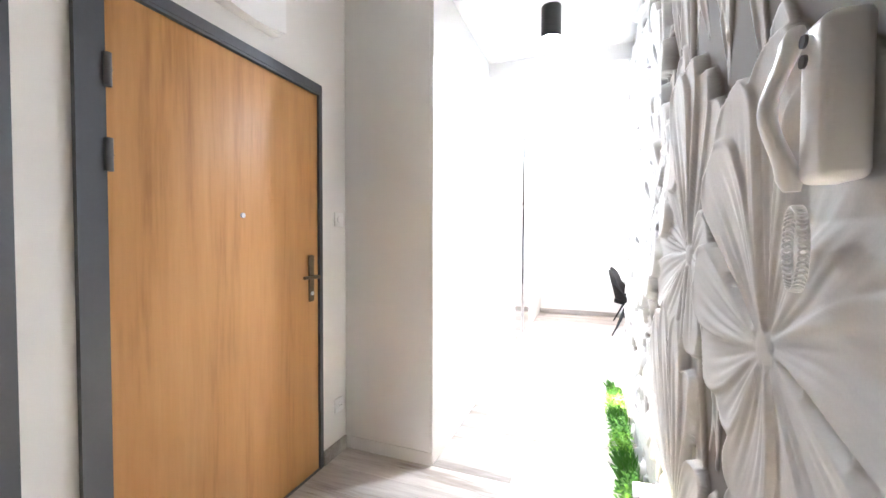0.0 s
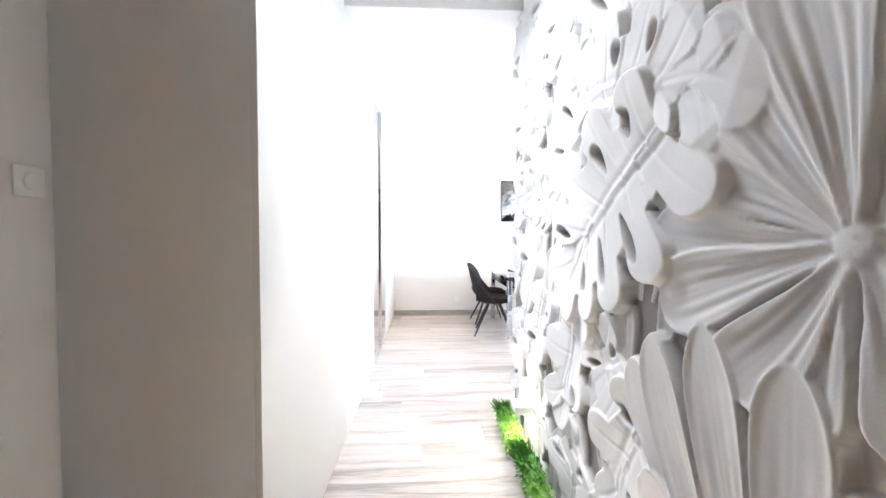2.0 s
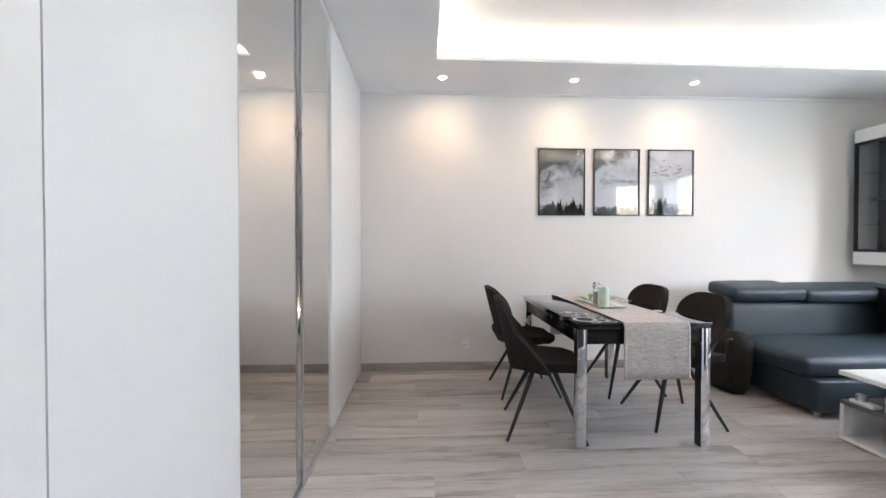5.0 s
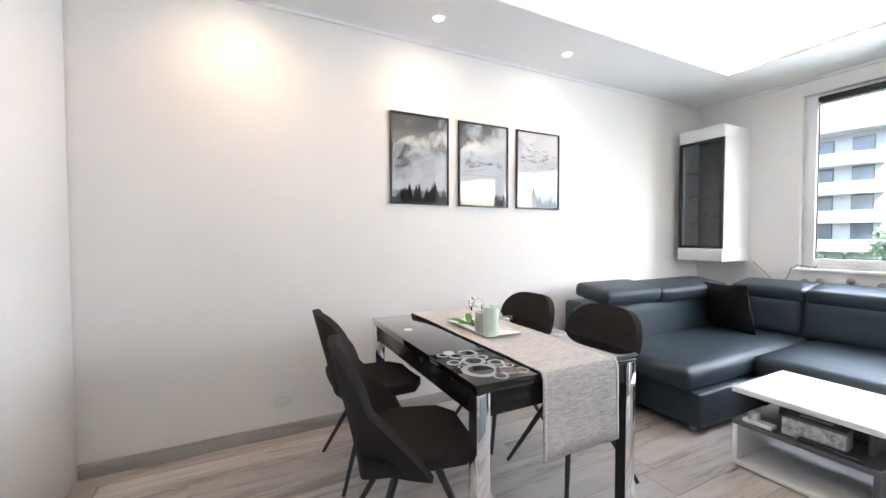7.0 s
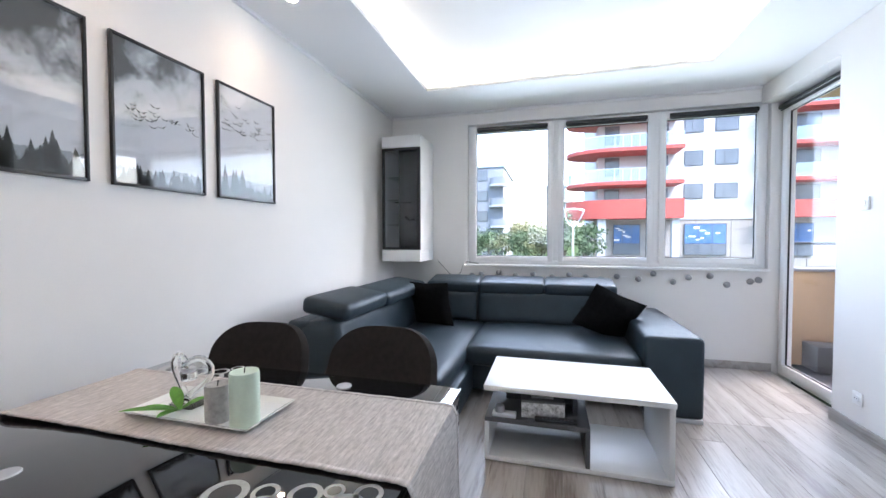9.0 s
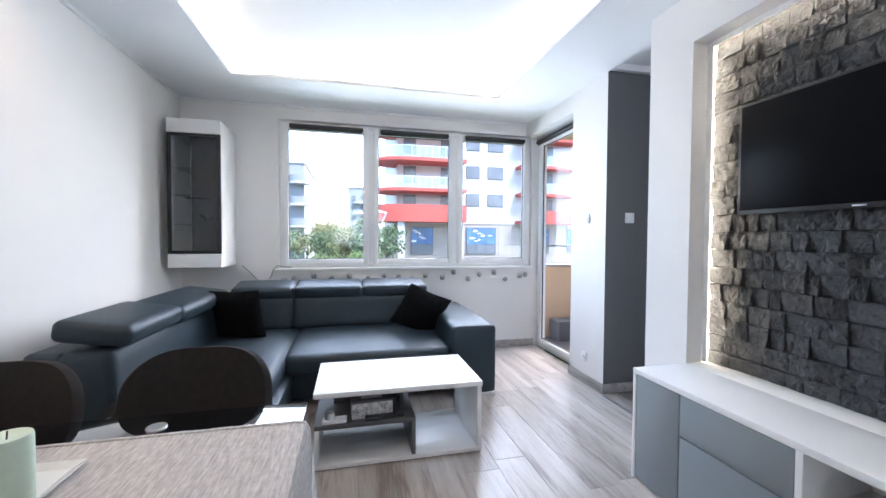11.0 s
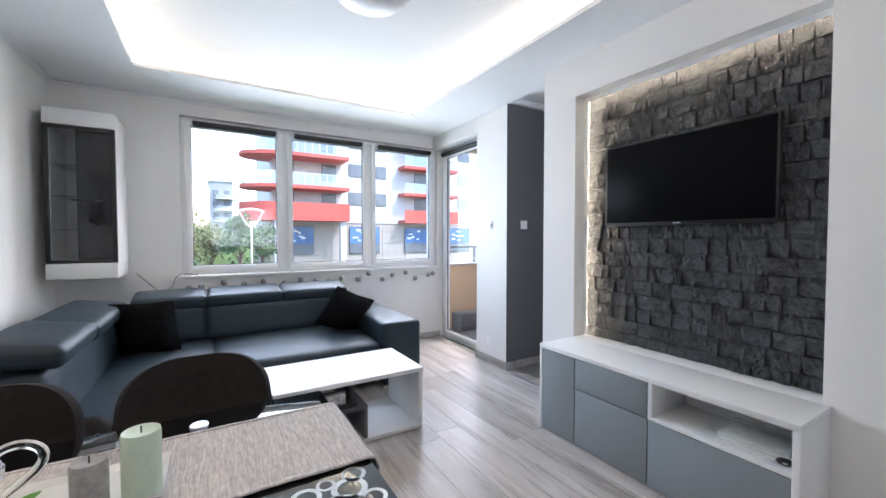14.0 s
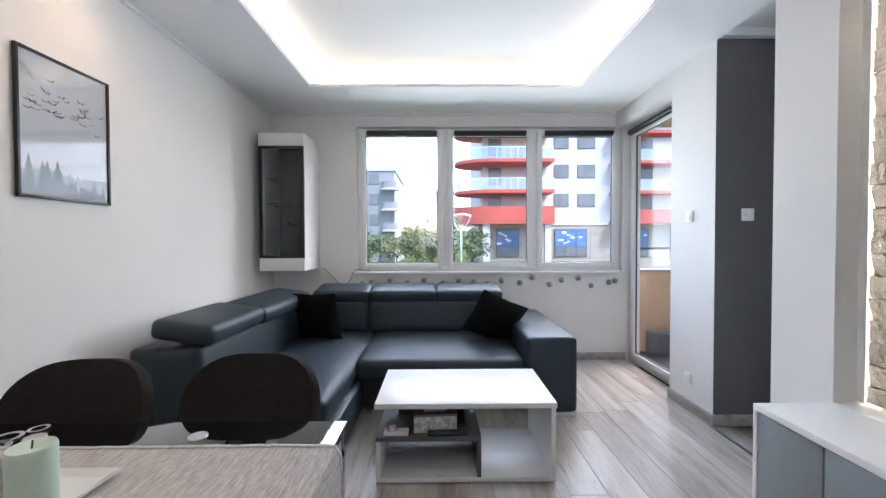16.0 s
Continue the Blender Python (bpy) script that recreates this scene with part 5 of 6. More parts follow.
def tray_set():
    z = 0.7485
    e = thing("serving_tray", "rectangular white ceramic tray on the table runner", "tray", (1.2, 6.225, z))
    bm = bmesh.new()
    hx, hy = 0.098, 0.205
    lv = [(0.80, 0.0), (1.0, 0.012), (1.0, 0.016), (0.86, 0.006)]
    loops = []
    for k, zz in lv:
        ax, ay = hx - (1 - k) * 0.14, hy - (1 - k) * 0.14
        loops.append([bm.verts.new((sx * ax, sy * ay, zz)) for sx, sy in ((-1, -1), (1, -1), (1, 1), (-1, 1))])
    for p, q in zip(loops, loops[1:]):
        for j in range(4):
            bm.faces.new((p[j], p[(j + 1) % 4], q[(j + 1) % 4], q[j]))
    bm.faces.new(loops[0])
    bm.faces.new(loops[-1])
    part("dish", bm, CERAMIC, e)

    def candle(name, label, at, r, h, mat):
        c = thing(name, label, "candle", at)
        bm = bmesh.new()
        prof = [(0.0, 0.0), (r * 0.97, 0.0), (r, 0.004), (r, h - 0.006), (r * 0.95, h), (r * 0.7, h - 0.003), (0.0, h - 0.006)]
        n = 36
        rings = [[bm.verts.new((max(q, 0.0004) * math.cos(k * 2 * math.pi / n), max(q, 0.0004) * math.sin(k * 2 * math.pi / n), zz)) for k in range(n)] for q, zz in prof]
        for p, q in zip(rings, rings[1:]):
            for j in range(n):
                bm.faces.new((p[j], p[(j + 1) % n], q[(j + 1) % n], q[j]))
        part("wax", bm, mat, c, smooth=35)
        bm = bmesh.new()
        tube(bm, (0, 0, h - 0.006), (0.002, 0, h + 0.009), 0.0014, seg=8)
        part("wick", bm, BLACK, c)
    candle("pillar_candle", "tall pale green pillar candle on the tray", (1.146, 6.062, z + 0.006), 0.037, 0.142, CANDLEG)
    candle("pillar_candle", "short rustic grey pillar candle on the tray", (1.146, 6.150, z + 0.006), 0.032, 0.100, CANDLES)
    # heart-shaped glass candle holder
    h = thing("glass_heart", "clear glass heart ornament with a tealight on the tray", "ornament", (1.205, 6.315, z + 0.006), 84)
    cu = bpy.data.curves.new("heart_ring", "CURVE")
    cu.dimensions, cu.bevel_depth, cu.bevel_resolution = "3D", 0.0095, 3
    sp = cu.splines.new("POLY")
    sp.points.add(47)
    sp.use_cyclic_u = True
    for i, p in enumerate(sp.points):
        t = i / 48 * 2 * math.pi
        p.co = (0.0050 * 16 * math.sin(t) ** 3, 0.012 * math.cos(t * 2), 0.088 + 0.0044 * (13 * math.cos(t) - 5 * math.cos(2 * t) - 2 * math.cos(3 * t) - math.cos(4 * t)), 1)
    cu.materials.append(CLEAR)
    o = new("heart_ring", cu)
    o.parent = h
    bx("foot", (-0.045, -0.03, 0.0, 0.045, 0.03, 0.008), CLEAR, h, 0.002)
    bm = bmesh.new()
    tube(bm, (0, 0, 0.075), (0, 0, 0.098), 0.021, 0.023, 24)
    part("cup", bm, CLEAR, h, smooth=30)
    bm = bmesh.new()
    tube(bm, (0, 0, 0.099), (0, 0, 0.110), 0.018, seg=24)
    part("tealight", bm, STEEL, h, "silver tealight", smooth=30)
    # sprig of leaves
    s = thing("leaf_sprig", "sprig of glossy green leaves on the tray", "leaves", (1.15, 6.285, z + 0.012))
    for ang, ln, up in ((2.15, 0.145, 0.16), (2.6, 0.10, 0.5), (1.1, 0.09, 0.95), (-0.7, 0.075, 0.45), (3.3, 0.08, 0.25)):
        bm = bmesh.new()
        n = 8
        d, sd = Vector((math.cos(ang), math.sin(ang), 0)), Vector((-math.sin(ang), math.cos(ang), 0))
        rows = []
        for i in range(n + 1):
            t = i / n
            c = d * ln * t * math.cos(up * 0.7) + Vector((0, 0, ln * (math.sin(up) * t - 0.35 * t * t * math.sin(up)) + 0.004))
            w = 0.0165 * math.sin(math.pi * min(1, t * 0.93 + 0.05)) ** 0.8
            rows.append([bm.verts.new(c - sd * w + Vector((0, 0, w * 0.35))), bm.verts.new(c), bm.verts.new(c + sd * w + Vector((0, 0, w * 0.35)))])
        for p, q in zip(rows, rows[1:]):
            for j in range(2):
                bm.faces.new((p[j], p[j + 1], q[j + 1], q[j]))
        part("leaf", bm, LEAF, s, smooth=True)


tray_set()


def dining_chair():
    """A padded shell chair: seat, waisted back, four splayed dark legs. Its front faces +x."""
    e = thing("dining_chair", "charcoal fabric shell dining chair on splayed black legs", "chair", group="chairs round the dining table")

    def shell(name, rows, thick, label=""):
        bm = bmesh.new()
        a, b = [], []
        for pts, nrm in rows:
            a.append([bm.verts.new(p) for p in pts])
            b.append([bm.verts.new(Vector(p) - Vector(q) * thick) for p, q in zip(pts, nrm)])
        m = len(rows[0][0])
        for g, flip in ((a, False), (b, True)):
            for p, q in zip(g, g[1:]):
                for j in range(m - 1):
                    f = (p[j], p[j + 1], q[j + 1], q[j])
                    bm.faces.new(f[::-1] if flip else f)
        for p, q in zip(range(len(rows) - 1), range(1, len(rows))):
            for j in (0, m - 1):
                bm.faces.new((a[p][j], a[q][j], b[q][j], b[p][j]))
        for r in (0, len(rows) - 1):
            for j in range(m - 1):
                bm.faces.new((a[r][j], a[r][j + 1], b[r][j + 1], b[r][j]))
        bmesh.ops.recalc_face_normals(bm, faces=bm.faces)
        eg = [x for x in bm.edges if len(x.link_faces) == 2 and x.calc_face_angle() > 1.0]
        bmesh.ops.bevel(bm, geom=eg, offset=thick * 0.4, segments=3, profile=0.5, affect="EDGES", clamp_overlap=True)
        return part(name, bm, FABRIC, e, label, smooth=70)

    m = 15
    rows = []
    for i in range(15):
        t = i / 14
        x = 0.22 - 0.44 * t
        w = 0.225 * (1 - 0.10 * (1 - t)) * (min(1, 0.62 + 2.6 * t) if t < 0.15 else 1.0)
        pts = []
        for j in range(m):
            u = -1 + 2 * j / (m - 1)
            pts.append((x, u * w, 0.475 - 0.018 * (1 - u * u) * math.sin(math.pi * min(1, t + 0.1)) + 0.02 * abs(u) ** 3 * t + 0.03 * max(0, t - 0.8) * 5 * 0.3))
        rows.append((pts, [(0, 0, 1)] * m))
    shell("seat", rows, 0.055)
    rows = []
    for i in range(26):
        th = max(0, i - 13) / 12 * radians(84)
        t = i / 13 * 0.70 if i < 14 else 0.70 + 0.30 * math.sin(th)
        z = 0.425 + 0.435 * t
        lean = -0.185 - 0.10 * t ** 1.1
        wing = 0.06 + 0.15 * max(0.0, 1 - t / 0.6)
        w = (0.232 + 0.010 * math.sin(math.pi * t * 0.8) - 0.022 * t ** 2) * math.cos(th) ** 0.55
        pts, nrm = [], []
        for j in range(m):
            u = -1 + 2 * j / (m - 1)
            k = u * w / 0.232
            pts.append((lean + wing * abs(k) ** 2.4, u * w, z))
            nrm.append(Vector((1.0, -2.4 * wing / 0.232 * abs(k) ** 1.4 * (1 if k > 0 else -1), 0.2)).normalized())
        rows.append((pts, nrm))
    shell("backrest", rows, 0.035)
    bx("underframe", (-0.12, -0.12, 0.395, 0.12, 0.12, 0.418), BLACK, e, 0.006)
    for sx, sy in ((1, 1), (1, -1), (-1, 1), (-1, -1)):
        bm = bmesh.new()
        tube(bm, (sx * 0.06, sy * 0.06, 0.405), (sx * 0.235, sy * 0.225, 0.004), 0.0165, 0.0095, 14)
        bm.verts.ensure_lookup_table()
        part("leg", bm, BLACK, e, "tapered black metal leg", smooth=30)
    return e


ch = dining_chair()
ch.matrix_basis = pose(0.70, 6.54, 0.0, 0, 0, 2)
copy_thing(ch, pose(0.655, 5.88, 0.0, 0, 0, -10))
copy_thing(ch, pose(1.525, 6.525, 0.0, 0, 0, 183))
copy_thing(ch, pose(1.585, 5.975, 0.0, 0, 0, 179))


# ---- pictures ----
FARPRINT = material("distant_ridge_print", (0.22, 0.245, 0.27), 0.6, vary=0.3, scale=10, bump=0)
TREEPRINT = material("dark_tree_print", (0.012, 0.017, 0.018), 0.6, vary=0.3, scale=30, bump=0)


def mist_print(name, fade):
    """Ink of a print: dark wooded slopes in the upper corner, breaking up into pale mist lower down."""
    m = bpy.data.materials.new(name)
    m.use_nodes = True
    n, l = m.node_tree.nodes, m.node_tree.links
    b = n["Principled BSDF"]
    b.inputs["Roughness"].default_value = 0.6
    tc, sep = n.new("ShaderNodeTexCoord"), n.new("ShaderNodeSeparateXYZ")
    l.new(tc.outputs["Object"], sep.inputs[0])
    cloud, trees = n.new("ShaderNodeTexNoise"), n.new("ShaderNodeTexNoise")
    cloud.inputs["Scale"].default_value, cloud.inputs["Detail"].default_value, cloud.inputs["Distortion"].default_value = 6.5, 5.0, 0.9
    trees.inputs["Scale"].default_value, trees.inputs["Detail"].default_value = 75.0, 4.0
    l.new(tc.outputs["Object"], cloud.inputs["Vector"])
    l.new(tc.outputs["Object"], trees.inputs["Vector"])

    def madd(a, k, c):
        q = n.new("ShaderNodeMath")
        q.operation = "MULTIPLY_ADD"
        l.new(a, q.inputs[0])
        q.inputs[1].default_value = k
        if isinstance(c, float):
            q.inputs[2].default_value = c
        else:
            l.new(c, q.inputs[2])
        return q.outputs[0]
    f = madd(sep.outputs["Z"], 1.35, -0.48 - fade)
    f = madd(sep.outputs["X"], -0.85, f)
    f = madd(cloud.outputs["Fac"], 1.25, f)
    f = madd(trees.outputs["Fac"], 0.28, f)
    ramp = n.new("ShaderNodeValToRGB")
    e = ramp.color_ramp.elements
    e[0].position, e[1].position = 0.45, 1.05
    e[0].color, e[1].color = (0.50, 0.53, 0.585, 1), (0.035, 0.042, 0.045, 1)
    mid = e.new(0.72)
    mid.color = (0.40, 0.44, 0.49, 1)
    l.new(f, ramp.inputs[0])
    l.new(ramp.outputs[0], b.inputs["Base Color"])
    return m


PICGLASS = pane_glass("picture_glass", (1, 1, 1), 0.09, 0.25)


def picture(x0, x1, kind, label):
    """A framed print under glass: misty hills, a row of firs, birds."""
    z0, z1, y = 1.472, 2.112, 7.0545
    e = thing("picture", label, "picture", ((x0 + x1) / 2, y, z0), group="pictures over the dining table")
    w, h = (x1 - x0) / 2, z1 - z0
    for nm, c in (("frame_side", (-w, -0.018, 0, -w + 0.012, -0.001, h)), ("frame_side", (w - 0.012, -0.018, 0, w, -0.001, h)), ("frame_rail", (-w + 0.012, -0.018, 0, w - 0.012, -0.001, 0.012)), ("frame_rail", (-w + 0.012, -0.018, h - 0.012, w - 0.012, -0.001, h))):
        bx(nm, c, BLACK, e, 0.0015)
    pr = bx("print", (-w + 0.011, -0.008, 0.011, w - 0.011, -0.003, h - 0.011), mist_print("misty_print_" + kind, {"hill": 0.0, "mist": 0.20, "birds": 0.55}[kind]), e, label="misty grey landscape print")
    rnd = random.Random(len(kind) * 7)
    k = 0.0086

    def ridge(nm, mat, base, amp, seed, rough, lift, top=False):
        bm = bmesh.new()
        n = 90
        lo, hi = [], []
        for i in range(n + 1):
            x = -w + 0.013 + (2 * w - 0.026) * i / n
            q = base + amp * noise.noise(Vector((x * 5, seed, 0))) + rough * noise.noise(Vector((x * 70, seed, 3)))
            if top:
                q = base - (x + w) * 0.62 + amp * noise.noise(Vector((x * 9, seed, 0))) + rough * noise.noise(Vector((x * 90, seed, 3)))
                edge = h - 0.0125
                lo.append(bm.verts.new((x, -lift, min(edge - 0.002, max(0.28, q * 0.8 - 0.02 + 0.05 * noise.noise(Vector((x * 16, seed, 9))))))))
                hi.append(bm.verts.new((x, -lift, min(edge, max(0.285, q)))))
            else:
                lo.append(bm.verts.new((x, -lift, 0.013)))
                hi.append(bm.verts.new((x, -lift, max(0.015, min(h - 0.013, q)))))
        for i in range(n):
            bm.faces.new((lo[i], lo[i + 1], hi[i + 1], hi[i]))
        part(nm, bm, mat, pr)

    def firs(base, hmin, hmax, count, lift):
        bm = bmesh.new()
        for _ in range(count):
            x = rnd.uniform(-w + 0.03, w - 0.03)
            hh = rnd.uniform(hmin, hmax)
            ww = hh * rnd.uniform(0.26, 0.46)
            b0 = base + rnd.uniform(-0.01, 0.01)
            steps = 9
            for i in range(steps):
                t = i / steps
                zz, wd = b0 + hh * t, ww * (1 - t) * rnd.uniform(0.8, 1.15) + 0.0015
                top = min(zz + hh / steps * 1.7, h - 0.014)
                a, b = max(-w + 0.013, x - wd), min(w - 0.013, x + wd)
                bm.faces.new([bm.verts.new(q) for q in ((a, -lift, zz), (b, -lift, zz), (min(w - 0.013, max(-w + 0.013, x)), -lift, top))])
        part("print_firs", bm, TREEPRINT, pr)
    if kind == "hill":
        ridge("print_ridge", FARPRINT, 0.10, 0.03, 4.0, 0.02, k + 0.0002)
        ridge("print_ground", TREEPRINT, 0.045, 0.03, 7.0, 0.02, k + 0.0004)
        firs(0.015, 0.04, 0.10, 52, k + 0.0006)
        firs(0.025, 0.10, 0.15, 7, k + 0.0008)
    else:
        ridge("print_ridge", FARPRINT, 0.085 if kind == "mist" else 0.12, 0.03, 5.0 if kind == "mist" else 8.0, 0.02, k)
        ridge("print_ground", TREEPRINT, 0.035, 0.02, 2.0, 0.02, k + 0.0002)
        firs(0.012, 0.035, 0.085, 60, k + 0.0004)
        if kind == "birds":
            firs(0.02, 0.12, 0.17, 4, k + 0.0005)
        bm = bmesh.new()
        for _ in range(34 if kind == "birds" else 22):
            x, z = rnd.uniform(-w + 0.05, w - 0.05), rnd.gauss(0.42 if kind == "birds" else 0.33, 0.035)
            s = rnd.uniform(0.018, 0.030)
            for d in (-1, 1):
                bm.faces.new([bm.verts.new(q) for q in ((x, -k, z), (x + d * s, -k, z + s * rnd.uniform(0.1, 0.7)), (x + d * s * 0.35, -k, z - s * 0.14))])
        part("print_birds", bm, TREEPRINT, pr)
    g = bx("glass", (-w + 0.012, -0.0125, 0.012, w - 0.012, -0.0105, h - 0.012), PICGLASS, e)
    g.visible_shadow = False


picture(0.97, 1.424, "hill", "black-framed print of a misty forest hillside")
picture(1.508, 1.962, "mist", "black-framed print of mist over firs")
picture(2.046, 2.501, "birds", "black-framed print of birds over misty firs")


# ---- ceiling lights ----
def downlight():
    e = thing("downlight", "small round recessed ceiling spotlight, lit warm", "ceiling light", group="recessed ceiling spotlights")
    bm = bmesh.new()
    n = 32
    rings = [[bm.verts.new((r * math.cos(k * 2 * math.pi / n), r * math.sin(k * 2 * math.pi / n), z)) for k in range(n)] for r, z in ((0.042, -0.0005), (0.040, -0.005), (0.030, -0.005), (0.027, -0.001))]
    for p, q in zip(rings, rings[1:]):
        for j in range(n):
            bm.faces.new((p[j], p[(j + 1) % n], q[(j + 1) % n], q[j]))
    part("trim_ring", bm, PVC, e, "white trim ring", smooth=40)
    bm = bmesh.new()
    tube(bm, (0, 0, -0.0035), (0, 0, -0.0015), 0.0265, seg=28)
    part("lamp_face", bm, glow("spot_face", (1.0, 0.86, 0.66), 14.0), e, "glowing warm lamp face")
    return e


dlt = downlight()
dlt.matrix_basis = pose(0.04, 6.73, ZC)
for x in (1.192, 2.28):
    copy_thing(dlt, pose(x, 6.73, ZC))
for x in (0.04, 1.192, 2.28):
    lm = new("spot_beam", bpy.data.lights.new("spot_beam", "SPOT"))
    lm.data.energy, lm.data.color, lm.data.spot_size, lm.data.spot_blend, lm.data.shadow_soft_size = 1.05, (1.0, 0.62, 0.34), radians(150), 1.0, 0.03
    lm.matrix_basis = look((x, 6.73, ZC - 0.012), (x, 6.80, 0))


def pendant():
    e = thing("ceiling_lamp", "round white patterned glass ceiling lamp in the cove", "ceiling light", (1.99, 5.2, 2.50))
    bm = bmesh.new()
    n, m = 40, 12
    rings = []
    for i in range(m + 1):
        a = i / m * math.pi / 2
        rings.append([bm.verts.new(((0.004 + 0.205 * math.sin(a)) * math.cos(k * 2 * math.pi / n), (0.004 + 0.205 * math.sin(a)) * math.sin(k * 2 * math.pi / n), 0.10 * (1 - math.cos(a)))) for k in range(n)])
    for p, q in zip(rings, rings[1:]):
        for j in range(n):
            bm.faces.new((p[j], p[(j + 1) % n], q[(j + 1) % n], q[j]))
    bm.faces.new(rings[0])
    part("shade", bm, material("frosted_white_glass", (0.78, 0.78, 0.77), 0.3, vary=0.1, scale=30), e, "frosted white bowl", smooth=True)
    bm = bmesh.new()
    tube(bm, (0, 0, 0.09), (0, 0, 0.27), 0.06, seg=24)
    part("ceiling_rose", bm, LACQUER, e, smooth=30)


pendant()

# niche lighting
NICHELED = glow("niche_led", (1.0, 0.84, 0.62), 8.0)
for lit, lip in (((0.672, 3.513, 2.328, 2.003, 3.516, 2.334), (0.668, 3.5165, 2.322, 2.003, 3.521, 2.3515)), ((2.010, 3.513, 0.60, 2.016, 3.516, 2.334), (2.004, 3.5165, 0.595, 2.0345, 3.521, 2.3515))):
    ns = thing("niche_led_strip", "warm white led strip behind a lip in the niche", "light strip", group="niche light strips")
    bx("diodes", lit, NICHELED, ns, 0.0, "glowing warm diodes")
    bx("cover_lip", lip, LACQUER, ns)
structure(bx("niche_sill", (0.667, 3.44, 0.5605, 2.033, 3.6205, 0.588), LACQUER, None, 0.001), "white board at the foot of the niche", "trim")


# ---- pompom string on the sill ----
POM = material("grey_cotton", (0.33, 0.33, 0.34), 0.9, vary=0.2, scale=60, bump=0.1)
st = thing("pompom_string", "string of grey cotton balls hanging under the sill", "string lights")
xs = (651, 668, 700, 730, 760, 793, 821, 848, 872, 897, 930, 952, 981, 1003, 1033, 1056, 1087, 1098)
dz = (0.018, 0.03, 0.055, 0.028, 0.048, 0.02, 0.045, 0.03, 0.01, 0.04, 0.018, 0.075, 0.0, 0.045, 0.065, -0.015, 0.02, 0.035)
pts = []
for q, d in zip(xs, dz):
    p = Vector((4.524, 5.292 - (q - 787) / 166.2, 0.815 + d))
    pts.append(p)
    bm = bmesh.new()
    bmesh.ops.create_icosphere(bm, subdivisions=3, radius=0.029)
    for v in bm.verts:
        v.co = v.co * (1 + 0.05 * noise.noise(v.co * 90)) + p
    part("cotton_ball", bm, POM, st, smooth=True)
cu = bpy.data.curves.new("string", "CURVE")
cu.dimensions, cu.bevel_depth = "3D", 0.0012
sp = cu.splines.new("POLY")
line = [Vector((4.512, 6.17, 0.955))]
for p in pts:
    line += [(line[-1] + p) / 2 + Vector((0, 0, 0.01)), p]
sp.points.add(len(line) - 1)
for a, p in zip(sp.points, line):
    a.co = (*p, 1)
cu.materials.append(PVC)
o = new("string", cu)
o.parent = st
cb = bpy.data.curves.new("cable", "CURVE")
cb.dimensions, cb.bevel_depth = "3D", 0.003
sp = cb.splines.new("POLY")
rnd = random.Random(2)
line = [(4.50, 6.50, 0.995), (4.53, 6.42, 0.90), (4.535, 6.33, 0.80), (4.53, 6.24, 0.86), (4.52, 6.21, 0.95)]
line += [(4.515 + rnd.uniform(0, 0.03), 6.17 - 0.012 * i + rnd.uniform(-0.02, 0.02), 0.960 + rnd.uniform(0, 0.03)) for i in range(12)]
sp.points.add(len(line) - 1)
for a, p in zip(sp.points, line):
    a.co = (*p, 1)
cb.materials.append(BLACK)
tagged(new("black_cable", cb), "tangled black cable at the end of the window sill", "cable")


def backpack():
    """A slumped dark bag on the floor against the end of the chaise."""
    e = thing("backpack", "dark fabric backpack leaning against the sofa end", "bag", (2.38, 6.45, 0.0))
    soft_box("bag_body", (-0.075, -0.125, 0.0, 0.075, 0.125, 0.45), FABRIC, e, 0.055, 4, 0.04)
    soft_box("front_pocket", (-0.12, -0.09, 0.03, -0.077, 0.09, 0.24), FABRIC, e, 0.022, 3)
    for y in (-0.07, 0.07):
        cu = bpy.data.curves.new("strap", "CURVE")
        cu.dimensions, cu.bevel_depth = "3D", 0.011
        sp = cu.splines.new("POLY")
        sp.points.add(12)
        for i, p in enumerate(sp.points):
            t = i / 12
            p.co = (-0.085 - 0.035 * math.sin(math.pi * t), y + 0.02 * t, 0.42 - 0.20 * t + 0.07 * math.sin(math.pi * t), 1)
        cu.materials.append(BLACK)
        o = new("strap", cu)
        o.parent = e
    e.rotation_euler = (0, radians(7), radians(8))


backpack()


# ---- outside ----
ASPHALT = material("asphalt", (0.055, 0.055, 0.058), 0.9, vary=0.2, scale=0.4, bump=0.05, grain=30, spec=0.05)
LAWN = material("lawn", (0.055, 0.085, 0.03), 0.9, vary=0.4, scale=0.6, bump=0.05, grain=40, spec=0.02)
RENDERW = material("white_render", (0.50, 0.50, 0.505), 0.8, vary=0.04, scale=0.5, bump=0.02, grain=40)
RENDERG = material("grey_blue_render", (0.26, 0.275, 0.30), 0.8, vary=0.06, scale=0.5, bump=0.02, grain=40)
REDP = material("red_balcony_paint", (0.42, 0.075, 0.055), 0.6, vary=0.08, scale=0.8)
BEIGE = material("beige_stone_cladding", (0.36, 0.32, 0.285), 0.7, vary=0.1, scale=1.5)
FARGLASS = material("dark_window_glass", (0.15, 0.165, 0.185), 0.08, vary=0.3, scale=1.0, bump=0)
BLUEFILM = material("blue_shop_window", (0.09, 0.18, 0.38), 0.12, vary=0.35, scale=1.2, bump=0)
RAILGLASS = pane_glass("milky_rail_glass", (0.60, 0.68, 0.70), 0.5)
TOWER = material("blue_tower_glass", (0.16, 0.30, 0.50), 0.1, vary=0.3, scale=0.3, bump=0)
TAN = material("tan_balcony_render", (0.56, 0.38, 0.23), 0.8, vary=0.05, scale=2)
BTILE = material("dark_balcony_tile", (0.06, 0.06, 0.065), 0.45, vary=0.2, scale=5)
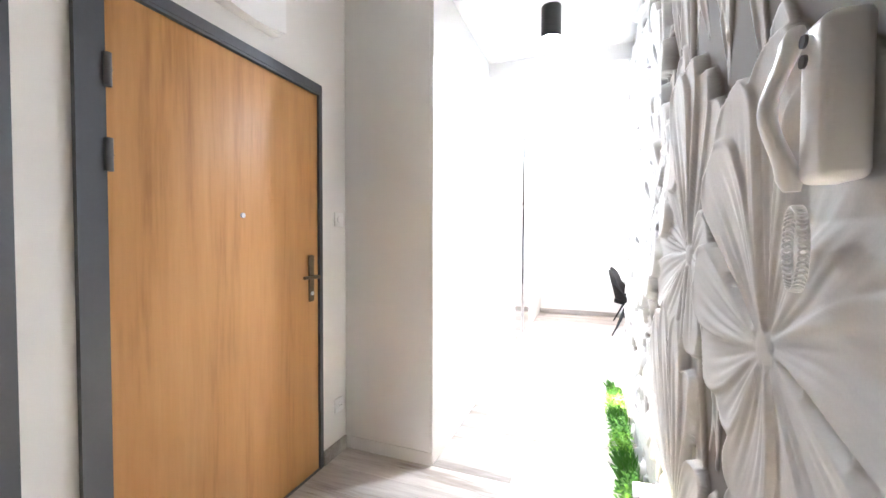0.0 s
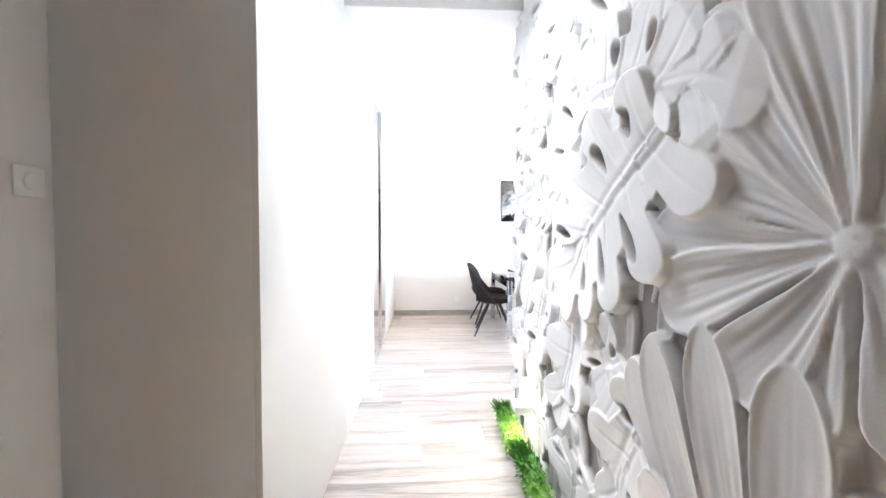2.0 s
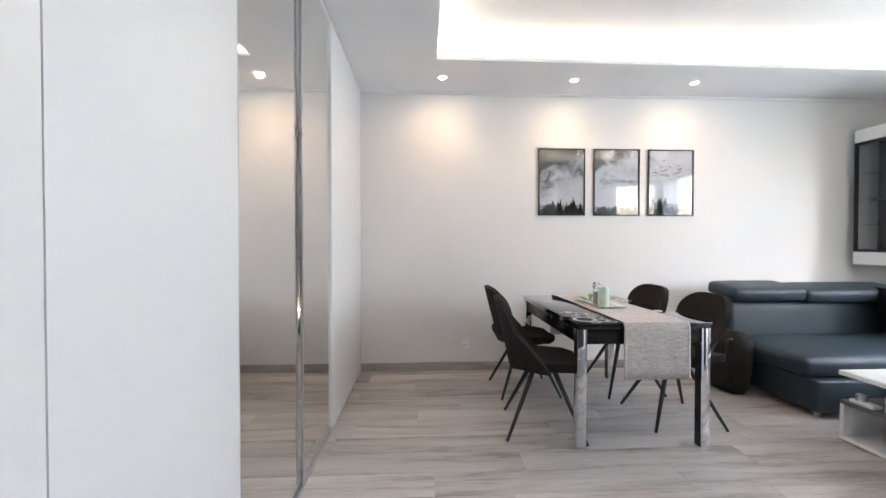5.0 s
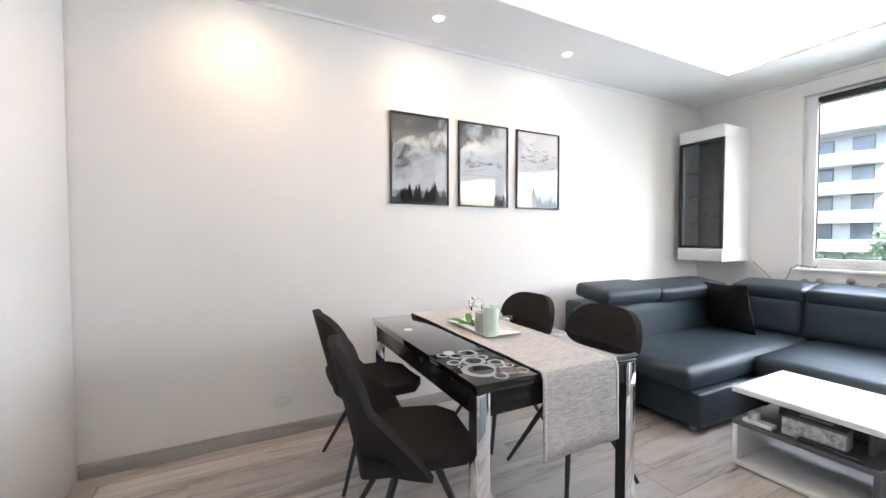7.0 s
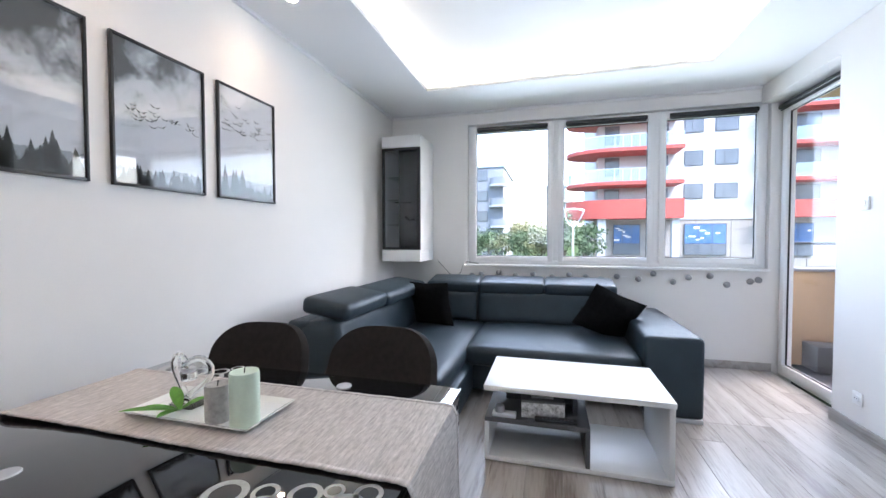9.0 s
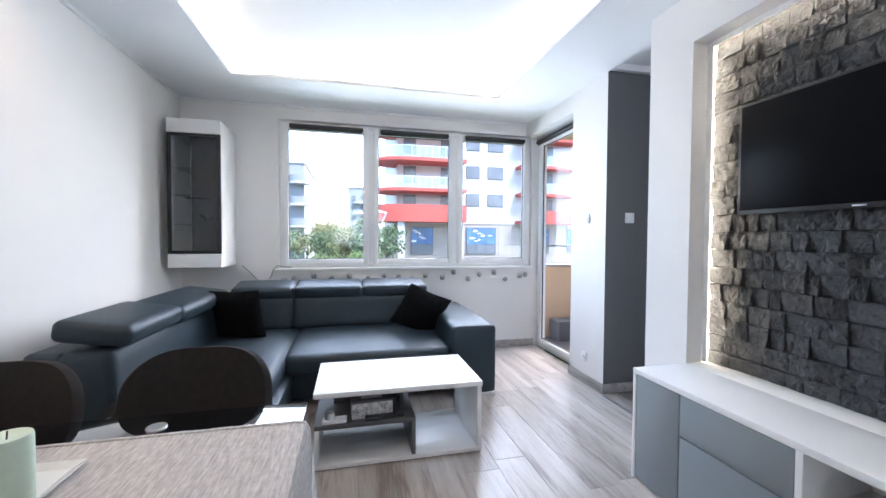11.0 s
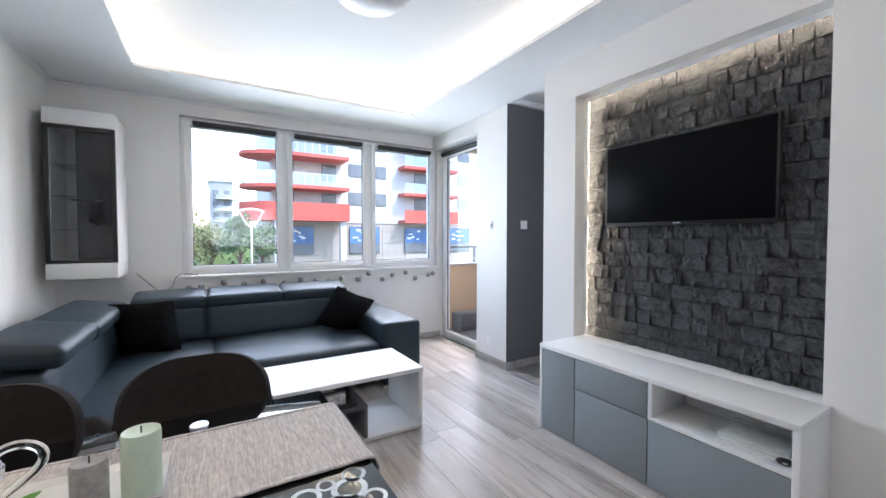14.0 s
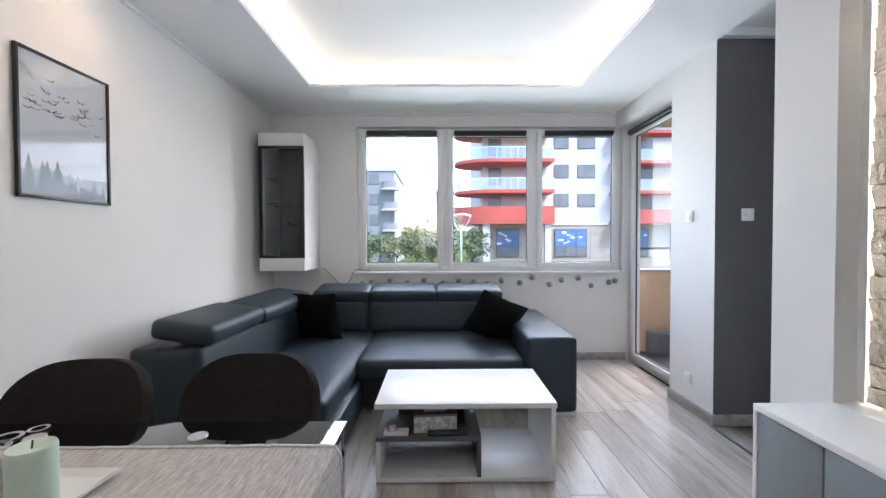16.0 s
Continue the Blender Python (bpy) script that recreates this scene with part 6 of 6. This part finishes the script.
BARK = material("bark", (0.10, 0.075, 0.055), 0.9, vary=0.3, scale=12, bump=0.1)
CROWNA = material("green_foliage", (0.06, 0.10, 0.035), 0.7, vary=0.4, scale=2)
CROWNB = material("yellow_green_foliage", (0.13, 0.135, 0.05), 0.7, vary=0.4, scale=2)
GZ = -1.6
structure(boxes("ground", [(4.95, -400, GZ - 0.3, 900, 500, GZ)], LAWN), "grass and planted ground outside", "ground")
structure(boxes("road", [(14, -300, GZ - 0.1, 24, 300, GZ + 0.02)], ASPHALT), "asphalt street outside", "road")
structure(boxes("pavement", [(24, -300, GZ - 0.1, 30, 300, GZ + 0.12), (11.5, -300, GZ - 0.1, 14, 300, GZ + 0.12)], material("paving", (0.32, 0.31, 0.30), 0.85, vary=0.12, scale=1.0)), "grey paved footway", "pavement")


def balcony():
    e = thing("balcony", "small balcony with a tan parapet and dark tiled floor", "balcony")
    bx("floor_slab", (3.3, 1.0, -0.25, 5.10, 3.10, -0.03), BTILE, e)
    bx("parapet", (4.95, 1.0, -0.03, 5.08, 3.10, 0.91), TAN, e, 0.004, "tan rendered parapet")
    bx("parapet_cap", (4.92, 1.0, 0.91, 5.11, 3.10, 0.94), STEEL, e, 0.003)
    bx("end_wall", (3.3, 1.0, -0.03, 4.95, 1.12, 0.91), TAN, e, 0.004)
    for y in (1.1, 1.75, 2.4, 3.0):
        bx("rail_post", (5.0, y - 0.015, 0.94, 5.03, y + 0.015, 1.17), DARKSTEEL, e, 0.002)
    bx("hand_rail", (4.99, 1.0, 1.17, 5.04, 3.10, 1.20), DARKSTEEL, e, 0.004, "dark metal handrail")
    bx("upper_slab", (3.3, 1.0, 2.64, 5.10, 3.10, 2.85), TAN, e, 0.0, "underside of the balcony above")
    bx("floor_box", (4.70, 2.35, -0.03, 4.945, 2.86, 0.22), DARKGREY, e, 0.01, "grey storage step")


balcony()


def far_window(parent, x, y, z, w, h, mat=FARGLASS):
    wd = bx("window", (x - 0.06, y - w / 2, z, x + 0.02, y + w / 2, z + h), DARKSTEEL, parent)
    bx("pane", (x - 0.075, y - w / 2 + 0.06, z + 0.06, x - 0.055, y + w * 0.1, z + h - 0.06), mat, wd)
    bx("pane", (x - 0.075, y + w * 0.1 + 0.05, z + 0.06, x - 0.055, y + w / 2 - 0.06, z + h - 0.06), mat, wd)


def red_balcony_house():
    e = thing("apartment_building", "white apartment building with curved red balconies", "building", kind="structure")
    X = 36.0
    bx("wall", (X, -34, 2.7, X + 14, 1.3, 17.5), RENDERW, e)
    bx("ground_storey", (X + 0.15, -34, GZ, X + 14, 1.6, 2.7), BEIGE, e, 0.0, "beige stone ground storey")
    bx("roof", (X - 0.3, -34.3, 17.5, X + 14, 1.6, 17.9), STEEL, e)
    for k in range(14):
        for z in (-0.9, 0.2, 1.3, 2.4):
            bx("stone_course", (X + 0.1, -33.6 + k * 2.5, z - 0.5, X + 0.15, -33.6 + k * 2.5 + 2.44, z + 0.54), BEIGE, e)
    # balconies: half-round at one end
    def slab(nm, z0, z1, out, mat, grow=0.0, inner=None):
        bm = bmesh.new()
        pts = [(X + 0.02, -4.6), (X - out - grow, -4.6), (X - out - grow, 0.4)]
        n = 18
        cx, cy, r = X, 0.4, out + grow
        for i in range(1, n + 1):
            a = math.pi + (-math.pi * 0.75) * i / n
            pts.append((cx + r * math.cos(a), cy + (r * 1.45) * math.sin(a)))
        pts.append((X + 2.2, 0.4))
        lo, hi = [bm.verts.new((*p, z0)) for p in pts], [bm.verts.new((*p, z1)) for p in pts]
        m = len(pts)
        if inner is None:
            bm.faces.new(lo)
            bm.faces.new(hi)
            rng = range(m)
        else:
            rng = range(1, m - 2)
        for j in rng:
            bm.faces.new((lo[j], lo[(j + 1) % m], hi[(j + 1) % m], hi[j]))
        return part(nm, bm, mat, e)
    for i, z in enumerate((2.74, 5.40, 8.05, 10.7, 13.35)):
        slab("balcony_slab", z, z + 0.28, 2.4, REDP)
        if i == 0:
            slab("balcony_parapet", z + 0.28, z + 1.5, 2.4, REDP, 0.02, 1)
        else:
            slab("balcony_glass", z + 0.28, z + 1.25, 2.3, RAILGLASS, 0.0, 1)
            slab("balcony_handrail", z + 1.25, z + 1.31, 2.32, STEEL, 0.0, 1)
            for k in range(9):
                bx("rail_post", (X - 2.36, -4.5 + k * 0.6, z + 0.28, X - 2.31, -4.46 + k * 0.6, z + 1.25), STEEL, e)
        far_window(e, X, 0.2, z + 1.0, 1.15, 1.55)
        far_window(e, X, -3.4, z + 1.0, 1.3, 1.55)
        for y, w in ((-5.9, 1.35), (-8.2, 1.6), (-18.2, 1.5), (-21.0, 1.1), (-30.0, 1.1)):
            far_window(e, X, y, z + 1.62, w, 1.2)
        bx("loggia_slab", (X - 1.6, -16.5, z, X, -10.3, z + 0.28), REDP, e)
        bx("loggia_rail", (X - 1.6, -16.5, z + 0.28, X - 1.55, -10.3, z + 1.25), REDP if i == 0 else RAILGLASS, e)
        far_window(e, X, -13.2, z + 0.8, 2.2, 1.7)
        bx("loggia_slab", (X - 1.6, -28.5, z, X, -22.6, z + 0.28), REDP, e)
        bx("loggia_rail", (X - 1.6, -28.5, z + 0.28, X - 1.55, -22.6, z + 1.25), REDP if i == 0 else RAILGLASS, e)
        far_window(e, X, -25.4, z + 0.8, 2.2, 1.7)
    for y, w in ((-1.0, 2.1), (-6.8, 3.0), (-12.5, 3.0), (-17.5, 3.0), (-24.0, 3.0)):
        sh = bx("shop_window", (X - 0.02, y - w / 2, -0.2, X + 0.05, y + w / 2, 2.35), DARKSTEEL, e)
        for k in range(3):
            a = y - w / 2 + 0.06 + k * (w - 0.06) / 3
            bx("shop_pane", (X - 0.04, a, 0.75, X - 0.02, a + (w - 0.06) / 3 - 0.06, 2.28), BLUEFILM, sh, 0.0, "blue printed shop glass")
            bx("shop_pane", (X - 0.04, a, -0.15, X - 0.02, a + (w - 0.06) / 3 - 0.06, 0.70), FARGLASS, sh)
        rnd = random.Random(int(y * 10))
        for _ in range(7):
            u, v = rnd.uniform(-w / 2 + 0.2, w / 2 - 0.5), rnd.uniform(0.9, 2.0)
            bx("shop_lettering", (X - 0.05, y + u, v, X - 0.041, y + u + rnd.uniform(0.15, 0.5), v + rnd.uniform(0.08, 0.2)), PVC, sh)
    bx("entrance_pillar", (X - 2.0, 0.9, GZ, X - 1.4, 1.5, 2.74), RENDERW, e)
    bx("entrance_pillar", (X - 2.0, -4.4, GZ, X - 1.5, -3.9, 2.74), RENDERW, e)


red_balcony_house()


def grey_house(x, y, w, h, name_label, mat):
    e = thing("apartment_building", name_label, "building", kind="structure")
    bx("wall", (x, y - w / 2, GZ, x + 14, y + w / 2, h), mat, e)
    bx("roof", (x - 0.3, y - w / 2 - 0.3, h, x + 14, y + w / 2 + 0.3, h + 0.4), STEEL, e)
    z = 0.6
    while z < h - 1.6:
        for k in range(int(w / 2.4)):
            far_window(e, x, y - w / 2 + 1.3 + k * 2.4, z, 1.2, 1.3)
        bow("balcony_slab", x, y - w / 2 - 0.6, y + w * 0.3, z - 0.95, z - 0.55, 2.4, RENDERW, e)
        bow("balcony_parapet", x, y - w / 2 - 0.4, y + w * 0.28, z - 0.55, z + 0.15, 2.1, RENDERG, e)
        bx("balcony", (x + 0.6, y - w / 2 - 1.8, z - 0.9, x + 3.6, y - w / 2, z - 0.65), RENDERW, e)
        bx("balcony_rail", (x + 0.6, y - w / 2 - 1.8, z - 0.65, x + 3.6, y - w / 2 - 1.74, z + 0.3), RENDERW, e)
        bx("balcony_rail", (x + 0.6, y - w / 2 - 1.74, z - 0.65, x + 0.66, y - w / 2, z + 0.3), RENDERW, e)
        z += 2.75


def bow(name, x, y0, y1, z0, z1, out, mat, parent):
    """A bow-fronted slab: half an ellipse standing out from a wall towards the street."""
    bm = bmesh.new()
    n = 20
    c, r = (y0 + y1) / 2, (y1 - y0) / 2
    pts = [(x - out * abs(math.sin(math.pi * i / n)) ** 0.7, c - r * math.cos(math.pi * i / n)) for i in range(n + 1)]
    lo, hi = [bm.verts.new((p, q, z0)) for p, q in pts], [bm.verts.new((p, q, z1)) for p, q in pts]
    bm.faces.new(lo[::-1])
    bm.faces.new(hi)
    for i in range(n + 1):
        j = (i + 1) % (n + 1)
        bm.faces.new((lo[i], lo[j], hi[j], hi[i]))
    return part(name, bm, mat, parent)


def bow_house():
    e = thing("apartment_building", "white and blue-grey apartment building with round balconies", "building", kind="structure")
    X = 52.0
    bx("wall", (X, 11.2, GZ, X + 14, 15.3, 10.6), RENDERG, e, 0.0, "blue-grey rendered end wall")
    bx("wall", (X - 0.4, 15.3, GZ, X + 14, 34.0, 11.0), RENDERW, e)
    bx("roof", (X - 0.2, 11.0, 10.6, X + 14, 15.3, 10.9), STEEL, e)
    bow("roof", X - 0.4, 16.2, 33.8, 11.0, 11.5, 2.6, RENDERW, e)
    for k in range(4):
        z = 0.2 + 2.7 * k
        far_window(e, X, 13.9, z + 0.5, 1.3, 1.4)
        bow("balcony", X, 10.4, 13.0, z - 0.35, z - 0.1, 1.6, RENDERW, e)
        bow("balcony_parapet", X, 10.5, 12.9, z - 0.1, z + 0.75, 1.5, RENDERG, e)
        bow("balcony", X - 0.4, 18.0, 27.5, z - 0.4, z + 0.75, 2.2, RENDERW, e)
        for y in (19.4, 22.2, 25.0):
            far_window(e, X - 0.4, y, z + 0.4, 1.5, 1.9)
        if k in (1, 2):
            far_window(e, X - 0.4, 16.6, z - 0.4, 0.6, 2.6)


grey_house(110, 3.6, 5.0, 15.0, "distant white terraced apartment building", RENDERG)


bow_house()

tw = thing("office_tower", "distant blue glass office tower", "building", kind="structure")
bx("core", (121, -75, GZ, 140, -50, 32), TOWER, tw)
for k in range(12):
    bx("floor_band", (120.7, -75.2, 1.0 + k * 2.6, 121.2, -49.8, 1.5 + k * 2.6), RENDERW, tw)
for k in range(11):
    bx("mullion", (120.75, -75 + k * 2.5, GZ, 121.1, -74.7 + k * 2.5, 32), RENDERW, tw)


def tree(at, height, spread, leaf_mat, seed, label, leaves=1100):
    e = thing("tree", label, "tree", at)
    rnd = random.Random(seed)
    bm = bmesh.new()
    top = height * 0.45
    tube(bm, (0, 0, 0), (0.05, 0.03, top), height * 0.028, height * 0.016, 9)
    tips = []
    for i in range(9):
        a, t = i * 2.4 + rnd.uniform(-0.3, 0.3), rnd.uniform(0.55, 1.0)
        b = Vector((math.cos(a) * spread * rnd.uniform(0.4, 0.75), math.sin(a) * spread * rnd.uniform(0.4, 0.75), top + height * rnd.uniform(0.08, 0.5)))
        tube(bm, (0.03, 0.02, top * t), b, height * 0.011, height * 0.004, 6)
        tips.append(b)
    tips.append(Vector((0, 0, height * 0.92)))
    part("trunk", bm, BARK, e, smooth=True)
    bm = bmesh.new()
    for _ in range(leaves):
        c = rnd.choice(tips)
        d = Vector((rnd.gauss(0, 1), rnd.gauss(0, 1), rnd.gauss(0, 0.8)))
        p = c + d * spread * 0.24
        p.z = max(p.z, height * 0.12)
        s = rnd.uniform(0.10, 0.2) * (height / 5) ** 0.5
        u = Vector((rnd.uniform(-1, 1), rnd.uniform(-1, 1), rnd.uniform(-1, 1))).normalized()
        v = u.orthogonal().normalized()
        bm.faces.new([bm.verts.new(p + q) for q in (u * s, v * s * 0.6, -u * s, -v * s * 0.6)])
    tagged(part("crown", bm, leaf_mat, e), kind="stuff")


for at, h, sp, mt, sd in (((27.5, 4.3, GZ), 3.9, 1.15, CROWNA, 1), ((40, 9.6, GZ), 2.7, 1.6, CROWNB, 3), ((46, 12.2, GZ), 3.1, 1.8, CROWNA, 4), ((62, 10.0, GZ), 4.2, 2.6, CROWNB, 5), ((27, 10.6, GZ), 3.1, 1.3, CROWNA, 6),
                              ((75, 7.0, GZ), 4.8, 3.2, CROWNB, 7), ((31.5, 2.6, GZ), 3.3, 1.5, CROWNA, 12), ((32.0, 5.9, GZ), 2.9, 1.5, CROWNB, 13), ((36.0, 7.4, GZ), 3.0, 1.6, CROWNA, 14), ((24, 18.5, GZ), 3.1, 1.5, CROWNA, 8), ((90, 12.0, GZ), 5.4, 4.0, CROWNA, 9), ((30, 26.0, GZ), 3.6, 2.0, CROWNA, 10), ((38, 34.0, GZ), 4.5, 2.2, CROWNB, 11)):
    tree(at, h * 1.12, sp, mt, sd, "leafy street tree with a loose uneven crown" if mt is CROWNA else "yellowing street tree with a loose crown")

rnd = random.Random(21)
bm = bmesh.new()
for _ in range(5200):
    p = Vector((rnd.uniform(30.2, 33.5), rnd.uniform(2.2, 40), GZ + abs(rnd.gauss(0, 0.62)) * (1 + 0.5 * math.sin(_ * 0.7))))
    s = rnd.uniform(0.08, 0.2)
    u = Vector((rnd.uniform(-1, 1), rnd.uniform(-1, 1), rnd.uniform(-1, 1))).normalized()
    v = u.orthogonal().normalized()
    bm.faces.new([bm.verts.new(p + q) for q in (u * s, v * s * 0.7, -u * s, -v * s * 0.7)])
tagged(part("hedge", bm, CROWNA), "low mixed green hedge along the street", "hedge", kind="stuff")
bm = bmesh.new()
for _ in range(6500):
    p = Vector((rnd.uniform(150, 190), rnd.uniform(-10, 120), GZ + abs(rnd.gauss(0, 3.4))))
    s = rnd.uniform(0.6, 1.4)
    u = Vector((rnd.uniform(-1, 1), rnd.uniform(-1, 1), rnd.uniform(-1, 1))).normalized()
    v = u.orthogonal().normalized()
    bm.faces.new([bm.verts.new(p + q) for q in (u * s, v * s * 0.7, -u * s, -v * s * 0.7)])
tagged(part("far_woods", bm, CROWNB), "distant yellow-green belt of trees", "woods", kind="stuff")


def street_lamp(x, y):
    e = thing("street_lamp", "slim grey street lamp with splayed arms and a curved light bar", "street lamp", (x, y, GZ))
    bm = bmesh.new()
    tube(bm, (0, 0, 0), (0, 0, 3.5), 0.07, 0.05, 12)
    part("pole", bm, STEEL, e, smooth=True)
    for s in (-1, 1):
        bm = bmesh.new()
        pv = Vector((0, 0, 3.5))
        for i in range(1, 9):
            t = i / 8
            q = Vector((0, s * 0.62 * t ** 0.8, 3.5 + 0.95 * t ** 1.3))
            tube(bm, pv, q, 0.032, seg=8)
            pv = q
        part("arm", bm, STEEL, e, smooth=True)
    bm = bmesh.new()
    pv = Vector((0, -0.62, 4.45))
    for i in range(1, 11):
        t = -1 + 2 * i / 10
        q = Vector((0, 0.62 * t, 4.45 + 0.12 * (1 - t * t)))
        tube(bm, pv, q, 0.05, seg=8)
        pv = q
    part("lamp_head", bm, STEEL, e, "slim curved light bar", smooth=True)


street_lamp(25.0, 3.9)


# ---- stone cladding in the television niche ----
rnd = random.Random(17)
cl = thing("stone_cladding", "rough dark grey split-stone cladding in the niche", "stone wall", kind="structure")
bx("mortar", (0.666, 3.4205, 0.561, 2.034, 3.438, 2.3515), material("dark_mortar", (0.05, 0.05, 0.052), 0.9, vary=0.2), cl)
variants = []
for k in range(18):
    bm = bmesh.new()
    nx, nz = 6, 4
    g = {}
    tilt, tip = rnd.uniform(-0.35, 0.35), rnd.uniform(-0.3, 0.3)
    cut = rnd.uniform(-0.3, 0.3)
    for i in range(nx + 1):
        for j in range(nz + 1):
            u, v = i / nx - 0.5, j / nz - 0.5
            edge = i in (0, nx) or j in (0, nz)
            d = 0.62 + tilt * u + tip * v + (0.25 * abs(u * 0.8 + v * 0.6 - cut)) + rnd.uniform(-0.09, 0.09)
            d = max(0.35, min(1.0, d)) - (0.07 if edge else 0)
            g[i, j] = bm.verts.new((u * 0.985 + (0 if edge else rnd.uniform(-0.05, 0.05)), d, v * 0.975 + (0 if edge else rnd.uniform(-0.06, 0.06))))
    for i in range(nx):
        for j in range(nz):
            q = [g[i, j], g[i + 1, j], g[i + 1, j + 1], g[i, j + 1]]
            if (i + j + k) % 2:
                bm.faces.new((q[0], q[1], q[2])), bm.faces.new((q[0], q[2], q[3]))
            else:
                bm.faces.new((q[0], q[1], q[3])), bm.faces.new((q[1], q[2], q[3]))
    ring = [g[i, 0] for i in range(nx + 1)] + [g[nx, j] for j in range(1, nz + 1)] + [g[i, nz] for i in range(nx - 1, -1, -1)] + [g[0, j] for j in range(nz - 1, 0, -1)]
    back = [bm.verts.new((v.co.x, 0.0, v.co.z)) for v in ring]
    for a in range(len(ring)):
        b = (a + 1) % len(ring)
        bm.faces.new((ring[a], ring[b], back[b], back[a]))
    me = bpy.data.meshes.new("stone")
    bmesh.ops.recalc_face_normals(bm, faces=bm.faces)
    bm.to_mesh(me)
    bm.free()
    me.materials.append(STONE)
    variants.append(me)
rows = 19
rh = (2.350 - 0.564) / rows
for r in range(rows):
    x = 0.668
    while x < 2.03:
        w = rnd.choice((0.055, 0.07, 0.08, 0.09, 0.10, 0.115, 0.135))
        if 2.032 - (x + w) < 0.06:
            w = 2.032 - x
        o = new("stone", variants[rnd.randrange(18)])
        o.parent = cl
        o.location = (x + w / 2, 3.437, 0.564 + rh * (r + 0.5))
        o.scale = (w - rnd.uniform(0.001, 0.005), rnd.uniform(0.040, 0.066), rh - rnd.uniform(0.001, 0.004))
        x += w

# ---- floor planks ----
PW, PL = 0.192, 1.285
base = {}
rnd = random.Random(4)


def lay_planks(xa, xb, y, w):
    x = xa - rnd.uniform(0.0, 1.0) * PL
    while x < xb:
        a, b = max(x, xa), min(x + PL, xb)
        if b - a > 0.02:
            key = (round(b - a, 2), round(w, 3))
            if key not in base:
                bm = bmesh.new()
                L, W, c = b - a - 0.0012, w - 0.0010, 0.0016
                lv = [(0, -0.0115), (0, -0.0012), (c, 0.0)]
                loops = [[bm.verts.new(p) for p in ((q, q, z), (L - q, q, z), (L - q, W - q, z), (q, W - q, z))] for q, z in lv]
                for p, q in zip(loops, loops[1:]):
                    for j in range(4):
                        bm.faces.new((p[j], p[(j + 1) % 4], q[(j + 1) % 4], q[j]))
                bm.faces.new(loops[-1])
                me = bpy.data.meshes.new("plank")
                bm.to_mesh(me)
                bm.free()
                me.materials.append(FLOORWOOD)
                base[key] = me
            o = new("plank", base[key])
            o.parent = floor
            o.location = (a, y, 0.0)
        x += PL


y = -0.548
while y < 7.05:
    w = min(PW, 7.053 - y)
    if y + w <= 3.44:
        lay_planks(-1.283, 0.404, y, w)
    else:
        lay_planks(-0.745, 4.548, y, w)
    y += PW
